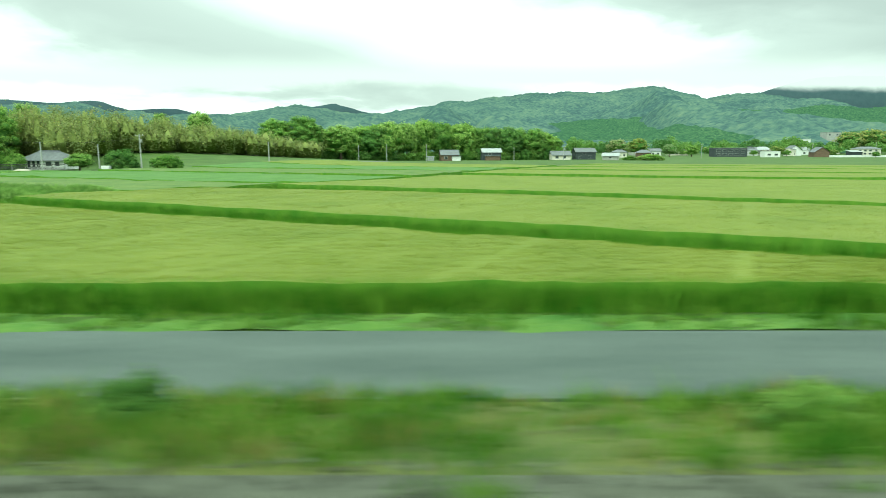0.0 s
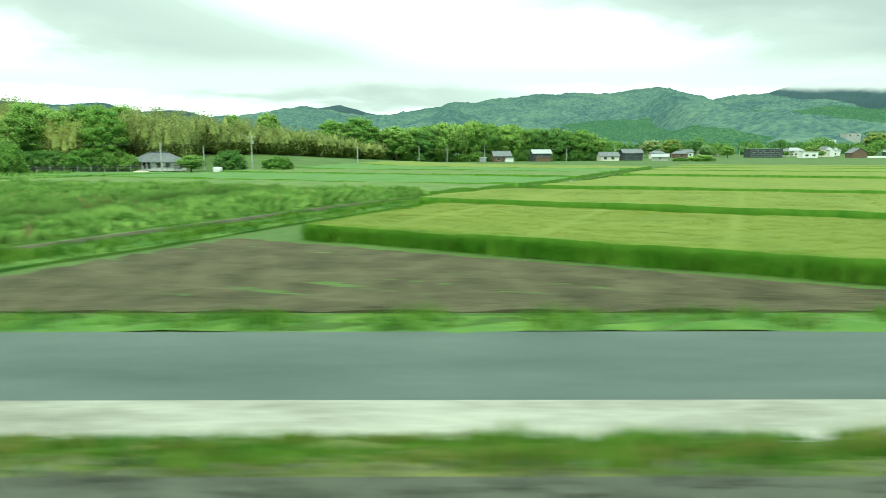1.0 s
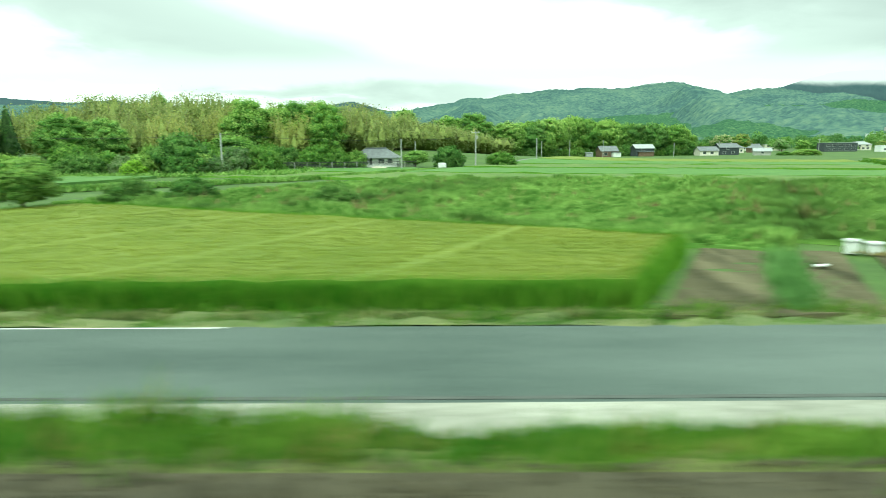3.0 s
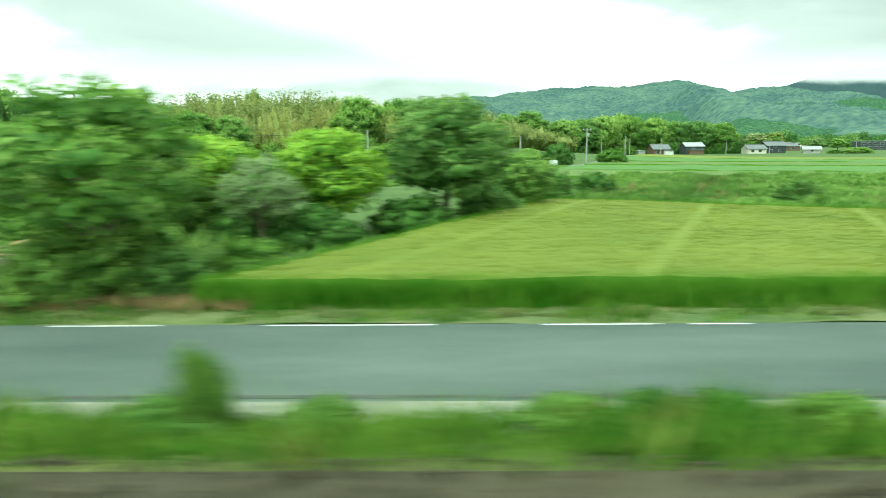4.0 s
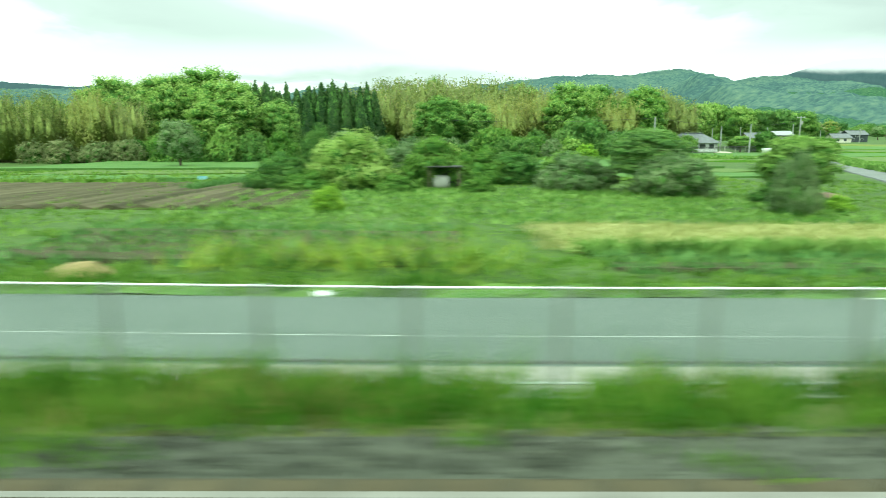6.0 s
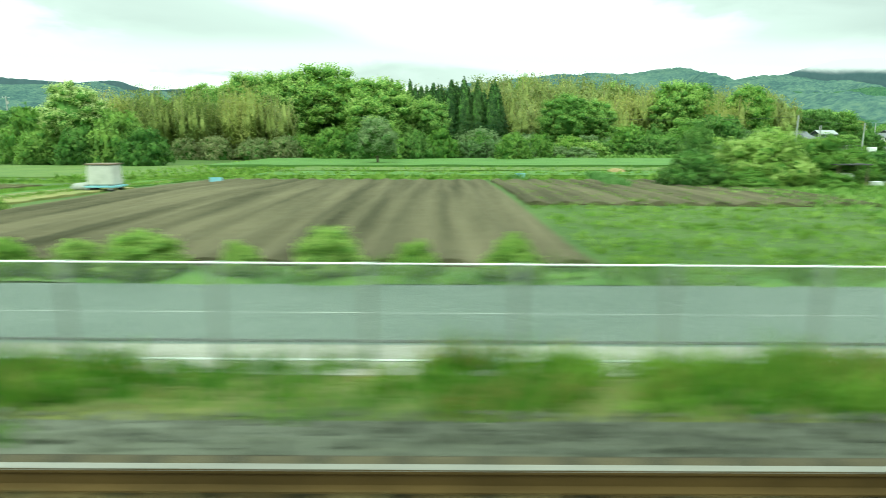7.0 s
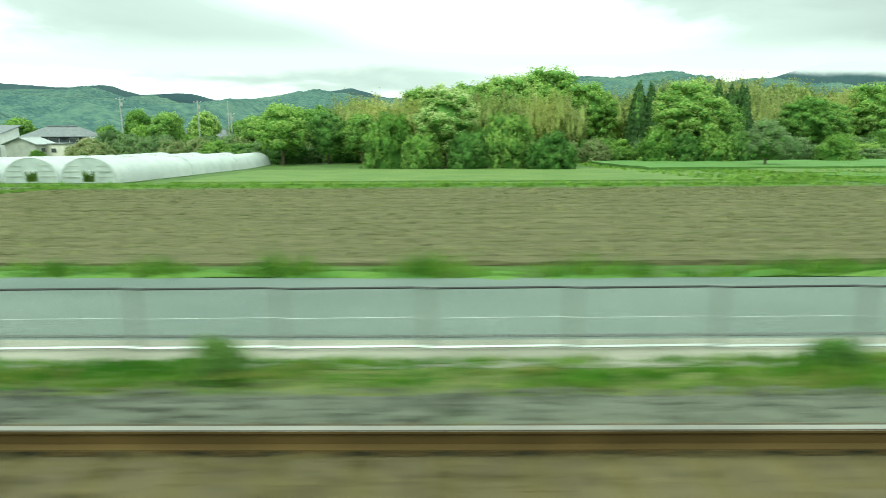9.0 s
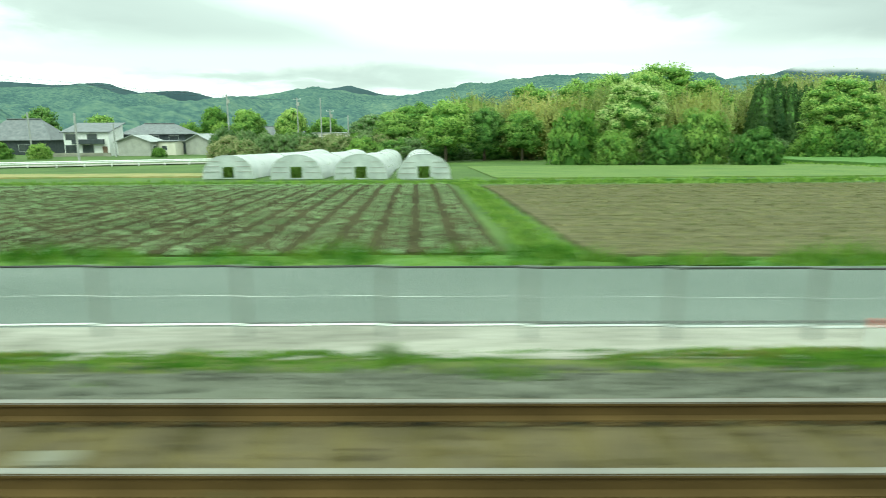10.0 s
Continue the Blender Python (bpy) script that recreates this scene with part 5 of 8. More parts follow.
# garden trees at the lane
for kind, mt, x, y, top, r in (("sparse", L_MID, -107.8, 13.2, 4.8, 2.7), ("sparse", L_BRIGHT, -109.2, 15.5, 3.9, 2.0), ("shrub", L_MID, -108.2, 12.9, 1.6, 1.7), ("shrub", L_DARK, -106.2, 13.3, 1.1, 1.2), ("shrub", L_MID, -104.9, 14.8, 1.1, 1.2), ("near", L_DARK, -100.1, 25.6, 5.5, 2.9), ("near", L_YELLOW, -104.6, 23.5, 4.1, 2.4), ("near", L_YELLOW, -110.2, 26, 4.0, 2.6), ("near", L_MID, -111.2, 21.5, 4.8, 2.3),
                               ("near", L_YELLOW, -116, 27, 4.2, 2.8), ("sparse", L_MID, -122, 27.5, 4.8, 2.4), ("near", L_MID, -119.5, 31, 4.6, 2.6), ("sparse", L_GREY, -106.2, 19.8, 2.9, 1.5), ("near", L_MID, -96.5, 30.5, 3.0, 2.0),
                               ("shrub", L_MID, -108.5, 16.6, 1.5, 1.5), ("shrub", L_DARK, -104.5, 20.8, 1.3, 1.7), ("shrub", L_DARK, -101.4, 24, 1.4, 1.8), ("shrub", L_DARK, -98.2, 27.6, 1.5, 1.8), ("shrub", L_DARK, -112.8, 24, 1.8, 1.9), ("shrub", L_DARK, -117.5, 25, 1.5, 1.9),
                               ("shrub", L_MID, -114.8, 21.6, 1.1, 1.2), ("shrub", L_YELLOW, -118.6, 17.6, 1.4, 1.15), ("shrub", L_DARK, -121.5, 26.2, 1.8, 1.7), ("shrub", L_DARK, -94, 36, 1.7, 1.8), ("shrub", L_DARK, -81.2, 33, 1.4, 1.5), ("shrub", L_DARK, -91, 38, 1.6, 1.7),
                               ("shrub", L_GREY, -136.2, 23.8, 2.7, 1.0), ("near", L_YELLOW, -113.3, 27.5, 4.2, 2.5), ("near", L_BRIGHT, -118.4, 29.5, 4.4, 2.3), ("shrub", L_DARK, -115.2, 26, 1.7, 2.0), ("shrub", L_MID, -110, 25, 1.6, 2.0), ("shrub", L_DARK, -107, 22.5, 1.5, 1.8), ("shrub", L_MID, -119.6, 27, 2.0, 1.8), ("shrub", L_GREY, -138, 31.5, 2.4, 2.4), ("shrub", L_DARK, -134.5, 27.5, 1.3, 1.5), ("shrub", L_GREY, -142, 36, 2.2, 2.4), ("near", L_MID, -133.4, 28.5, 3.3, 2.0), ("near", L_DARK, -138.4, 34, 3.6, 2.6), ("shrub", L_YELLOW, -133.6, 25, 0.7, 0.6), ("shrub", L_BRIGHT, -155.5, 37, 3.6, 3.0), ("shrub", L_MID, -150.6, 39.5, 3.2, 2.5),
                               ("shrub", L_DARK, -159.5, 36.5, 2.2, 2.2), ("shrub", L_MID, -147.5, 41, 2.4, 2.0), ("shrub", L_DARK, -145, 42, 2.0, 2.4), ("shrub", L_MID, -141.5, 42, 2.1, 2.2), ("shrub", L_GREY, -152.5, 46, 2.9, 3.0), ("shrub", L_DARK, -158, 40, 4.0, 1.6),
                               ("shrub", L_YELLOW, -154.5, 24, 1.3, 0.7), ("shrub", L_MID, -148, 33, 1.0, 1.0), ("shrub", L_MID, -157.5, 34.3, 1.2, 1.5), ("shrub", L_MID, -152.5, 34.5, 1.0, 1.2)):
    tree(kind, mt, x, y, top, r)
# bushes along the field's near edge
for x, top, r in ((-188.3, 1.35, 0.38), (-187.6, 1.3, 0.4), (-185.9, 1.45, 0.75), (-185.2, 1.75, 0.85), (-184.0, 1.3, 0.3), (-183.0, 1.32, 0.6), (-181.6, 1.3, 0.5), (-180.4, 1.47, 0.85), (-178.6, 1.26, 0.42), (-177.0, 1.55, 0.75), (-175.4, 1.3, 0.45), (-173.6, 1.4, 0.6)):
    tree("shrub", L_BRIGHT, x, 10.95, top, r, group="bushes along the field edge")
for y, top, r in ((11.2, 1.6, 0.75), (12.3, 1.66, 0.85), (13.4, 1.56, 0.8), (14.6, 1.45, 0.8), (15.7, 1.3, 0.7), (18.7, 1.1, 0.6), (19.8, 1.2, 0.75), (21.0, 1.0, 0.6)):
    tree("shrub", L_BRIGHT, -190.9 + 0.02 * y, y, top, r, group="low hedge beside the field track")
solid("mulch_edging", box_mesh("mulch_edging", (-191.75, 12.4, 0.2, -191.67, 22.5, 0.55), M_DARK, 0.02), "black plastic mulch edging along the hedge", "edging")

# ---- railway ----
RAIL_TOP = 1.65
GREY_IN = tuple((a, b + 0.15) for a, b in RAIL_FAR) + ((200, 1.9),)


def build_ballast():
    """Loose stones: rusty inside the side track, grey on the shoulder."""
    rng = np.random.default_rng(77)

    def stones(name, lo, hi, zfun, n, x0, x1, size, mat, label):
        x = rng.uniform(x0, x1, n)
        a, b = line_at(x, lo), line_at(x, hi)
        y = a + (b - a) * rng.uniform(0, 1, n)
        z = zfun(x, y, a, b) + rng.uniform(-0.01, 0.02, n)
        base = np.array(((1, 0, 0), (-1, 0, 0), (0, 1, 0), (0, -1, 0), (0, 0, 1), (0, 0, -1)), dtype=float)
        tri = np.array(((0, 2, 4), (2, 1, 4), (1, 3, 4), (3, 0, 4), (2, 0, 5), (1, 2, 5), (3, 1, 5), (0, 3, 5)))
        s = size * rng.uniform(0.6, 1.4, (n, 1, 1))
        v = base[None] * s * rng.uniform(0.6, 1.2, (n, 6, 1)) + rng.normal(0, 0.2, (n, 6, 3)) * s
        v = v * np.array((1.2, 1.0, 0.75)) + np.stack([x, y, z], 1)[:, None]
        f = (np.arange(n) * 6)[:, None, None] + tri[None]
        me = mesh(name, v.reshape(-1, 3), f.reshape(-1, 3), mat)
        solid(name, me, label, "ballast", kind="stuff")
    shoulder = lambda x, y, a, b: BED + 0.03 - 0.3 * (y - a) / (b - a)
    flat = lambda x, y, a, b: BED + 0.02 + 0 * y
    stones("ballast_stones", shift(GREY_IN, 0.35), shift(BALLAST_EDGE, 0.1), lambda x, y, a, b: 1.43 - 0.22 * (y - a) / (b - a), 8000, -275, -143, 0.038, M_BALLAST, "grey angular ballast stones on the track shoulder")
    stones("ballast_stones", GREY_IN, shift(BALLAST_EDGE, 0.1), shoulder, 2200, -143, -119, 0.038, M_BALLAST_PALE, "pale grey-green ballast stones on the shoulder")
    stones("ballast_stones", GREY_IN, shift(BALLAST_EDGE, 0.1), shoulder, 2500, -28, 20, 0.038, M_BALLAST, "grey ballast stones on the shoulder")
    stones("ballast_stones", GREY_IN, shift(BALLAST_EDGE, 0.1), shoulder, 5500, -119, -28, 0.04, M_BALLAST_EARTHY, "earth-stained brown ballast stones on the shoulder")
    stones("ballast_stones", ((200, 1.2), (-340, 1.2)), shift(RAIL_FAR, -0.05), flat, 13000, -275, -125, 0.038, M_BALLAST_BROWN, "rust-brown ballast stones between the rails")


for xa, xb, mt, note in ((-28, 190, M_BALLAST, "grey stone ballast shoulder"), (-119, -104, M_BALLAST, "grey stone ballast shoulder"), (-104, -28, M_BALLAST_EARTHY, "earth-stained brown ballast shoulder"), (-143, -119, M_BALLAST_PALE, "pale grey-green ballast shoulder")):
    strip("ballast_shoulder", GREY_IN, BALLAST_EDGE, BED + 0.01, 1.2, mt, xa, xb, 1.0, note, "ballast", sub=4, rough_z=0.02, lift=(0, 0))
strip("ballast_shoulder", GREY_IN, shift(GREY_IN, 0.35), BED + 0.01, 1.42, M_BALLAST_EARTHY, -340, -143, 1.0, "earth-stained brown ballast beside the rail", "ballast", sub=2, rough_z=0.012, lift=(0, 0))
strip("ballast_shoulder", shift(GREY_IN, 0.35), BALLAST_EDGE, 1.42, 1.2, M_BALLAST, -340, -143, 1.0, "grey stone ballast shoulder", "ballast", sub=3, rough_z=0.02, lift=(0, 0))
build_ballast()


M_SLEEPER = duo("stained_sleeper", (0.05, 0.04, 0.02), (0.12, 0.1, 0.055), scale=2, fine=14)


def build_track():
    t = thing("side_track", pose(0, 0, 0), "rusty side track on ballast with worn bright rail heads", "railway track", kind="structure")
    prof = ((-0.062, 0.0), (-0.062, 0.012), (-0.012, 0.03), (-0.012, 0.105), (-0.033, 0.118), (-0.033, 0.145), (0.033, 0.145), (0.033, 0.118), (0.012, 0.105), (0.012, 0.03), (0.062, 0.012), (0.062, 0.0))
    xs = np.arange(-275, -92, 2.0)
    for off in (0.0, -0.752):
        yc = line_at(xs, RAIL_FAR) + off
        rows = []
        for px, pz in prof:
            rows.append(np.stack([xs, yc + px * 0.75, np.full_like(xs, RAIL_TOP + (pz - 0.15) * 0.75)], 1))
        n, m = len(xs), len(prof)
        f = [(r * n + i, r * n + i + 1, ((r + 1) % m) * n + i + 1, ((r + 1) % m) * n + i) for r in range(m) for i in range(n - 1)]
        rail = part("rail", mesh("rail", np.concatenate(rows), f, M_RUST), t)
        top = []
        for px, pz in ((-0.034, 0.136), (-0.031, 0.1495), (0.031, 0.1495), (0.034, 0.136)):
            top.append(np.stack([xs, yc + px * 0.75, np.full_like(xs, RAIL_TOP + (pz - 0.15) * 0.75)], 1))
        f = [(r * n + i, r * n + i + 1, (r + 1) * n + i + 1, (r + 1) * n + i) for r in range(3) for i in range(n - 1)]
        part("rail_head", mesh("rail_head", np.concatenate(top), f, M_RAILTOP), rail, "bright worn rail head")
    sl = box_mesh("sleeper", (-0.08, -0.7, -0.09, 0.08, 0.7, 0.0), M_SLEEPER, 0.01)
    clip = box_mesh("rail_fastening", (-0.06, -0.08, 0.0, 0.06, 0.08, 0.02), M_RUST, 0.006)
    for k in range(290):
        x = -138 - 0.44 * k
        y = float(line_at(np.array([x]), RAIL_FAR)[0]) - 0.376
        s = part("sleeper", sl, t)
        s.matrix_basis = pose(x, y, RAIL_TOP - 0.128, 0, 0, 0)
        for dy in (0.376, -0.376):
            c = part("rail_fastening", clip, s)
            c.matrix_basis = pose(0, dy, 0)


build_track()


def pole_thing(x, y, z, h, r, label, plate=None, band=None, arm=False, lamp=False, insul=True):
    e = thing("utility_pole", pose(x, y, z), label, "pole")
    part("shaft", bm_mesh("shaft", bm_tube(bmesh.new(), (0, 0, -0.2), (0, 0, h), r, r * 0.72, 12), M_GREYCON), e)
    if plate is not None:
        pz, mt = plate
        bm = bm_box(bmesh.new(), -0.2, -r - 0.04, pz - 0.13, 0.2, -r - 0.015, pz + 0.13, 0.006)
        part("sign_plate", bm_mesh("sign_plate", bm, mt), e, "small painted plate")
    if band is not None:
        bm = bm_tube(bmesh.new(), (0, 0, band - 0.03), (0, 0, band + 0.03), r * 1.04, r * 1.04, 12, False)
        part("band", bm_mesh("band", bm, M_YELLOW), e, "yellow band")
    if arm:
        bm = bm_box(bmesh.new(), -0.9, -0.05, h - 0.45, 0.9, 0.05, h - 0.36, 0.01)
        a = part("crossarm", bm_mesh("crossarm", bm, M_STEEL), e)
        for dx in (-0.8, 0.0, 0.8):
            bm = bm_tube(bmesh.new(), (dx, 0, h - 0.36), (dx, 0, h - 0.12), 0.06, 0.04, 6)
            part("insulator", bm_mesh("insulator", bm, M_WHITE), a)
        bm = bm_tube(bmesh.new(), (0.3, 0, h - 1.9), (0.3, 0, h - 1.1), 0.24, 0.24, 10)
        part("transformer", bm_mesh("transformer", bm, M_GREYWALL), e)
    if lamp:
        bm = bm_box(bmesh.new(), -0.15, -0.7, h - 0.12, 0.15, 0.0, h, 0.03)
        part("lamp_head", bm_mesh("lamp_head", bm, M_STEEL), e)
    return e


for x, y, plate in ((-92.4, 6.2, (2.95, M_WHITE)), (-129.9, 6.2, (3.0, M_WHITE)), (-167.4, 6.2, (3.0, M_WHITE)), (-205.3, 6.2, (3.15, M_YELLOW)), (-242.3, 6.2, (3.1, M_WHITE))):
    pole_thing(x, y, 0.1, 8.5, 0.13, "tall grey concrete line pole with a small plate", plate=(plate[0] - 0.1, plate[1]), band=1.65 if x > -100 else None)
for x, y, top, arm in ((-113.8, 105, 5.7, False), (-68.9, 140, 6.6, True), (-85, 130, 4.8, False), (-83, 148, 4.4, False), (-50, 176, 5.2, False), (-36, 260, 4.8, False), (-24.2, 260, 5.1, False), (-7.7, 270, 5.1, False),
                       (-278.2, 150, 11.2, True), (-300.8, 95, 6.2, False), (-291.6, 140, 11.4, True), (-274.2, 160, 11.5, False), (-270.5, 150, 8.4, True), (-266.3, 150, 7.1, False), (60, 310, 4.5, True), (34, 300, 4.0, False),
                       (175, 420, 6, True), (262, 440, 7, True), (300, 430, 7, False), (-311, 128, 5, False), (-330, 132, 7.5, False)):
    g = float(ground_z(np.array(x), np.array(y)))
    pole_thing(x, y, g, top - g, 0.17, "slim grey concrete utility pole at the fields" if not arm else "grey utility pole with crossarm and transformer", arm=arm)


# wires of the overhead line, sagging from pole to pole
def wire(a, b, sag, r=0.012, name="overhead_wire"):
    a, b = Vector(a), Vector(b)
    bm = bmesh.new()
    p = a
    for k in range(1, 11):
        u = k / 10
        q = a.lerp(b, u) - Vector((0, 0, sag * 4 * u * (1 - u)))
        bm_tube(bm, p, q, r, r, 4, False)
        p = q
    solid(name, bm_mesh(name, bm, M_DARK), "thin dark overhead wire between poles", "wire")


for a, b in (((-278.2, 150, 11), (-291.6, 140, 11.2)), ((-291.6, 140, 11.2), (-345, 118, 16)), ((-291.6, 140, 10.7), (-345, 118, 15.3)), ((-113.8, 105, 5.5), (-150, 104, 5.3)), ((-113.8, 105, 5.5), (-85, 130, 4.6)), ((-85, 130, 4.6), (-68.9, 140, 5.8))):
    wire(a, b, 0.5, 0.02)


# fence along the lane
def chain_mesh(w, z0, z1):
    n = int((w + z1 - z0) / 0.065)
    c = []
    for k in range(n):
        for sgn in (1, -1):
            xa = k * 0.065 - (z1 - z0) if sgn > 0 else k * 0.065
            xb = xa + sgn * (z1 - z0)
            za, zb = z0, z1
            lo, hi = sorted((xa, xb))
            if hi <= 0 or lo >= w:
                continue
            ts = []
            for xe in (0, w):
                if lo < xe < hi:
                    ts.append((xe - xa) / (xb - xa))
            t0, t1 = 0.0, 1.0
            for tt in ts:
                xm = xa + (xb - xa) * (tt - 0.01)
                if 0 < xm < w:
                    t1 = min(t1, tt)
                else:
                    t0 = max(t0, tt)
            p = np.array((xa + (xb - xa) * t0, 0, za + (zb - za) * t0))
            q = np.array((xa + (xb - xa) * t1, 0, za + (zb - za) * t1))
            o = np.array((0.003, 0, 0))
            c.append((p - o, p + o, q + o, q - o))
    return quads("mesh_panel", np.array(c), M_STEEL)


M_POST = duo("weathered_grey_post", (0.16, 0.18, 0.16), (0.28, 0.30, 0.27), scale=2, fine=12, world_pos=False)


def build_fence(x0, x1, z0, z1, pipe, label):
    e = thing("wire_fence", pose(0, 0, 0), label, "fence", kind="structure")
    pitch = 1.6954
    n = int((x0 - x1) / pitch)
    pm = bm_mesh("post", bm_tube(bmesh.new(), (0, 0, -0.1), (0, 0, z1 + 0.02), 0.042, 0.042, 8), M_POST)
    cm = chain_mesh(pitch, z0, z1)
    tm = bm_mesh("top_rail", bm_tube(bmesh.new(), (0, 0, z1), (pitch + 0.01, 0, z1), 0.014, 0.014, 6, False), pipe)
    bt = bm_mesh("bottom_rail", bm_tube(bmesh.new(), (0, 0, z0), (pitch + 0.01, 0, z0), 0.018, 0.018, 6, False), M_STEEL)
    wm = bm_mesh("middle_wire", bm_tube(bmesh.new(), (0, 0, (z0 + z1) / 2), (pitch, 0, (z0 + z1) / 2), 0.0022, 0.0022, 4, False), M_STEEL)
    for k in range(n):
        xa, xb = x0 - pitch * (k + 1), x0 - pitch * k
        ya, yb = (float(line_at(np.array([v]), FENCE)[0]) for v in (xa, xb))
        za, zb = (float(rise(v)) + 0.03 + float(np.interp(v, (-270, -254, -250, -245, -238, -230, -210, -200), (0.24, 0.21, 0.19, 0.14, 0.09, 0.02, 0.03, 0.0))) for v in (xa, xb))
        m = pose(xa, ya, za, 0, -math.degrees(math.atan2(zb - za, xb - xa)), math.degrees(math.atan2(yb - ya, xb - xa)))
        for nm, me in (("post", pm), ("mesh_panel", cm), ("top_rail", tm), ("bottom_rail", bt), ("middle_wire", wm)):
            part(nm, me, e).matrix_basis = m
    part("post", pm, e).matrix_basis = pose(x0, float(line_at(np.array([x0]), FENCE)[0]), float(rise(x0)) + 0.03)


build_fence(-123.22, -201.4, 0.04, 1.17, M_WHITE, "white chain-link fence with thin posts along the lane")
build_fence(-201.23, -268.0, 0.04, 0.75, M_DARK, "low chain-link fence with a dark top rail")

# white edge lines of the lane
for x0, x1 in ((-137, -117), (-107.2, -105.2), (-103.3, -101.2), (-98.3, -96.3), (-95.7, -95.0), (-89, -86.5), (-84, -79), (-142.5, -140)):
    strip("edge_line", shift(ROAD_FAR, -0.10), shift(ROAD_FAR, -0.04), 0.036, 0.036, M_LINE, x0, x1, 1.0, "worn white edge line on the lane", "road marking")
strip("gutter_line", shift(ROAD_NEAR, 0.1), shift(ROAD_NEAR, 0.2), 0.036, 0.036, duo("dark_tar_seam", (0.05, 0.055, 0.05), (0.09, 0.1, 0.09), scale=1, fine=9), -265, -38, 1.0, "dark tar seam along the lane's edge", "road marking")


M_CABINET = duo("pale_blue_grey_paint", (0.42, 0.47, 0.48), (0.56, 0.61, 0.62), scale=1.5, fine=10, rough=0.5)


# cabinet and marker posts beside the track
def build_cabinet():
    e = thing("control_cabinet", pose(-237.0, 6.45, 0.64), "pale grey steel control cabinet on a stand by the fence", "cabinet")
    part("cabinet_body", box_mesh("cabinet_body", (-0.25, -0.2, 0.44, 0.25, 0.2, 1.26), M_CABINET, 0.02), e)
    part("roof_cap", box_mesh("roof_cap", (-0.28, -0.23, 1.26, 0.28, 0.23, 1.31), M_WHITE, 0.01), e)
    part("cabinet_door", box_mesh("cabinet_door", (-0.22, -0.217, 0.48, 0.22, -0.2, 1.22), M_CABINET, 0.008), e)
    for dx in (-0.18, 0.18):
        for dy in (-0.14, 0.14):
            part("leg", bm_mesh("leg", bm_tube(bmesh.new(), (dx, dy, -0.05), (dx, dy, 0.45), 0.025, 0.03, 6), M_STEEL), e)


build_cabinet()
for x, y in ((-244.95, 6.4), (-239.2, 6.4), (-200.5, 6.4)):
    e = thing("marker_post", pose(x, y, 0.68), "short white marker post with a red cap", "marker")
    part("post", bm_mesh("post", bm_tube(bmesh.new(), (0, 0, -0.1), (0, 0, 0.38), 0.04, 0.035, 8), M_WHITE), e)
    part("cap", bm_mesh("cap", bm_tube(bmesh.new(), (0, 0, 0.38), (0, 0, 0.47), 0.045, 0.035, 8), M_RED), e)
# cable covers between the rails
for x, y, w, d in ((-243.2, 4.45, 0.7, 0.22), (-243.3, 4.1, 0.55, 0.25), (-241.2, 4.42, 0.55, 0.12), (-241.2, 4.12, 0.6, 0.12), (-240.4, 4.25, 0.45, 0.16), (-256.4, 4.35, 0.5, 0.2), (-241.3, 4.98, 0.45, 0.1)):
    ob = solid("cable_cover", box_mesh("cable_cover", (-w / 4, -d / 3, 0, w / 4, d / 3, 0.05), M_CONCRETE_OLD, 0.015), "pale concrete cable cover lying in the ballast", "cover", m=pose(-242.5 + (x + 242.5) * 0.68, y * 0.674, BED))


# grass of the railway bank
def bank_height(x):
    return np.interp(x, (-275, -245, -232, -225, -205, -199.5, -198, -191, -189, -170, -150, -128, -120, -100, -80, -72, -40, -22, -17, -12, -5, 5, 30), (0.06, 0.06, 0.07, 0.07, 0.28, 0.28, 0.06, 0.06, 0.26, 0.34, 0.40, 0.40, 0.44, 0.36, 0.34, 0.18, 0.07, 0.14, 0.28, 0.34, 0.28, 0.24, 0.24))


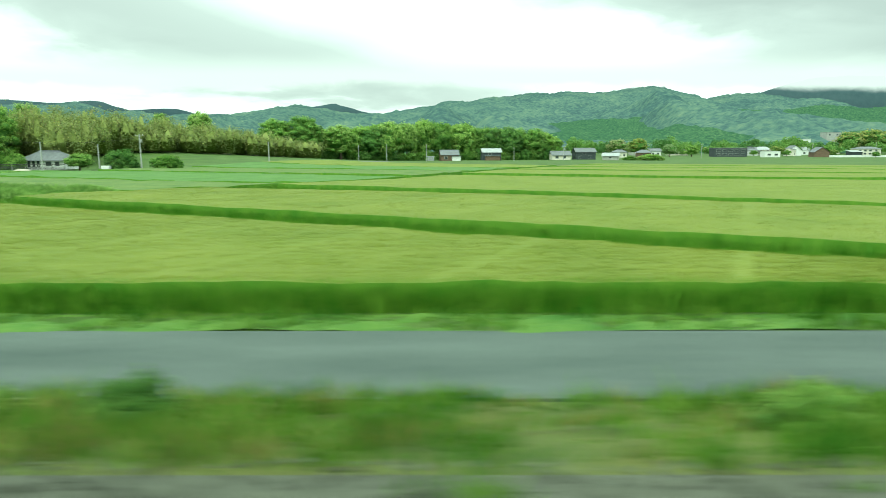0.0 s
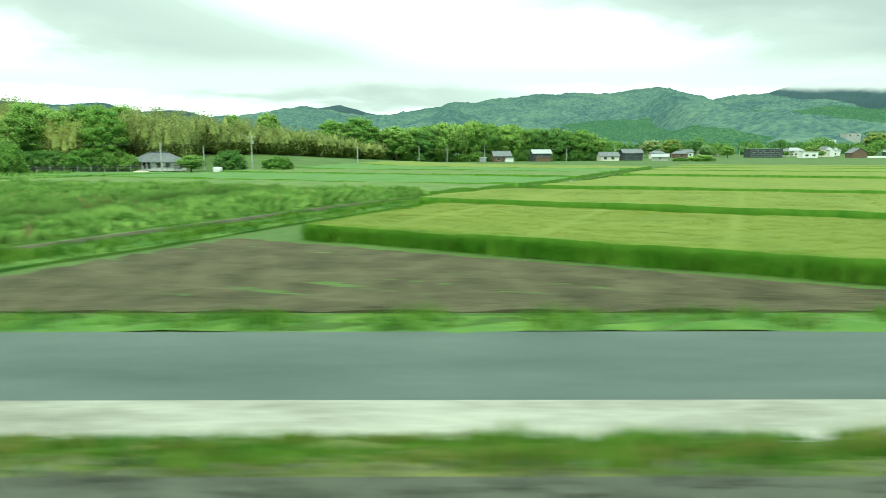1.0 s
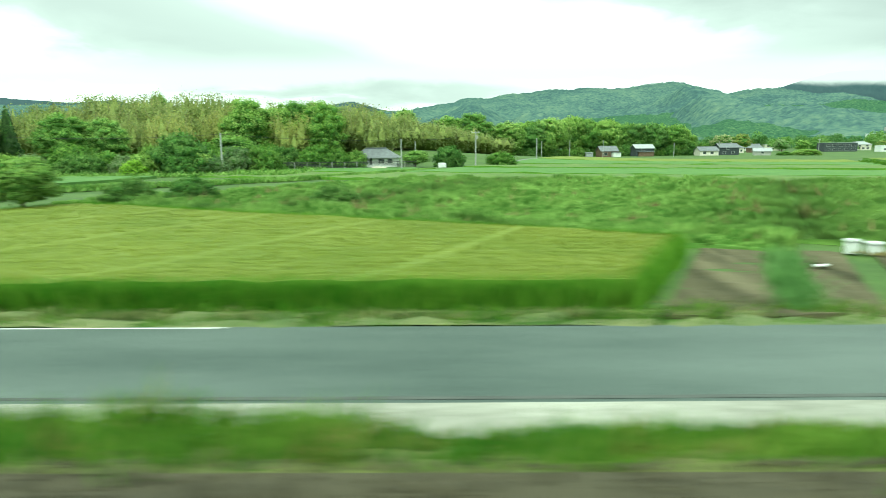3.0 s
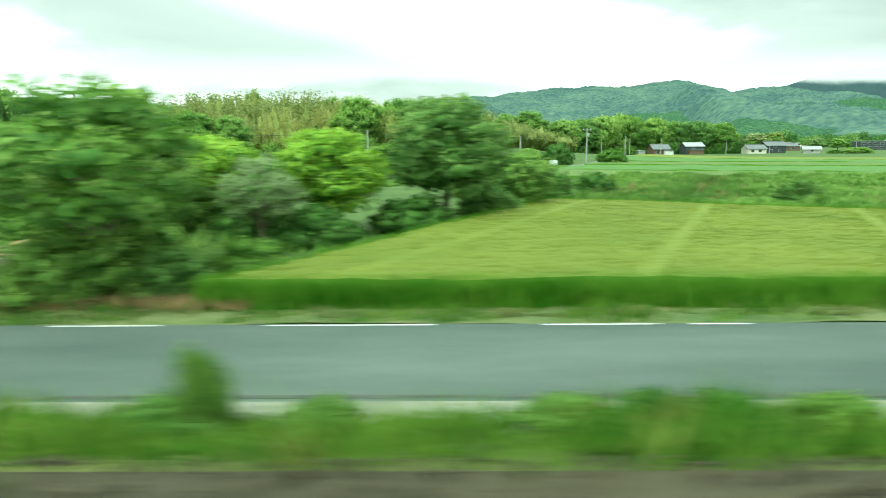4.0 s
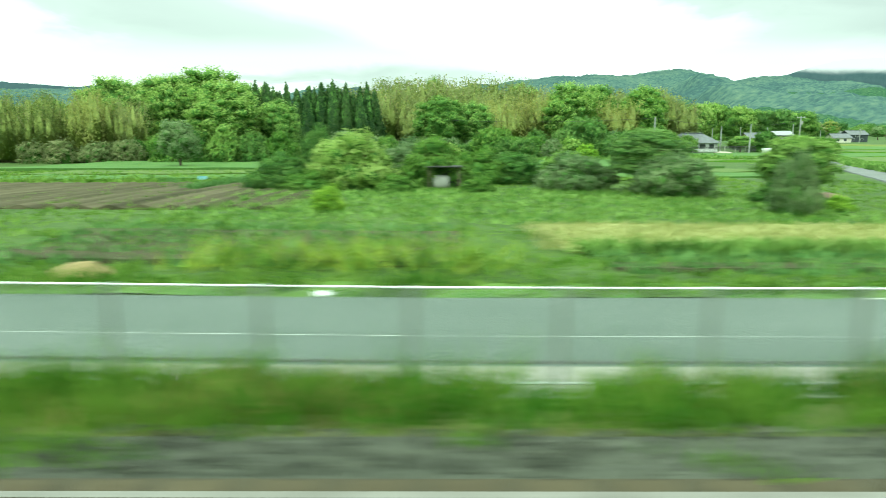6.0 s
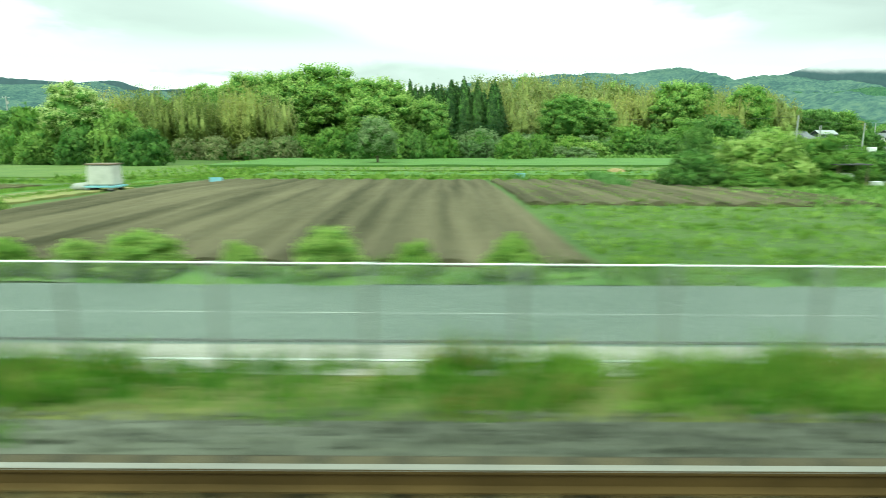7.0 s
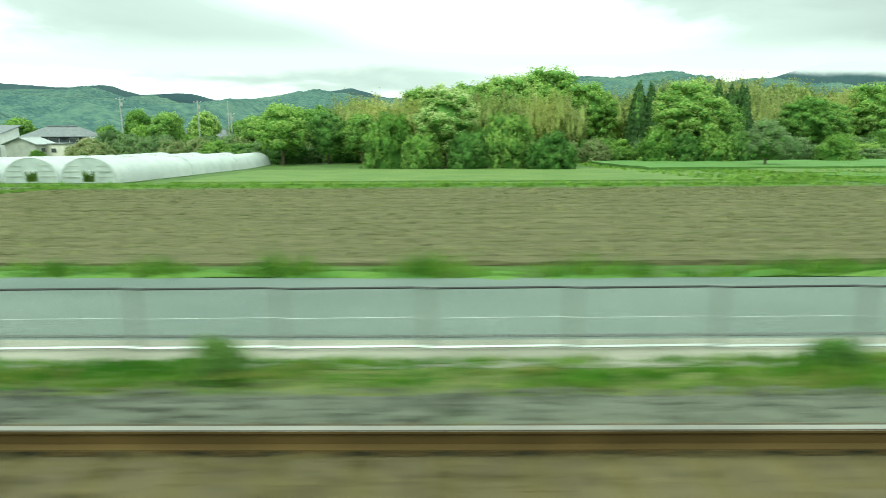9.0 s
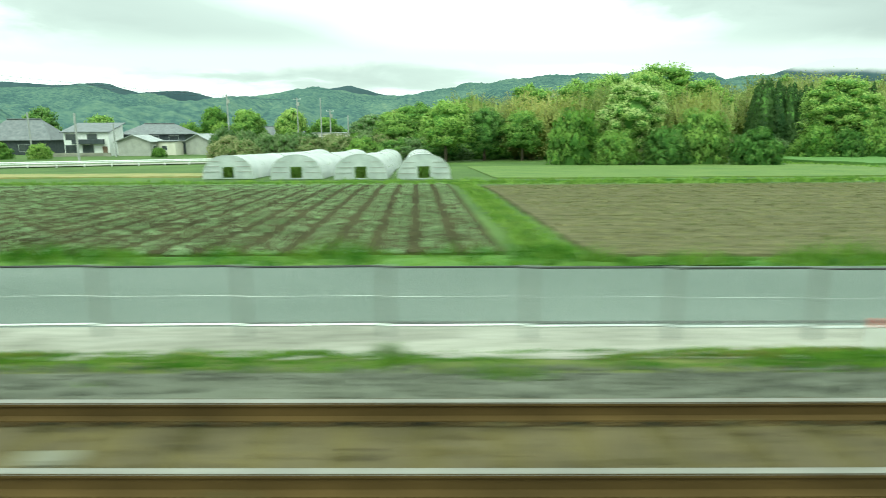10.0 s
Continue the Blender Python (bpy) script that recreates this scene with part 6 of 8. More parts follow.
def build_bank():
    rng = np.random.default_rng(8)
    n = 150000
    x = rng.uniform(-272, 24, n)
    a, b = line_at(x, BALLAST_EDGE), line_at(x, shift(APRON, 0.1))
    b = np.where(x > -19, line_at(x, shift(ROAD_NEAR, -0.05)), b)
    b = np.where((x < -76), b + 0.15, b)
    u = rng.beta(1.5, 1.4, n)
    y = a + (b - a) * u
    z = 1.2 - 1.12 * u + rise(x) * u
    clump = bumps(x, y * 2, 1.6, 41) * 0.5 + bumps(x, y, 0.5, 42) * 0.3 + bumps(x, y, 6.0, 43) * 0.4
    h = bank_height(x) * np.clip(0.8 + 0.75 * clump, 0.12, 2.3)
    keep = rng.uniform(0, 1, n) < np.clip(0.7 + 0.8 * clump, 0.06, 1)
    pts = np.stack([x, y, z], 1)[keep]
    ob = solid("bank_grass", blades(pts, h[keep], 0.055, M_BANK, "bank_grass", 9, lean=0.45), "lush green grass and weeds on the railway bank", "grass", kind="stuff")
    dry = keep & (bumps(x, y * 2, 2.6, 46) + 0.5 * bumps(x, y, 0.8, 47) > np.where(x > -70, 0.35, 0.75)) & (rng.uniform(0, 1, n) < 0.55)
    solid("dry_bank_grass", blades(np.stack([x, y, z], 1)[dry], h[dry] * 1.05, 0.06, M_DRYBANK, "dry_bank_grass", 13, lean=0.45), "withered brown grass mixed into the railway bank", "grass", kind="stuff")
    m = 34000
    x = rng.uniform(-272, 40, m)
    b = line_at(x, ROAD_FAR)
    y = b + rng.uniform(0.05, 1.3, m) * np.where((x < -196.5) & (x > -247), 0.62, 1.0)
    hh = 0.16 * np.clip(1 + 0.8 * bumps(x, y, 2.0, 44), 0.3, 2.2)
    hh = np.where(x < -150, hh * 1.45, hh)
    solid("verge_grass", blades(np.stack([x, y, rise(x)], 1)[(x < -136) | (x > -128.5)], hh[(x < -136) | (x > -128.5)], 0.05, M_BANK, "verge_grass", 10, lean=0.5), "short green verge grass", "grass", kind="stuff")


build_bank()
for mt, x, y, top, r in ((L_MID, -8.5, 6.0, 1.05, 0.8), (L_DARK, -11.2, 5.9, 0.8, 0.6), (L_DARK, -13.5, 6.2, 0.7, 0.6), (L_MID, -6, 6.0, 0.8, 0.8), (L_BRIGHT, -4.5, 5.8, 0.8, 0.7), (L_DARK, -3, 6.1, 0.9, 0.6), (L_MID, 3.5, 6.0, 0.85, 0.7),
                         (L_MID, -131.5, 6.1, 0.9, 0.6), (L_MID, -139, 6.3, 0.9, 0.5)):
    yy = 5.3
    top = EYE / SCALE - (EYE / SCALE - top) * yy / y
    base = 0.42 + 0.7 * float(rise(x))
    tree("shrub", mt, -25 * round(-x / 25, 1) + (x + 25 * round(-x / 25, 1)) * yy / y, yy, max(top, base + 0.25), r * yy / y, base=base, note="growing wild on the railway bank")
for mt, x, y, top, r in ((L_DARK, -8.8, 5.3, 1.5, 0.75), (L_DARK, -11.05, 5.3, 1.08, 0.35), (L_MID, -9.8, 5.3, 1.2, 0.45), (L_MID, -102.3, 5.3, 1.5, 0.3), (L_DARK, -102.6, 5.2, 0.95, 0.6), (L_DARK, -101.2, 5.3, 0.9, 0.5), (L_DARK, -98.15, 5.3, 1.05, 0.35), (L_MID, -98.9, 5.3, 0.9, 0.6), (L_DARK, -97.4, 5.3, 0.9, 0.6), (L_MID, -96.4, 5.3, 0.95, 0.5),
                         (L_GREY, -188.1, 5.4, 1.42, 0.42), (L_GREY, -188.9, 5.4, 1.3, 0.35), (L_MID, -186.7, 5.4, 1.3, 0.6), (L_MID, -185.7, 5.4, 1.28, 0.6), (L_MID, -184.7, 5.4, 1.3, 0.55), (L_DARK, -183.8, 5.4, 1.4, 0.4), (L_MID, -181.5, 5.4, 1.3, 0.6),
                         (L_DARK, -202.65, 5.3, 1.58, 0.36), (L_MID, -203.6, 5.3, 1.3, 0.55), (L_MID, -201.6, 5.3, 1.2, 0.4), (L_DARK, -200.0, 5.3, 1.42, 0.36), (L_MID, -200.7, 5.2, 1.25, 0.45), (L_GREY, -198.0, 5.4, 1.28, 0.3), (L_GREY, -197.1, 5.4, 1.28, 0.3),
                         (L_MID, -213.0, 5.4, 1.48, 0.5), (L_DARK, -210.9, 5.4, 1.4, 0.42), (L_MID, -209.2, 5.4, 1.4, 0.6), (L_DARK, -226.95, 5.5, 1.4, 0.3), (L_MID, -229.5, 5.5, 1.15, 0.5), (L_MID, -215, 5.4, 1.2, 0.5), (L_MID, -208.5, 5.4, 1.25, 0.5), (L_DARK, -221, 5.6, 1.3, 0.35), (L_DARK, -237.5, 6.0, 1.15, 0.28), (L_DARK, -236.35, 6.0, 1.23, 0.34), (L_GREY, -234.9, 6.0, 1.12, 0.3), (L_GREY, -250.3, 5.9, 1.12, 0.22)):
    base = float(np.interp(y, (4.3, 6.25), (1.15, 0.1 + rise(x)))) - 0.08
    tree("shrub", mt, x, y, max(top, base + 0.2), r, base=base, note="growing wild on the railway bank")


def ballast_weeds():
    """Patches of low weeds that have taken hold in the shoulder's stones."""
    rng = np.random.default_rng(19)
    n = 60000
    x = rng.uniform(-262, 20, n)
    a, b = line_at(x, GREY_IN), line_at(x, BALLAST_EDGE)
    u = rng.uniform(0.05, 1, n)
    y = a + (b - a) * u
    patch = bumps(x, y * 1.5, 1.3, 91) + 0.7 * bumps(x, y, 5.0, 92) + 0.9 * (u - 0.5) - np.interp(x, (-260, -205, -190, -172, -160, -140, -110, -60, 0), (1.6, 1.3, 1.25, 1.1, 0.45, 0.9, 0.9, 1.2, 0.9))
    k = patch > rng.uniform(0, 0.6, n)
    pts = np.stack([x, y, BED - 0.3 * u], 1)[k]
    solid("ballast_weeds", blades(pts, 0.13 * np.clip(0.6 + patch[k], 0.4, 1.6), 0.05, M_BANK, "ballast_weeds", 12, lean=0.5), "patches of low green weeds in the ballast", "weeds", kind="stuff")


ballast_weeds()

# ---- buildings ----


def gable(w, d, h0, h1, over):
    """Roof body of a gabled house, ridge along x."""
    t = 0.12
    pts = []
    for x in (-w / 2 - over, w / 2 + over):
        for y, z in ((-d / 2 - over, h0 - over * (h1 - h0) / (d / 2)), (0, h1), (d / 2 + over, h0 - over * (h1 - h0) / (d / 2))):
            pts += [(x, y, z), (x, y, z + t)]
    f = [(0, 2, 8, 6), (2, 4, 10, 8), (1, 7, 9, 3), (3, 9, 11, 5), (0, 6, 7, 1), (4, 5, 11, 10), (0, 1, 3, 2), (2, 3, 5, 4), (6, 8, 9, 7), (8, 10, 11, 9)]
    return pts, f


def hip(w, d, h0, h1, over, ridge=0.5):
    a, b = w / 2 + over, d / 2 + over
    r = w / 2 * ridge
    pts = [(-a, -b, h0 - 0.12), (a, -b, h0 - 0.12), (a, b, h0 - 0.12), (-a, b, h0 - 0.12), (-a, -b, h0), (a, -b, h0), (a, b, h0), (-a, b, h0), (-r, 0, h1), (r, 0, h1)]
    f = [(3, 2, 1, 0), (0, 1, 5, 4), (1, 2, 6, 5), (2, 3, 7, 6), (3, 0, 4, 7), (4, 5, 9, 8), (5, 6, 9), (6, 7, 8, 9), (7, 4, 8)]
    return pts, f


def shed_roof(w, d, h0, h1, over):
    a, b = w / 2 + over, d / 2 + over
    pts = [(-a, -b, h0), (a, -b, h0), (a, b, h1), (-a, b, h1), (-a, -b, h0 + 0.16), (a, -b, h0 + 0.16), (a, b, h1 + 0.16), (-a, b, h1 + 0.16)]
    f = [(3, 2, 1, 0), (0, 1, 5, 4), (1, 2, 6, 5), (2, 3, 7, 6), (3, 0, 4, 7), (4, 5, 6, 7)]
    return pts, f


def house(x, y, w, d, h_wall, h_roof, turn, wall_mat, roof_mat, label, style="gable", windows=(), z=None, door=None, lean=None, balcony=None, name="house"):
    """A house: walls with gable ends, a roof with eaves, framed windows on the front."""
    g = float(ground_z(np.array(x), np.array(y))) if z is None else z
    e = thing(name, pose(x, y, g, 0, 0, turn), label, "house" if name == "house" else name.replace("_", " "))
    bm = bm_box(bmesh.new(), -w / 2, -d / 2, -0.4, w / 2, d / 2, h_wall)
    if style == "gable":
        for sx in (-w / 2, w / 2):
            vs = [bm.verts.new(p) for p in ((sx, -d / 2, h_wall), (sx, d / 2, h_wall), (sx, 0, h_roof - 0.02))]
            bm.faces.new(vs)
    if style == "shed":
        for sx in (-w / 2, w / 2):
            bm.faces.new([bm.verts.new(p) for p in ((sx, -d / 2, h_wall), (sx, d / 2, h_wall), (sx, d / 2, h_roof - 0.02))])
        bm.faces.new([bm.verts.new(p) for p in ((-w / 2, d / 2, h_wall), (w / 2, d / 2, h_wall), (w / 2, d / 2, h_roof - 0.02), (-w / 2, d / 2, h_roof - 0.02))])
    part("wall", bm_mesh("wall", bm, wall_mat), e)
    pts, f = {"gable": lambda: gable(w, d, h_wall, h_roof, 0.5), "hip": lambda: hip(w, d, h_wall, h_roof, 0.6), "shed": lambda: shed_roof(w, d, h_wall, h_roof, 0.5), "flat": lambda: shed_roof(w, d, h_wall, h_wall + 0.12, 0.25)}[style]()
    roof = part("roof", mesh("roof", pts, f, roof_mat), e)
    if style in ("gable", "hip"):
        rl = w / 2 * (0.5 if style == "hip" else 1.0) + (0.4 if style == "gable" else 0)
        part("ridge_cap", box_mesh("ridge_cap", (-rl, -0.16, h_roof - 0.02, rl, 0.16, h_roof + 0.2), roof_mat, 0.04), roof)
    for wx, wz, ww, wh in windows:
        fr = part("window", box_mesh("window", (wx - ww / 2 - 0.08, -d / 2 - 0.06, wz - 0.08, wx + ww / 2 + 0.08, -d / 2 + 0.02, wz + wh + 0.08), M_STEEL, 0.01), e)
        part("pane", box_mesh("pane", (wx - ww / 2, -d / 2 - 0.075, wz, wx + ww / 2, -d / 2 - 0.061, wz + wh), M_GLASS), fr)
    if door:
        dx, dw = door
        part("door", box_mesh("door", (dx - dw / 2, -d / 2 - 0.07, 0, dx + dw / 2, -d / 2 - 0.005, 2.0), M_BROWNWALL, 0.01), e)
    if lean:
        l0, l1, lh, ld, lm = lean
        bm = bm_box(bmesh.new(), l0, -d / 2 - ld, -0.3, l1, -d / 2, lh)
        wing = part("side_room", bm_mesh("side_room", bm, lm), e)
        bm = bm_box(bmesh.new(), l0 - 0.3, -d / 2 - ld - 0.4, lh, l1 + 0.3, -d / 2, lh + 0.16, 0.02)
        part("low_roof", bm_mesh("low_roof", bm, roof_mat), wing)
    if balcony:
        b0, b1, bz = balcony
        part("balcony", box_mesh("balcony", (b0, -d / 2 - 0.9, bz, b1, -d / 2 - 0.002, bz + 1.0), M_DARKWALL, 0.02), e)
    return e


# farmhouse at the wooded rise
house(-91.9, 143.6, 10.0, 6.0, 1.7, 3.8, -2, M_WHITE, M_TILE, "low white farmhouse with a grey hipped tile roof", "hip", [(-4.1, 0.2, 0.6, 1.5), (-3.0, 0.2, 0.6, 1.5), (-1.9, 0.2, 0.6, 1.5), (-0.8, 0.2, 0.6, 1.5), (1.6, 0.5, 1.3, 0.9), (3.6, 0.5, 1.0, 0.9)], z=-1.0)
# village across the fields
house(2.4, 303, 8.5, 7, 3.0, 5.2, 8, M_BROWNWALL, M_TILE, "brown boarded house with a dark tile roof", "gable", [(-2, 0.8, 1.5, 1.2), (1.5, 0.8, 1.5, 1.2), (3, 0.5, 0.8, 1.6)], lean=(1.0, 5.0, 2.2, 2, M_WHITE))
house(-6.5, 302, 3.2, 3, 2.0, 2.6, 0, M_TILE_LIGHT, M_TILE_LIGHT, "small pale grey metal shed", "flat", name="shed")
house(24, 317, 9.5, 7, 4.2, 6.0, 5, M_DARKWALL, M_TILE_LIGHT, "two-storey house with a pale metal roof", "gable", [(-2.5, 0.8, 1.6, 1.2), (1.5, 0.8, 1.6, 1.2), (-1, 2.8, 1.6, 1.0)], lean=(-3.5, 4, 2.2, 1.8, M_BROWNWALL))
house(62, 330, 10, 7, 2.6, 4.6, 4, M_CREAM, M_TILE, "cream bungalow with a grey roof", "gable", [(-2.5, 0.8, 1.6, 1.2), (1.5, 0.8, 1.6, 1.2)])
house(77, 340, 11, 7, 4.2, 6.2, 6, M_DARKWALL, M_TILE, "dark two-storey house with a grey tile roof", "gable", [(-3, 0.8, 1.6, 1.2), (2, 0.8, 1.6, 1.2), (-1, 3.0, 1.6, 0.9)])
house(86.5, 320, 8, 6, 2.2, 3.6, -20, M_GREYWALL, M_TILE_LIGHT, "small grey barn with a pale roof", "gable", [(0, 1.0, 1.2, 0.8)], name="barn")
house(119, 420, 8, 7, 3.6, 5.4, 10, M_CREAM, M_TILE, "cream house with a dark hipped roof", "hip", [(-2, 1.0, 2.0, 1.2), (2, 1.0, 1.2, 1.2)])
house(142, 440, 9, 7, 3.2, 5.2, 0, M_BROWNWALL, M_TILE, "old brown house with a tile roof", "hip", [(0, 1.0, 3.0, 1.2)])
house(196, 520, 16, 8, 5.0, 5.0, 0, M_CREAM, M_TILE_LIGHT, "long pale pink two-storey building", "flat", [(-5.5, 1, 2, 1.2), (-1.5, 1, 2, 1.2), (2.5, 1, 2, 1.2), (-5.5, 3.2, 2, 1.2), (-1.5, 3.2, 2, 1.2), (2.5, 3.2, 2, 1.2)])
house(170, 500, 9, 7, 3.8, 5.8, 0, M_WHITE, M_TILE, "white house with a grey roof", "gable", [(-2, 1, 1.5, 1.2), (2, 1, 1.5, 1.2)])
house(209, 455, 24, 9, 6.2, 6.2, 0, M_DARKWALL, M_TILE_LIGHT, "dark two-storey flat-roofed building", "flat", [(-9, 0.8, 3, 1.6), (-4.5, 0.8, 3, 1.6), (0, 0.8, 3, 1.6), (4.5, 0.8, 3, 1.6), (9, 0.8, 3, 1.6), (-9, 3.8, 3, 1.5), (-4.5, 3.8, 3, 1.5), (0, 3.8, 3, 1.5), (4.5, 3.8, 3, 1.5), (9, 3.8, 3, 1.5)])
house(262, 510, 13, 9, 4.6, 7.0, 0, M_CREAM, M_TILE_LIGHT, "cream house with a low hipped roof", "hip", [(-3.5, 1, 1.8, 1.2), (0, 1, 1.8, 1.2), (3.5, 1, 1.8, 1.2), (-3, 3.0, 1.8, 1.0), (3, 3.0, 1.8, 1.0)])
house(227, 430, 10.5, 7, 4.0, 4.0, 0, M_WHITE, M_WHITE, "small white flat-roofed house", "flat", [(-2.4, 1.2, 2.2, 1.2), (2.4, 1.2, 2.2, 1.2)])
house(276, 490, 12, 9, 4.6, 8.0, 80, M_WHITE, M_TILE, "white gabled house with a grey roof", "gable", [(-2, 1, 1.4, 1.2), (2, 1, 1.4, 1.2)])
house(262, 432, 14, 9, 3.6, 6.8, 75, M_BROWNWALL, M_TILE, "brown gabled hall with a dark roof", "gable", [(0, 1.0, 5, 1.2)])
house(292, 440, 8, 6, 3.4, 4.4, 0, M_DARKWALL, M_TILE_LIGHT, "dark barn with a pale roof", "shed", name="barn")
house(334, 490, 19, 8, 5.4, 7.0, 0, M_CREAM, M_TILE, "cream two-storey house with many windows", "hip", [(-7, 1, 2, 1.3), (-3, 1, 2, 1.3), (1, 1, 2, 1.3), (5.5, 1, 2, 1.3), (-7, 3.4, 2, 1.2), (-3, 3.4, 2, 1.2), (1, 3.4, 2, 1.2), (5.5, 3.4, 2, 1.2)])
house(372, 650, 19, 10, 10.0, 10.0, 0, M_WHITE, M_WHITE, "white flat-roofed block on the slope", "flat", [(-6, 5.6, 2, 1.6), (0, 5.6, 2, 1.6), (6, 5.6, 2, 1.6), (-6, 2.2, 2, 1.6), (3, 2.2, 3, 1.6)], z=2.5)
house(510, 820, 18, 14, 14, 14, 0, M_GREYWALL, M_GREYWALL, "tall pale grey concrete block above the village", "flat", [(-5, 10, 2, 2), (5, 10, 2, 2)], z=9.5)
house(312, 415, 8, 7, 3.6, 5.2, 0, M_GREYWALL, M_TILE, "grey house with a tile roof", "gable", [(-2, 1, 1.6, 1.2), (2, 1, 1.6, 1.2)])
for k in range(26):
    x, y = wood.uniform(90, 640), wood.uniform(480, 760)
    st = wood.choice(("gable", "hip", "gable"))
    house(x, y, wood.uniform(8, 13), wood.uniform(6, 9), wood.uniform(2.8, 5.0), wood.uniform(5.4, 7.2), wood.uniform(-30, 60), wood.choice((M_WHITE, M_CREAM, M_GREYWALL, M_BROWNWALL)), wood.choice((M_TILE, M_TILE, M_TILE_LIGHT)),
          "distant village house among trees", st, [(-2.2, 1, 1.6, 1.2), (2.2, 1, 1.6, 1.2)])
# trees of the village and the foot of the hills
for k in range(150):
    x = wood.uniform(60, 760) if k % 4 else wood.uniform(-520, -250)
    y = wood.uniform(345, 860) if k % 4 else wood.uniform(230, 620)
    r = wood.uniform(3, 7)
    if abs(x - 209) < 20 and y < 460 or (y < 440 and 215 < x < 275):
        y += 90
    g = float(ground_z(np.array(x), np.array(y)))
    tree("far", wood.choice((L_MID, L_BRIGHT, L_DARK, L_MID, L_GREY, L_BAMBOO)), x, y, g + r * wood.uniform(1.1, 1.7), r, group="trees about the village")


def tree_belt(n, x0, x1, mat, seed, label):
    """A distant belt of wood: many small heaped crowns of leaf sprays, past counting."""
    rng = np.random.default_rng(seed)
    sprays = []
    for k in range(n):
        x = x0 + (x1 - x0) * k / n + rng.uniform(-5, 5)
        y = 470 + 0.25 * abs(x) + rng.uniform(-20, 90)
        r = rng.uniform(5, 9)
        h = r * rng.uniform(1.3, 2.0)
        g = float(ground_z(np.array(x), np.array(y)))
        for c in range(9):
            d = fibonacci(64, rng)
            d = d[d[:, 2] > -0.5] + rng.normal(0, 0.12, (int((d[:, 2] > -0.5).sum()), 3))
            a, q = rng.uniform(0, 6.28), r * 0.62 * math.sqrt(rng.uniform(0, 1))
            p = np.array((x + math.cos(a) * q, y + math.sin(a) * q, g + h * rng.uniform(0.3, 0.78)))
            sprays.append(leaf_shapes(p + d * r * 0.42, d, r * 0.1, rng, 0.5))
    solid("far_woods", quads("far_woods", np.concatenate(sprays), mat), label, "woods", kind="stuff")


tree_belt(70, 60, 700, L_MID, 71, "dense belt of green trees behind the village")
tree_belt(45, 70, 700, L_DARK, 72, "darker trees mixed into the belt behind the village")
tree("shrub", L_BRIGHT, 104, 310, 0.6, 7.5, note="broad and bright beside the barns")
tree("shrub", L_MID, 94, 312, -0.4, 4)
for x, y, top, r, mt in ((132, 470, 11.5, 10, L_REED), (150, 480, 12, 9, L_BAMBOO_RED), (392, 600, 21, 15, L_BAMBOO), (418, 605, 24, 18, L_BAMBOO), (448, 610, 25, 18, L_BAMBOO), (478, 620, 22, 16, L_BAMBOO)):
    tree("far", mt, x, y, top, r, group="trees about the village")
# village beyond the greenhouses
solid("garden_wall", box_mesh("garden_wall", (-327, 129.8, -2.2, -313, 130.1, -0.75), M_CONCRETE, 0.02), "low pale concrete wall before the houses", "wall")
house(-343, 152, 15, 11, 3.4, 8.2, 6, M_DARKWALL, M_TILE, "large old farmhouse with a steep grey tile roof", "hip", [(-4, 0.8, 2.5, 1.5), (2, 0.8, 2.5, 1.5)])
house(-320, 138, 9.0, 8, 4.9, 6.9, 4, M_WHITE, M_TILE, "modern white two-storey house with a sloping roof", "shed", [(-3, 3.4, 2.2, 1.2), (1.2, 3.4, 2.0, 1.2), (-3.2, 0.6, 2.2, 1.7), (0.2, 0.6, 2.2, 1.7)], balcony=(-2.6, 3.6, 2.5), door=(3.6, 1.0))
house(-311.5, 152, 14, 9, 4.6, 7.0, 3, M_DARKWALL, M_TILE, "dark two-storey house with layered tile roofs", "hip", [(-4.5, 3.0, 2.2, 1.2), (0, 3.0, 2.2, 1.2), (4.5, 3.0, 2.0, 1.2)], lean=(-5.5, 6.5, 2.5, 2.6, M_CREAM))
house(-308.5, 134, 5.5, 7, 3.0, 4.3, 84, M_GREYWALL, M_TILE_LIGHT, "grey rendered storehouse with a pale gable", "gable", [(-1, 1.2, 1.2, 0.9)], name="storehouse")
house(-303.5, 136, 4.5, 4.5, 2.9, 3.2, 0, M_CREAM, M_TILE, "cream storehouse beside the grey one", "flat", [(0, 1.2, 1.0, 0.8)], name="storehouse")
house(-297, 141, 7, 6, 2.9, 4.4, 78, M_GREYWALL, M_TILE_LIGHT, "grey barn with a shallow pale roof", "gable", [(-1, 1.0, 1.3, 0.9)], name="barn")
house(-292.5, 141, 4.5, 5, 2.7, 3.2, 0, M_CREAM, M_TILE_LIGHT, "cream annexe with a pale roof", "flat", [(0, 1.0, 1.2, 0.9)], name="barn")
house(-271, 172, 14.5, 7, 4.4, 4.6, 0, M_CREAM, M_TILE_LIGHT, "long cream prefabricated building with a flat roof", "flat", [(-5.6, 2.4, 1.3, 1.0), (-3, 2.4, 1.3, 1.0), (2.2, 2.4, 1.3, 1.0), (4.8, 2.4, 1.3, 1.0)], door=(0, 1.6))
house(-290.5, 192, 12, 8, 3.6, 6.6, 5, M_GREYWALL, M_TILE, "grey house with a dark tile roof", "gable", [(-3, 1, 1.6, 1.2), (3, 1, 1.6, 1.2)])
house(-283, 168, 10, 6, 1.8, 3.4, 0, M_WHITE, M_TILE, "low white shed with a dark tile roof", "gable", [(0, 0.6, 1.2, 0.8)], name="shed")
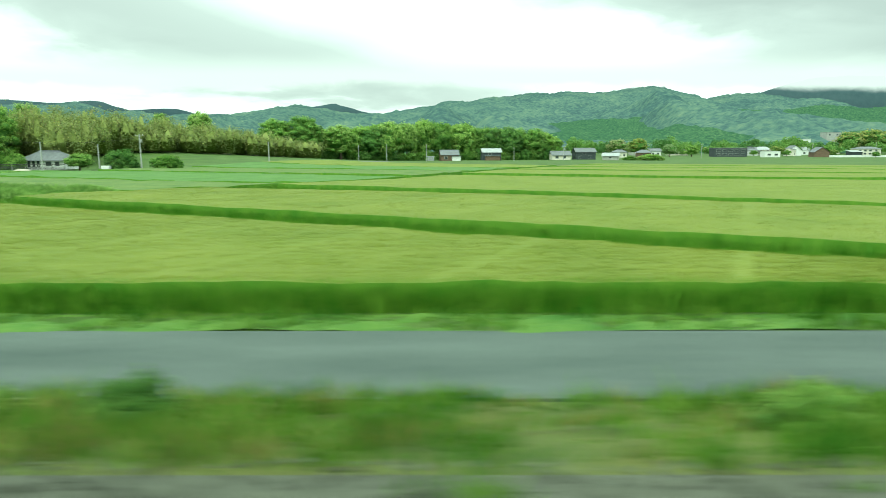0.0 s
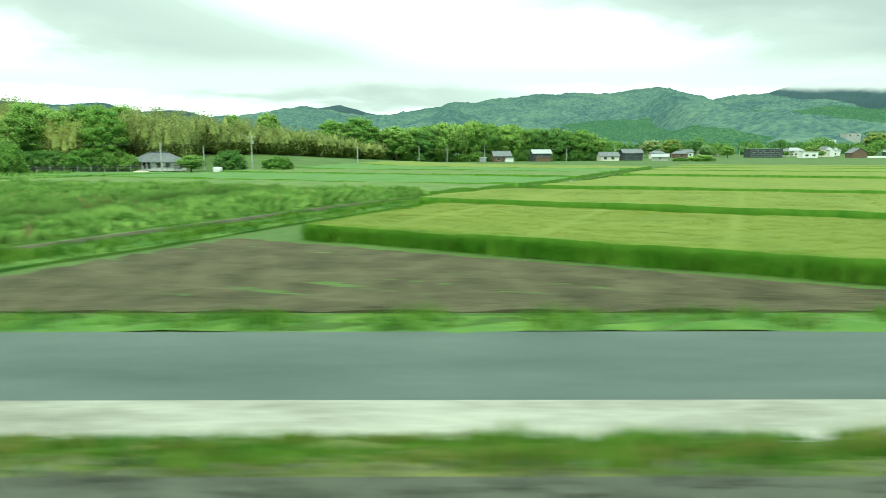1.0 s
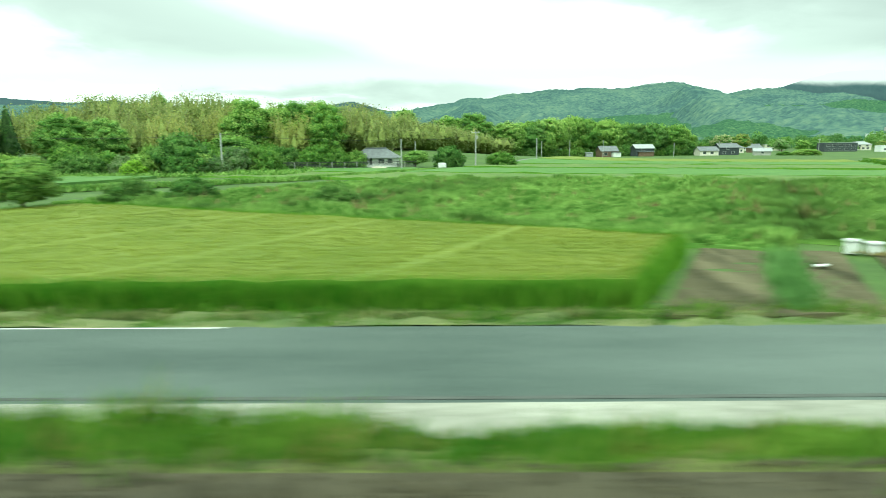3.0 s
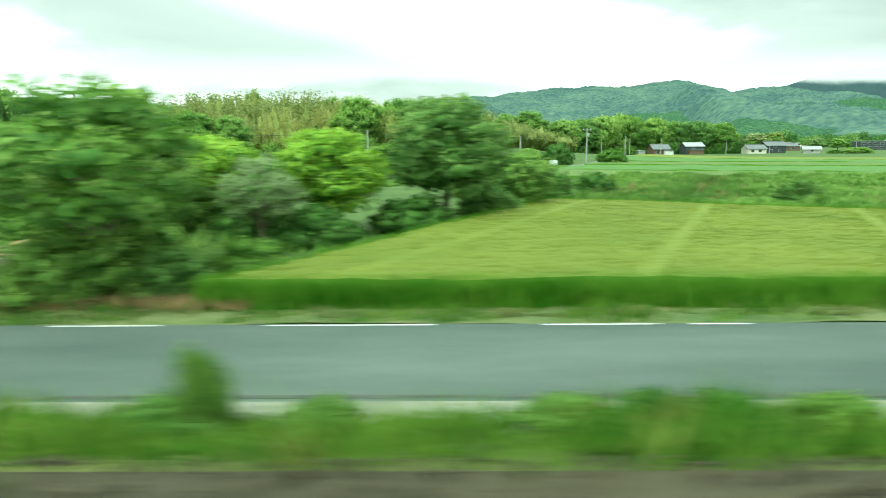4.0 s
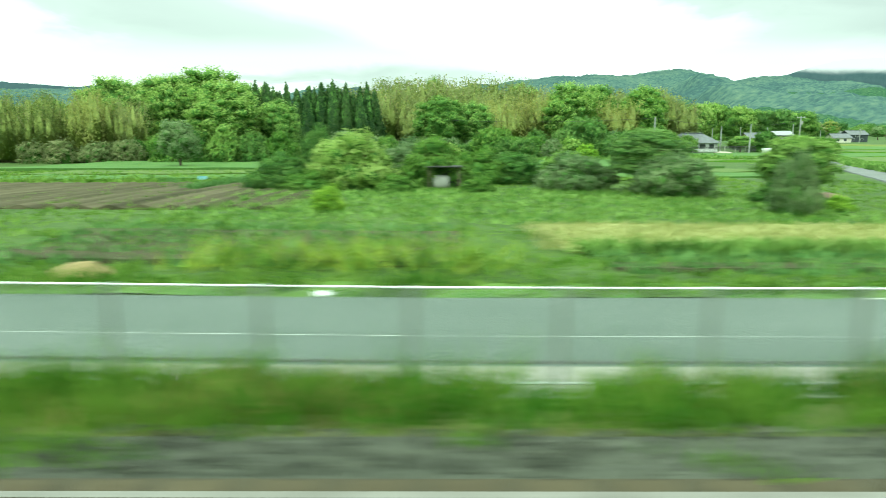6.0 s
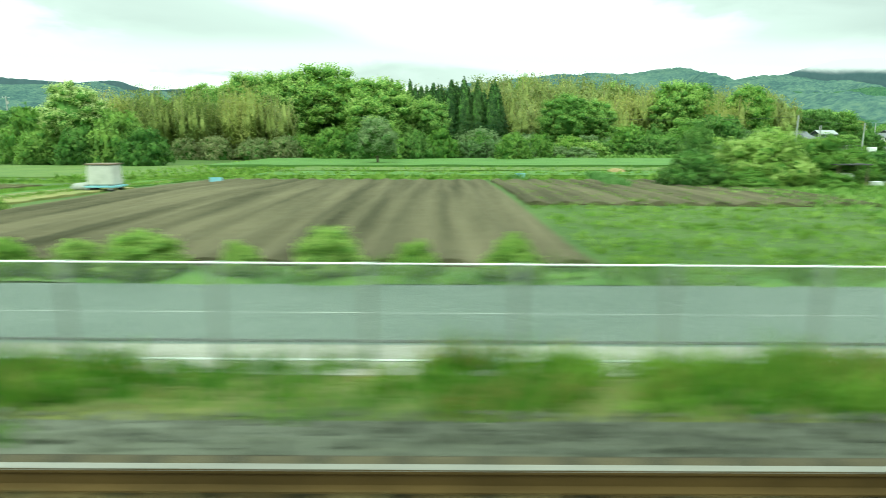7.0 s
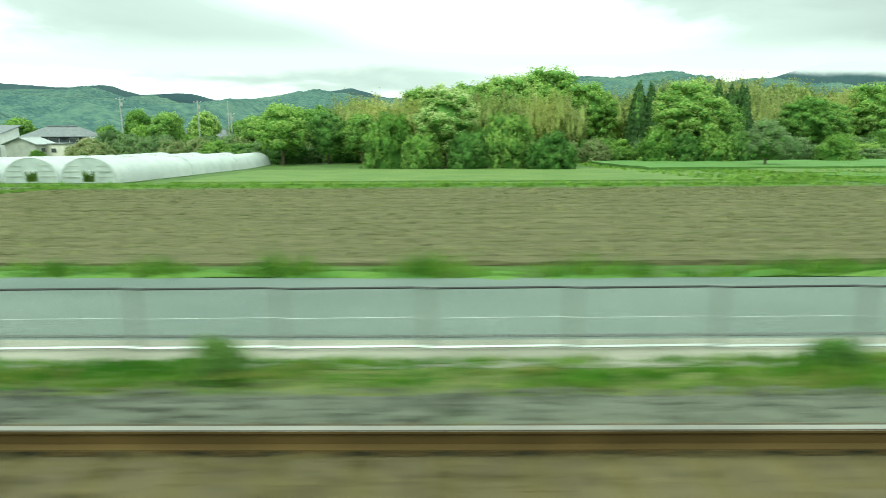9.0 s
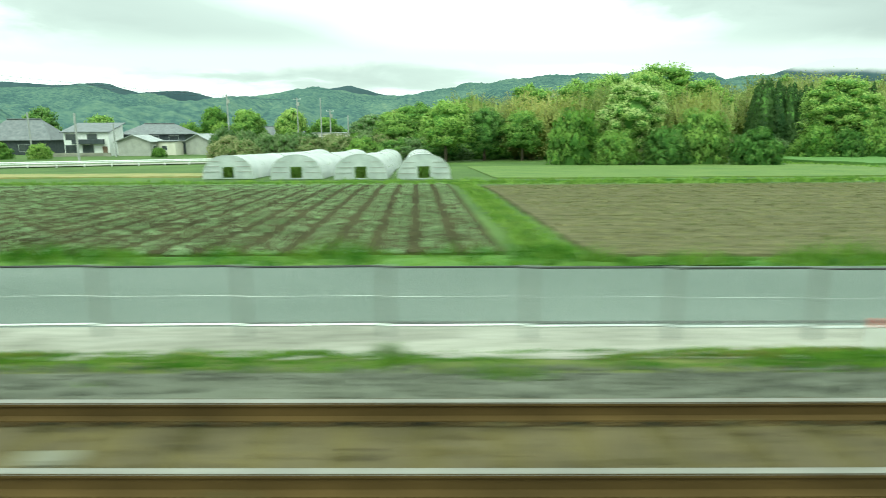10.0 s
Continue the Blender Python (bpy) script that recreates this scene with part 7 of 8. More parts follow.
house(-355, 170, 11, 8, 3.6, 6.2, 0, M_WHITE, M_TILE, "white house with a tile roof", "gable", [(-3, 1, 1.6, 1.2), (3, 1, 1.6, 1.2)])
house(-330, 190, 11, 8, 3.6, 6.2, 20, M_CREAM, M_TILE, "cream house with a tile roof", "hip", [(-3, 1, 1.6, 1.2), (3, 1, 1.6, 1.2)])
for x, y, top, r, mt in ((-333, 118, 3.4, 3.4, L_BRIGHT), (-327, 117, 2.2, 2.6, L_MID), (-338, 121, 3.0, 3.6, L_MID), (-319, 116, 1.6, 2.2, L_BRIGHT), (-289, 128, 4.8, 3.4, L_GREY), (-284, 126, 4.4, 3.6, L_GREY), (-300, 122, 0.6, 1.6, L_MID), (-286, 150, 4.0, 3.4, L_GREY), (-281, 152, 3.6, 3.6, L_MID), (-276, 150, 3.4, 3.6, L_GREY), (-270, 148, 3.2, 3.8, L_REED), (-264, 150, 3.6, 3.8, L_MID), (-258, 146, 4.0, 4.0, L_GREY), (-314, 178, 6.5, 5, L_MID), (-306, 182, 6.8, 5, L_BRIGHT), (-298, 184, 6.2, 5, L_MID)):
    tree("shrub", mt, x, y, top, r)


# greenhouses
def greenhouse(x, y, w, length, h, label):
    g = -0.32
    e = thing("greenhouse", pose(x, y, g), label, "greenhouse", "tunnel greenhouses in a row")
    n = 14
    ang = [math.pi * k / n for k in range(n + 1)]
    arc = [(-w / 2 * math.cos(a), h * math.sin(a) ** 0.75) for a in ang]
    m = 27
    verts, faces = [], []
    for j in range(m + 1):
        yy = length * j / m
        gz = float(ground_z(np.array(x), np.array(y + yy))) + 0.05 - g
        for ax, az in arc:
            dip = -0.035 if j % 2 else 0.0
            verts.append((ax * (1 + dip * 0.5), yy, gz + az + dip * (az / h)))
    for j in range(m):
        for k in range(n):
            a = j * (n + 1) + k
            faces.append((a, a + 1, a + n + 2, a + n + 1))
    part("film_cover", smooth(mesh("film_cover", verts, faces, M_FILM)), e, "white translucent film")
    door_w, door_z0, door_z1 = 1.25, 0.1, 0.95
    for yy, nm in ((0.0, "front_sheet"), (length, "back_sheet")):
        gz = float(ground_z(np.array(x), np.array(y + yy))) + 0.05 - g
        bands = []
        for k in range(n):
            (x0, z0), (x1, z1) = arc[k], arc[k + 1]
            xm = (x0 + x1) / 2
            if nm == "front_sheet" and abs(xm) < door_w / 2 + 0.02:
                bands.append(((x0, yy, gz), (x1, yy, gz), (x1, yy, gz + door_z0), (x0, yy, gz + door_z0)))
                bands.append(((x0, yy, gz + door_z1), (x1, yy, gz + door_z1), (x1, yy, gz + z1), (x0, yy, gz + z0)))
            else:
                bands.append(((x0, yy, gz), (x1, yy, gz), (x1, yy, gz + z1), (x0, yy, gz + z0)))
        fs = part(nm, quads(nm, np.array(bands), M_FILM_OLD), e)
        if nm == "front_sheet":
            for z in (0.5, 0.9, 1.3):
                hw = w / 2 * math.sqrt(max(0.0, 1 - (z / h) ** 2.4)) * 0.96
                for xa, xb in ((-hw, -door_w / 2 - 0.05), (door_w / 2 + 0.05, hw)):
                    part("batten", box_mesh("batten", (xa, -0.05, z - 0.025, xb, -0.004, z + 0.025), M_GREYWALL), fs)
    hoop = bmesh.new()
    for k in range(n):
        bm_tube(hoop, (arc[k][0], 0, arc[k][1]), (arc[k + 1][0], 0, arc[k + 1][1]), 0.025, 0.025, 5, False)
    hm = bm_mesh("hoop", hoop, M_STEEL)
    for j in (0, 9, 18, 27):
        yy = length * j / m
        o = part("hoop", hm, e)
        o.matrix_basis = pose(0, yy - 0.01, float(ground_z(np.array(x), np.array(y + yy))) + 0.05 - g + 0.01)
    rng = np.random.default_rng(int(abs(x)))
    pts = np.stack([rng.uniform(-w / 2 + 0.5, w / 2 - 0.5, 900), rng.uniform(0.8, 9, 900), np.zeros(900)], 1)
    part("crop_inside", blades(pts, 0.9, 0.16, M_TRACKGRASS, "crop_inside", 5), e, "green crop seen through the door opening")


for x, y in ((-249.5, 45.0), (-254.2, 45.8), (-259.2, 46.8), (-264.8, 48.2)):
    greenhouse(x, y, 3.95, 46, 1.85, "long tunnel greenhouse of white plastic film on hoops")


plot("dry_grass", -352, -268, 50, 61, M_DRYGRASS, "strip of dry olive-brown grass before the guard rail", 0, 1, step=1.0, z=0.1, skew=0.2)
# guard rail of the far lane
def guard_rail():
    e = thing("guard_rail", pose(0, 0, 0), "white painted guard rail along a far lane", "guard rail", kind="structure")
    a, b = Vector((-352, 62.5, 0)), Vector((-273, 91.8, 0))
    n = 26
    for k in range(n):
        p, q = a.lerp(b, k / n), a.lerp(b, (k + 1) / n)
        for v in (p, q):
            v.z = float(ground_z(np.array(v.x), np.array(v.y)))
        bm = bm_tube(bmesh.new(), (p.x, p.y, p.z - 0.1), (p.x, p.y, p.z + 0.8), 0.07, 0.07, 6)
        part("post", bm_mesh("post", bm, M_WHITE), e)
        vs = [(v.x, v.y + dy, v.z + dz) for v in (p, q) for dy, dz in ((-0.09, 0.45), (-0.14, 0.55), (-0.09, 0.65), (-0.14, 0.74), (-0.09, 0.84))]
        part("beam", mesh("beam", vs, [(k2, k2 + 1, k2 + 6, k2 + 5) for k2 in range(4)], M_WHITE), e)


guard_rail()
xs_far = np.linspace(-352, -273, 20)
ys_far = 62.5 + (xs_far + 352) / 79 * 29.3
vv = np.concatenate([np.stack([xs_far, ys_far + o, ground_z(xs_far, ys_far + o) + 0.14], 1) for o in (1.0, 6.5)])
solid("far_lane", mesh("far_lane", vv, [(i, i + 1, i + 21, i + 20) for i in range(19)], M_CONCRETE), "pale concrete lane behind the guard rail", "road", kind="structure")

# ---- things on the plots ----


def planted_rows(name, rows, per_m, h, width, mat, label, seed, jitter=0.12):
    """Low plants along straight rows, each row given by two ends."""
    rng = np.random.default_rng(seed)
    P = []
    for (xa, ya), (xb, yb) in rows:
        n = max(2, int(math.hypot(xb - xa, yb - ya) * per_m))
        u = rng.uniform(0, 1, n)
        x, y = xa + (xb - xa) * u + rng.normal(0, jitter, n), ya + (yb - ya) * u + rng.normal(0, jitter, n)
        P.append(np.stack([x, y, ground_z(x, y) + 0.07], 1))
    P = np.concatenate(P)
    return solid(name, blades(P, h, width, mat, name, seed, lean=0.6), label, "crop rows", kind="stuff")


planted_rows("crop_rows", [((x + o, 12.6), (x + o, 37.3)) for x in np.arange(-248.69 - 0.92 * 61, -248.3, 0.92) for o in (-0.13, 0.13)], 36, 0.12, 0.10, M_CROPROW, "paired rows of pale green seedlings on dark soil", 51, 0.04)
planted_rows("leek_rows", [((-68.4, 11.4), (-65.5, 17.6)), ((-68.1, 11.4), (-65.2, 17.6)), ((-65.0, 12.9), (-60.8, 11.8)), ((-65.0, 13.2), (-60.8, 12.1))], 90, 0.42, 0.05, M_LEEK, "dense green rows of leeks", 52, 0.14)
planted_rows("vegetable_rows", [((-120.6, y), (-109.8, y)) for y in (13.9, 14.9, 15.9)], 40, 0.32, 0.07, M_LEEK, "grey-green onions in garden rows", 53)
planted_rows("vegetable_rows", [((-123.2 - 0.4 * k, 26.6 - k * 0.8), (-119.6 + 0.3 * k, 25.4 - k * 0.8)) for k in range(5)], 60, 0.35, 0.16, M_LEEK, "dark green potato plants in rows", 54)
planted_rows("vegetable_rows", [((-146.2, y), (-136.4, y)) for y in (12.5, 13.3, 14.1, 14.7)], 22, 0.22, 0.1, M_LEEK, "low green plants in a garden bed", 55)
planted_rows("vegetable_rows", [((-146.4, 15.3), (-136.4, 15.3)), ((-146.4, 15.5), (-136.4, 15.5))], 60, 0.4, 0.12, M_WEED, "bushy bean plants along the bed", 56, 0.2)
planted_rows("vegetable_rows", [((-161, y), (-149.5, y)) for y in (13.4, 14.8, 16.2, 17.6, 19)], 24, 0.26, 0.1, M_LEEK, "rows of garden vegetables", 57, 0.25)
planted_rows("flower_stems", [((-155.5, 13.0), (-148.6, 13.0)), ((-155, 13.6), (-149, 13.8))], 40, 0.75, 0.06, duo("mustard_flower", (0.13, 0.26, 0.03), (0.30, 0.37, 0.05), scale=0.7, fine=5, island=0.8), "tall yellow-green flowering stems", 58, 0.4)
planted_rows("pale_grain", [((-147.3, y), (-133, y)) for y in np.arange(15.8, 20.1, 0.22)], 22, 0.22, 0.05, M_PALEGRASS, "ripe pale heads of low grass", 59)
planted_rows("dry_weeds", [((-121.5, y), (-104, y)) for y in (11.6, 11.9, 12.3, 12.6)], 34, 0.22, 0.07, duo("dry_brown_weeds", (0.16, 0.12, 0.05), (0.30, 0.2, 0.1), scale=0.7, fine=5, island=0.8), "dry brown weeds along the verge", 60, 0.12)
planted_rows("grass_tufts", [((x, 12.6), (x + 5.2, 23)) for x in np.arange(-128.6, -118.8, 0.45)], 22, 0.16, 0.06, M_PALEGRASS, "tufts of pale grass", 61, 0.2)
planted_rows("grass_tufts", [((-247.2, 11.8), (-247.2, 37.8)), ((-246.9, 11.8), (-246.9, 37.8)), ((-247.5, 11.8), (-247.5, 37.8))], 30, 0.16, 0.09, M_TRACKGRASS, "grass of the narrow balk", 62, 0.15)
planted_rows("grass_tufts", [((x, 11.4), (x + 2.0, 43)) for x in (-197, -196.6, -196.2, -194.5, -194.1, -193.7)], 24, 0.12, 0.09, M_TRACKGRASS, "grass of the field track", 63, 0.25)
planted_rows("low_weeds", [((-246, y), (-197.8, y)) for y in np.arange(12.6, 35.4, 0.45)], 16, 0.08, 0.075, duo("thin_field_weeds", (0.10, 0.125, 0.04), (0.22, 0.21, 0.09), scale=0.7, fine=5, island=0.8), "thin weeds in lines on bare soil", 64, 0.07)
planted_rows("vegetable_rows", [((-163.0, 48), (-164.6, 35)), ((-162.7, 48), (-164.3, 35)), ((-170, 43.2), (-168.6, 43.4))], 40, 0.5, 0.12, M_LEEK, "dark green rows of onions at the field end", 68, 0.25)
planted_rows("garden_weeds", [((-160, y), (-134, y)) for y in np.arange(21, 36, 1.0)], 16, 0.2, 0.12, M_WEED, "mixed low greenery of the gardens", 66, 0.5)
planted_rows("garden_weeds", [((-124, y), (-103, y)) for y in np.arange(19, 25, 1.0)], 14, 0.35, 0.14, M_WEED, "mixed low greenery under the garden trees", 67, 0.5)

LANE_SIDE = [tuple((float(((y + 0.447 * v) / 0.894) * U[0] + v * W[0]), y) for y in (44.0, 114.0)) for v in (-122.3, -121.9, -121.4, -120.8)]
planted_rows("lane_weeds", LANE_SIDE, 26, 0.6, 0.3, M_WEED, "tall weeds along the farm lane", 69, 0.3)

M_VERGE_WEED = duo("dry_verge_weeds", (0.08, 0.15, 0.035), (0.24, 0.24, 0.10), scale=0.5, fine=4, island=0.7, translucent=0.2, spec=0.1)


def loose_grass(name, x0, x1, y0, y1, n, h, width, mat, label, seed, skew=0.0, keep=None):
    """Short uneven grass over a stretch of ground."""
    rng = np.random.default_rng(seed)
    y = y0 + (y1 - y0) * rng.uniform(0, 1, n) ** 1.4
    x = rng.uniform(x0, x1, n) + skew * (y - y0)
    k = rng.uniform(0, 1, n) < np.clip(0.6 + 0.5 * bumps(x, y, 2.4, seed), 0.15, 1)
    if keep is not None:
        k &= keep(x, y)
    x, y = x[k], y[k]
    hh = h * np.clip(0.8 + 0.5 * bumps(x, y, 1.5, seed + 1), 0.3, 2.0)
    solid(name, blades(np.stack([x, y, ground_z(x, y) + 0.02], 1), hh, width, mat, name, seed, lean=0.6), label, "grass", kind="stuff")


def off_lane(x, y):
    v = x * W[0] + y * W[1]
    return (v < -126.2 - 1.2 * np.clip((15 - y) / 4, 0, 1)) | (v > -122.4 + 2.4 * np.clip((15 - y) / 4, 0, 1))


loose_grass("rough_grass", -171.3, -118, 11.2, 44, 54000, 0.16, 0.11, M_TRACKGRASS, "uneven short grass about the gardens and the lane", 81, keep=off_lane)
loose_grass("rough_grass", -203, -128, 44, 92, 32000, 0.28, 0.34, M_TRACKGRASS, "rough grass band before the trees", 82)
loose_grass("rough_grass", -300, -197, 37.6, 42.5, 12000, 0.24, 0.16, M_TRACKGRASS, "grass of the balk behind the fields", 83)
loose_grass("rough_grass", -109, -64, 11.0, 12.4, 9000, 0.16, 0.07, M_VERGE_WEED, "dry green weeds between lane and crop", 84)
loose_grass("rough_grass", -160, -100, 95, 140, 26000, 0.6, 0.6, M_WEED, "tall weeds at the foot of the rise", 85)


def heap(name, x, y, r, h, mat, label, category="heap", flat=1.0):
    rng = np.random.default_rng(int(abs(x * 10)))
    bm = bmesh.new()
    bmesh.ops.create_icosphere(bm, subdivisions=3, radius=1.0)
    for v in bm.verts:
        k = 1 + 0.1 * math.sin(5 * v.co.x + x) * math.cos(4 * v.co.y) + rng.uniform(-0.05, 0.05)
        v.co = Vector((v.co.x * r * k, v.co.y * r * flat * k, max(-0.1, (abs(v.co.z) ** 1.4) * h * k if v.co.z > 0 else -0.1)))
    g = float(ground_z(np.array(x), np.array(y)))
    return solid(name, bm_mesh(name, bm, mat), label, category, m=pose(x, y, g))


heap("straw_heap", -157.3, 12.0, 0.6, 0.32, M_STRAW, "golden heap of straw beside the garden")
heap("straw_heap", -158.9, 55, 0.9, 0.5, M_STRAW, "golden heap of straw by the furrows")
heap("straw_heap", -114.2, 20.2, 0.8, 0.3, M_STRAW, "golden straw laid on a garden bed")
heap("straw_heap", -118.3, 19.8, 0.6, 0.3, M_STRAW, "golden straw laid on a garden bed")
heap("gravel_heap", -64.5, 11.1, 0.66, 0.2, M_CONCRETE_OLD, "pale heap of broken concrete and gravel at the lane", flat=0.8)
heap("spoil_heap", -90, 131, 2.0, 0.6, M_SPOIL, "pale sandy spoil heap before the farmhouse")
heap("dry_litter", -190.4, 15.2, 1.2, 0.15, duo("brown_litter", (0.08, 0.068, 0.03), (0.16, 0.125, 0.065), scale=1.5, fine=8), "brown heap of dry plant litter", flat=3.0)
heap("dry_litter", -49.5, 14.6, 0.8, 0.07, M_DRYGRASS, "dry yellow cut grass on the ground", flat=0.5)
heap("dry_litter", -130.0, 31.5, 0.9, 0.2, M_BROWNWALL, "small brown heap of cuttings")
planted_rows("dry_litter", [((-62.5 + 0.1 * k, 18.3 - 0.12 * k), (-54.0, 15.4 - 0.1 * k)) for k in range(5)], 40, 0.12, 0.1, duo("cut_dry_grass", (0.16, 0.16, 0.06), (0.34, 0.28, 0.13), scale=0.7, fine=5, island=0.8), "dry cut grass along the edge of the plot", 70, 0.15)
planted_rows("weed_mound", [((-58.2 + 0.15 * k, 15.5 + 0.22 * k), (-52.0 - 0.1 * k, 15.3 + 0.22 * k)) for k in range(7)], 75, 0.72, 0.13, M_WEED, "lush mound of tall weeds at the plot's edge", 71, 0.3)


def tub(x, y, r, h, mat, label):
    g = float(ground_z(np.array(x), np.array(y))) + 0.04
    e = thing("tub", pose(x, y, g), label, "tub")
    n = 16
    prof = ((0.9 * r, 0), (r, h), (r * 1.05, h), (r * 1.05, h + 0.03), (r * 0.93, h + 0.03), (r * 0.84, 0.06), (0.01, 0.06))
    verts = [(rr * math.cos(6.2832 * k / n), rr * math.sin(6.2832 * k / n), z) for rr, z in prof for k in range(n)]
    f = [(j * n + k, j * n + (k + 1) % n, (j + 1) * n + (k + 1) % n, (j + 1) * n + k) for j in range(len(prof) - 1) for k in range(n)]
    part("shell", mesh("shell", verts, f, mat), e)
    bm = bm_tube(bmesh.new(), (0, 0, h - 0.06), (0, 0, h - 0.02), r * 1.03, r * 1.03, 16, False)
    part("hoop", bm_mesh("hoop", bm, M_STEEL), e)


tub(-62.7, 18.5, 0.22, 0.40, M_WHITE, "white plastic tub standing at the plot's edge")
tub(-62.15, 18.3, 0.26, 0.34, M_WHITE, "wide white plastic tub at the plot's edge")
for x, y, w, d in ((-65.2, 17.2, 0.42, 0.16), (-65.0, 16.2, 0.4, 0.14)):
    solid("board", box_mesh("board", (-w / 2, -d / 2, 0, w / 2, d / 2, 0.05), M_WHITE, 0.01), "white board lying beside the plot", "board", m=pose(x, y, float(ground_z(np.array(x), np.array(y))) + 0.09, 0, 0, 20))


def basin(x, y, w, d, h):
    """An old open basin with a rolled rim and sloping ends."""
    g = float(ground_z(np.array(x), np.array(y))) + 0.03
    e = thing("basin", pose(x, y, g, 0, 0, -6), "old white open basin standing in the grass by the lane", "basin")
    n = 28
    ring = lambda k, z: [(k * w / 2 * math.copysign(abs(math.cos(a)) ** 0.45, math.cos(a)), k * d / 2 * math.copysign(abs(math.sin(a)) ** 0.45, math.sin(a)), z) for a in (6.2832 * q / n for q in range(n))]
    rings = [ring(0.84, 0.0), ring(0.97, h * 0.9), ring(1.05, h * 0.92), ring(1.05, h), ring(0.93, h), ring(0.8, h * 0.25), ring(0.05, h * 0.22)]
    f = [(r * n + q, r * n + (q + 1) % n, (r + 1) * n + (q + 1) % n, (r + 1) * n + q) for r in range(len(rings) - 1) for q in range(n)]
    part("shell", smooth(mesh("shell", [p for r in rings for p in r], f, M_WHITE)), e)
    part("drain", bm_mesh("drain", bm_tube(bmesh.new(), (w * 0.3, 0, h * 0.2), (w * 0.3, 0, h * 0.27), 0.04, 0.04, 10), M_DARK), e, "dark drain hole")


basin(-162.45, 11.95, 1.2, 0.6, 0.36)
M_TANK = duo("faded_white_plastic", (0.40, 0.41, 0.37), (0.58, 0.58, 0.53), scale=1.5, fine=8)


def water_tank():
    g = float(ground_z(np.array(-191.4), np.array(30.2)))
    e = thing("water_tank", pose(-191.4, 30.2, g) @ Matrix.Scale(0.82, 4), "cream water tank standing on a low cart", "tank")
    bm = bm_box(bmesh.new(), -0.82, -0.6, 0.38, 0.82, 0.6, 1.62, 0.08)
    for v in bm.verts:
        k = 1 - 0.08 * (v.co.z - 0.38) / 1.24
        v.co.x *= k
        v.co.y *= k
    part("tank_body", bm_mesh("tank_body", bm, M_TANK), e)
    part("rim", box_mesh("rim", (-0.82, -0.6, 1.6, 0.82, 0.6, 1.68, ), M_WOOD, 0.02), e, "brown wooden rim")
    part("cart_bed", box_mesh("cart_bed", (-1.3, -0.65, 0.26, 0.95, 0.65, 0.38), M_BLUE, 0.02), e, "faded blue cart bed")
    for dx in (-0.8, 0.6):
        for dy in (-0.55, 0.55):
            w = part("wheel", bm_mesh("wheel", bm_tube(bmesh.new(), (dx, dy - 0.06, 0.2), (dx, dy + 0.06, 0.2), 0.22, 0.22, 14), M_DARK), e)
            part("hub", bm_mesh("hub", bm_tube(bmesh.new(), (dx, dy - 0.075, 0.2), (dx, dy + 0.075, 0.2), 0.08, 0.08, 8), M_STEEL), w)
    part("tarp", smooth(bm_mesh("tarp", bm_box(bmesh.new(), -1.75, -0.7, 0.05, -0.85, 0.5, 0.5, 0.15), M_GREYWALL)), e, "grey folded tarpaulin")


water_tank()


def crate(x, y, w, mat, label, h=0.3):
    g = float(ground_z(np.array(x), np.array(y))) + 0.05
    e = thing("crate", pose(x, y, g, 0, 0, 12), label, "crate")
    for nm, b in (("base", (-w / 2, -0.22, 0, w / 2, 0.22, 0.03)), ("side", (-w / 2, -0.22, 0.03, w / 2, -0.19, h)), ("side", (-w / 2, 0.19, 0.03, w / 2, 0.22, h)), ("end", (-w / 2, -0.19, 0.03, -w / 2 + 0.03, 0.19, h)), ("end", (w / 2 - 0.03, -0.19, 0.03, w / 2, 0.19, h))):
        part(nm, box_mesh(nm, b, mat), e)


crate(-191.0, 19.0, 0.5, M_BLUE, "faded blue plastic crate on the ground", 0.16)
crate(-190.5, 19.3, 0.5, M_WHITE, "white plastic crate beside the blue one", 0.18)
crate(-189, 38.8, 0.7, M_BLUE, "blue plastic crate at the field's end")
crate(-168.5, 47.4, 0.6, M_BLUE, "blue plastic crate by the garden rows")
crate(-191.9, 10.9, 0.2, M_CREAM, "small pale box beside the hedge", 0.14)


def sack(x, y, w):
    """A limp sack with folds, thrown down."""
    rng = np.random.default_rng(3)
    bm = bmesh.new()
    bmesh.ops.create_icosphere(bm, subdivisions=3, radius=1.0)
    for v in bm.verts:
        k = 1 + 0.14 * math.sin(6 * v.co.x + 3 * v.co.y) + rng.uniform(-0.07, 0.07)
        v.co = Vector((v.co.x * w * k, v.co.y * w * 0.6 * k, max(0.0, v.co.z + 0.35) * w * 0.42 * k))
    solid("sack", smooth(bm_mesh("sack", bm, M_WHITE)), "crumpled white sack lying at the road's edge", "sack", m=pose(x, y, float(rise(x)) + 0.02))


sack(-152.1, 10.5, 0.17)


def hive(x, y, label):
    g = float(ground_z(np.array(x), np.array(y))) + 0.02
    e = thing("storage_box", pose(x, y, g, 0, 0, 15), label, "box")
    part("box_body", box_mesh("box_body", (-0.3, -0.2, 0, 0.3, 0.2, 0.25), M_WHITE, 0.02), e)
    part("lid", box_mesh("lid", (-0.32, -0.22, 0.25, 0.32, 0.22, 0.3), M_WHITE, 0.015), e)


hive(-132.1, 32.2, "white polystyrene box on the grass")
hive(-148.4, 36.8, "white box among the garden shrubs")
hive(-112.4, 19.6, "small white box on the garden bed")


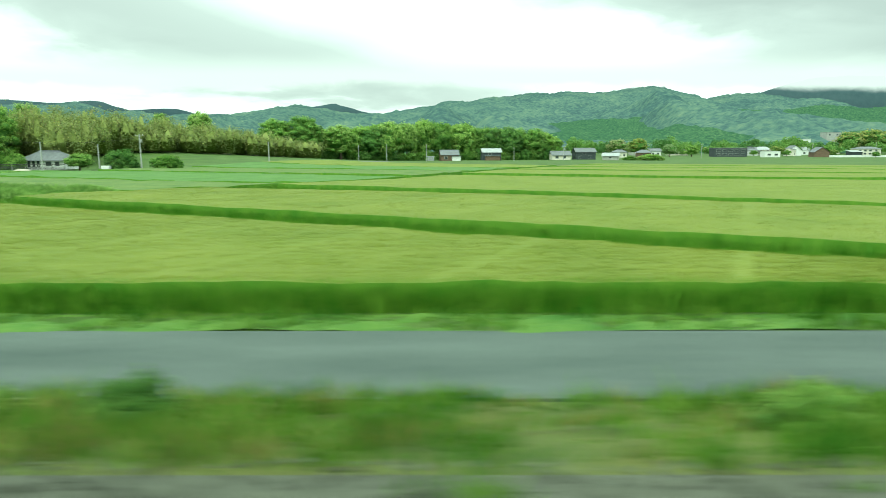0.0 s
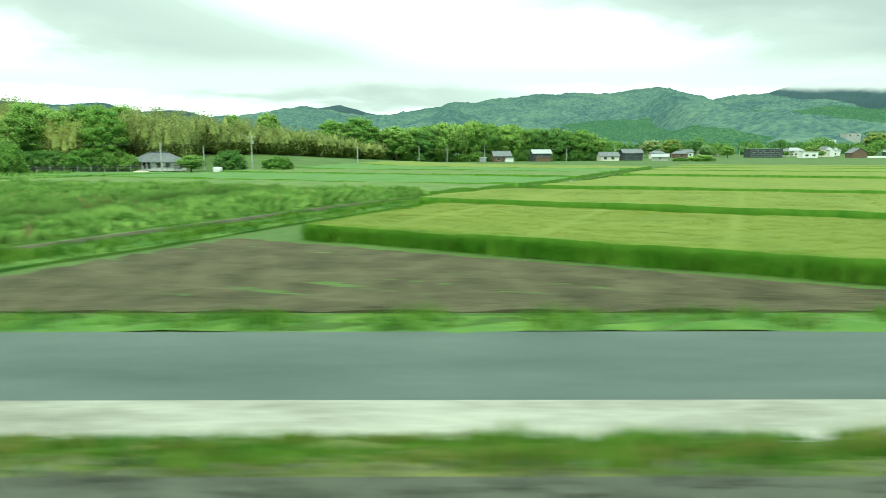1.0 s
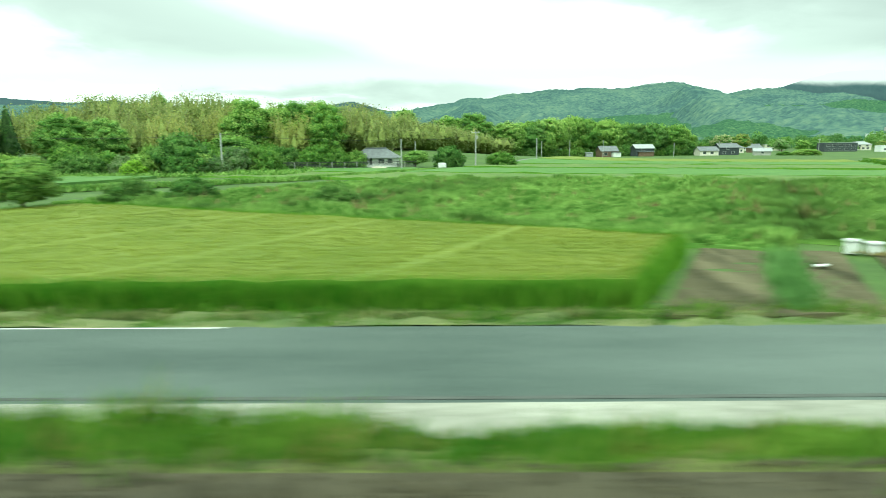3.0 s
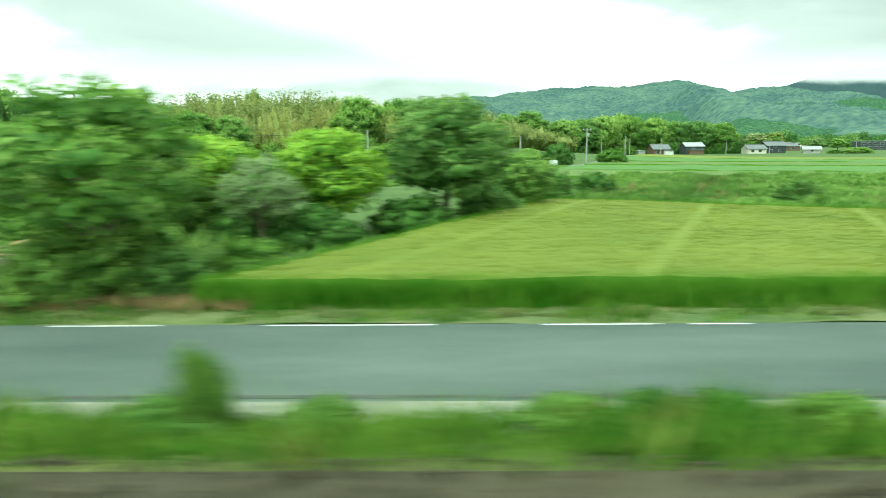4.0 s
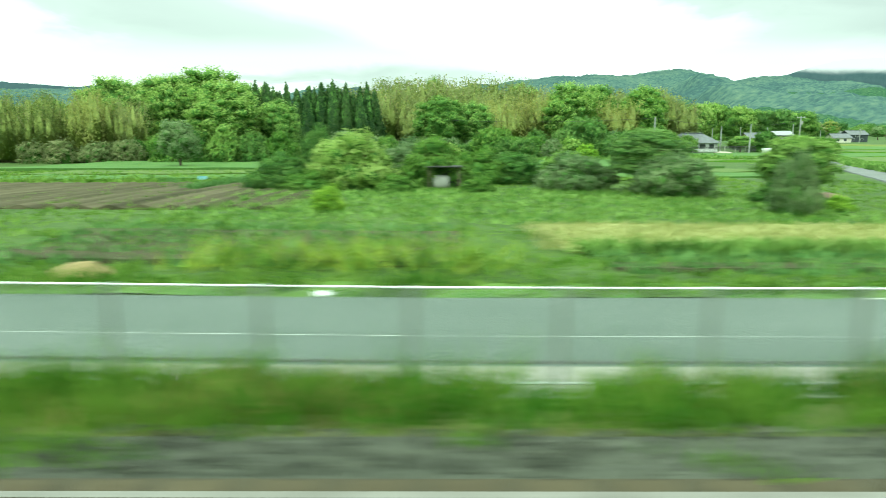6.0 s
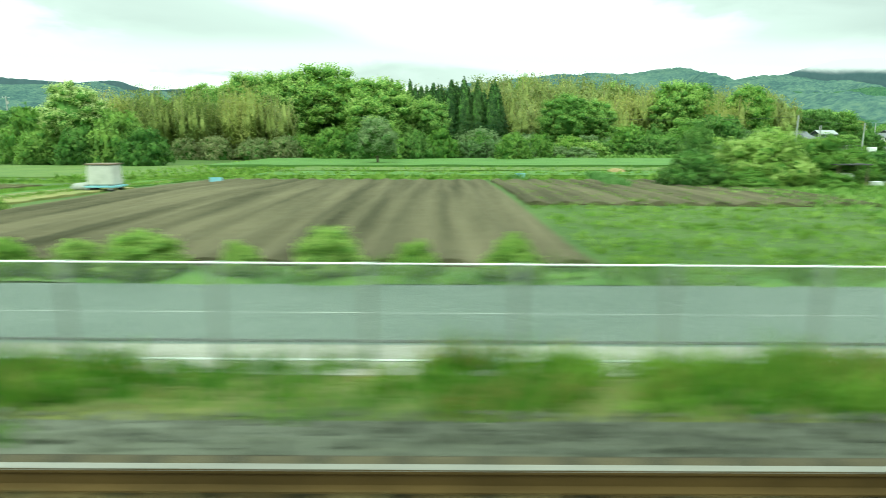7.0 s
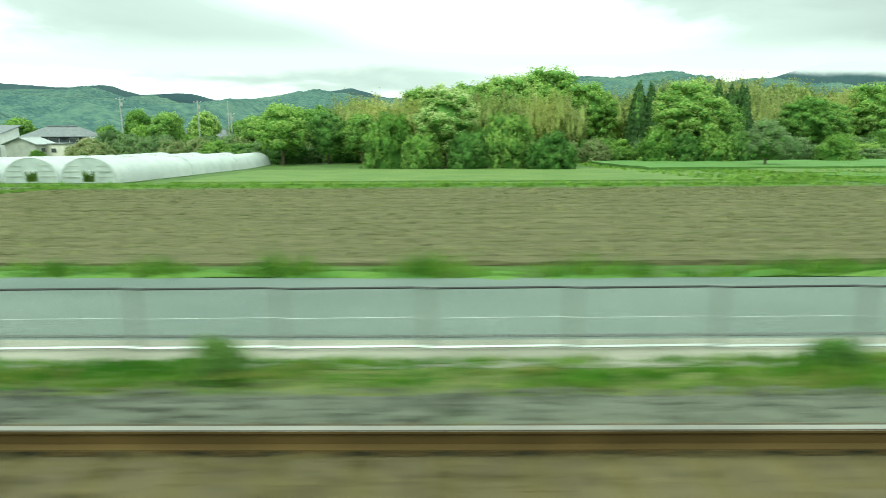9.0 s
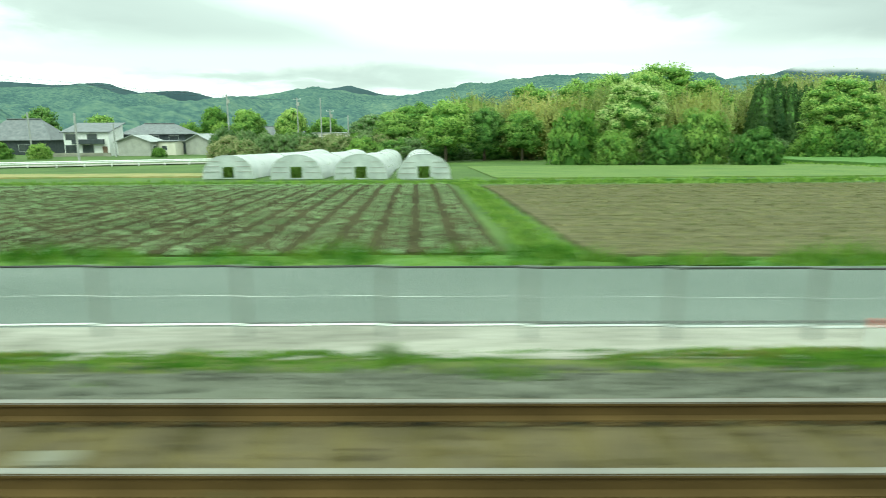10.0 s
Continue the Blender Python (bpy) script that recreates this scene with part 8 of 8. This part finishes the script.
def garden_shed():
    e = thing("tool_shelter", pose(-149.8, 37.6, float(ground_z(np.array(-149.8), np.array(37.6)))), "dark tool shelter with a grey tarpaulin", "shelter")
    for dx in (-0.9, 0.9):
        for dy in (-0.6, 0.6):
            part("post", bm_mesh("post", bm_tube(bmesh.new(), (dx, dy, -0.1), (dx, dy, 1.3), 0.04, 0.04, 6), M_WOOD), e)
    part("roof_sheet", box_mesh("roof_sheet", (-1.1, -0.8, 1.3, 1.1, 0.8, 1.36), M_DARK, 0.01), e)
    part("back_sheet", box_mesh("back_sheet", (-1.0, 0.58, 0.1, 1.0, 0.62, 1.28), M_DARK), e)
    part("tarp_roll", smooth(bm_mesh("tarp_roll", bm_box(bmesh.new(), -0.7, -0.4, 0, 0.3, 0.4, 0.8, 0.15), M_GREYWALL)), e)


garden_shed()


def garden_line(y, xa, xb, zz, sag):
    e = thing("string_line", pose(0, 0, 0), "white string tied along a garden row on short stakes", "string")
    n = 8
    prev = None
    for k in range(n + 1):
        x = xa + (xb - xa) * k / n
        p = Vector((x, y + 0.05 * math.sin(k * 2.0), float(ground_z(np.array(x), np.array(y))) + zz + sag * math.sin(k * 1.3)))
        bm = bm_tube(bmesh.new(), (p.x, p.y, p.z - zz - 0.1), (p.x, p.y, p.z + 0.04), 0.014, 0.012, 5)
        part("stake", bm_mesh("stake", bm, M_WOOD), e)
        if prev is not None:
            part("string", bm_mesh("string", bm_tube(bmesh.new(), prev, p, 0.005, 0.005, 4, False), M_WHITE), e)
        prev = p


garden_line(13.6, -120.6, -108.9, 0.42, 0.05)
garden_line(16.2, -120.0, -111, 0.35, 0.04)
for y, xa, xb in ((17.6, -116.5, -110.5), (18.4, -117, -111), (19.2, -117, -111.5)):
    e = solid("mulch_strip", box_mesh("mulch_strip", (xa, y - 0.14, 0.0, xb, y + 0.14, 0.09), M_STRAW, 0.03), "pale straw mulch along a garden row", "mulch", m=pose(0, 0, -0.12))
    solid("bean_frame", box_mesh("bean_frame", (xa, y + 0.4, 0.05, xb, y + 0.46, 0.11), M_WOOD, 0.01), "brown wooden pole laid beside a garden row", "pole", m=pose(0, 0, -0.1))
for x, y in ((-118.2, 25.2), (-121.0, 30), (-117, 24)):
    e = thing("garden_post", pose(x, y, float(ground_z(np.array(x), np.array(y)))), "grey wooden garden post", "post")
    part("shaft", bm_mesh("shaft", bm_tube(bmesh.new(), (0, 0, -0.2), (0, 0, 1.5), 0.07, 0.06, 8), M_WOOD), e)


def flower_bush(x, y):
    e = tree("shrub", L_MID, x, y, 1.0, 0.7, note="dotted with deep pink flowers")
    rng = np.random.default_rng(6)
    d = fibonacci(16, rng)
    c = d * np.array((4.0, 4.0, 4.2)) + np.array((0, 0, 0.9))
    part("flowers", quads("flowers", leaf_shapes(c[d[:, 1] < 0.6], d[d[:, 1] < 0.6], 0.35, rng), M_FLOWER), e, "pink flowers")


flower_bush(-121.4, 25.0)
flower_bush(-120.2, 24.2)


# stacked firewood and the netted fence before the farmhouse
def wood_stack(x, y):
    e = thing("firewood_stack", pose(x, y, float(ground_z(np.array(x), np.array(y)))), "stack of brown split firewood under a sheet", "firewood")
    lm = bm_mesh("log", bm_tube(bmesh.new(), (0, -0.25, 0), (0, 0.25, 0), 0.1, 0.1, 7), M_WOOD)
    for j in range(8):
        for k in range(15):
            o = part("log", lm, e)
            o.matrix_basis = pose(-1.5 + 0.21 * k + 0.1 * (j % 2), 0, 0.1 + 0.18 * j, 0, 0, 0)
    part("cover", box_mesh("cover", (-1.75, -0.35, 1.52, 1.75, 0.35, 1.58), M_BROWNWALL, 0.01), e)


wood_stack(-117.1, 108)


def net_fence():
    e = thing("net_fence", pose(0, 0, 0), "low dark netted fence before the farmhouse", "fence", kind="structure")
    a, b = Vector((-122, 124, 0)), Vector((-82, 133, 0))
    n = 16
    for k in range(n):
        p, q = a.lerp(b, k / n), a.lerp(b, (k + 1) / n)
        z = float(ground_z(np.array(p.x), np.array(p.y)))
        part("post", bm_mesh("post", bm_tube(bmesh.new(), (p.x, p.y, z - 0.1), (p.x, p.y, z + 1.6), 0.06, 0.06, 6), M_GREYWALL), e)
        for dz in (0.4, 0.65, 0.9, 1.15, 1.4, 1.55):
            part("rail", bm_mesh("rail", bm_tube(bmesh.new(), (p.x, p.y, z + dz), (q.x, q.y, z + dz), 0.05, 0.05, 4, False), M_DARK), e)


net_fence()
solid("roadside_tank", box_mesh("roadside_tank", (-0.9, -0.5, 0, 0.9, 0.5, 1.1), M_WHITE, 0.08), "small white tank beside a pole at the fields", "tank", m=pose(-76.5, 139, -1.6))
# white wall of the far village
solid("garden_wall", box_mesh("garden_wall", (262, 419.8, -3.1, 306, 420.1, -1.6), M_WHITE, 0.02), "long white garden wall at the village edge", "wall")
# steel masts on the hills
for x, y, h in ((180, 1500, 26), (520, 1700, 30), (930, 2000, 32), (860, 1300, 26), (960, 1320, 26), (1010, 1340, 26)):
    z = -2 + float(np.interp(x, [k[0] for k in RIDGE], [k[1] for k in RIDGE])) * (0.12 * (y - 900) / 3000 + 0.88 * ((y - 900) / 3000) ** 1.7) * 0.85
    e = thing("power_pylon", pose(x, y, z - 6), "distant grey lattice power pylon on the wooded slope", "pylon")
    for sx, sy in ((-1, -1), (1, -1), (1, 1), (-1, 1)):
        part("leg", bm_mesh("leg", bm_tube(bmesh.new(), (sx * 2.6, sy * 2.6, 0), (sx * 0.4, sy * 0.4, h + 8), 0.25, 0.18, 4, False), M_STEEL), e)
    for k, w in ((0.6, 5.5), (0.75, 4.5), (0.9, 3.5)):
        part("crossarm", box_mesh("crossarm", (-w, -0.3, (h + 8) * k, w, 0.3, (h + 8) * k + 0.5), M_STEEL), e)

# ---- the bend of the line ----
# The plan above is drawn along a straight line; here it is laid along the bend.


def bend(x, y):
    """Shift of a place in the plan: beside the track that of the track there, farther off that of the stretch around it."""
    x, y = np.asarray(x, dtype=float), np.abs(np.asarray(y, dtype=float))
    return sum(curve(np.where(y < 60, x + k * y, np.clip(x + k * y, -250, 0))) for k in np.linspace(-0.6, 0.6, 9)) / 9


def settle(ob, above):
    here = above @ ob.matrix_basis
    if ob.type == "MESH":
        co = np.empty(len(ob.data.vertices) * 3)
        ob.data.vertices.foreach_get("co", co)
        co = co.reshape(-1, 3)
        turn = np.array(here.to_3x3())
        place = co @ turn.T + np.array(here.translation)
        if np.ptp(place[:, 0]) > 5 and here.translation.length < 0.5:
            if ob.data.users > 1:
                ob.data = ob.data.copy()
            co[:, 1] += bend(place[:, 0], place[:, 1])
            ob.data.vertices.foreach_set("co", co.ravel())
            ob.data.update()
            for child in ob.children:
                settle(child, here)
            return
        mid = place.mean(axis=0)
    elif here.translation.length < 0.5:
        for child in ob.children:
            settle(child, here)
        return
    else:
        mid = here.translation
    ob.matrix_basis = Matrix.Translation((0, float(bend(mid[0], mid[1])), 0)) @ ob.matrix_basis


for ob in list(scene.collection.objects):
    if ob.parent is None and ob.type in {"MESH", "EMPTY"}:
        settle(ob, Matrix.Identity(4))

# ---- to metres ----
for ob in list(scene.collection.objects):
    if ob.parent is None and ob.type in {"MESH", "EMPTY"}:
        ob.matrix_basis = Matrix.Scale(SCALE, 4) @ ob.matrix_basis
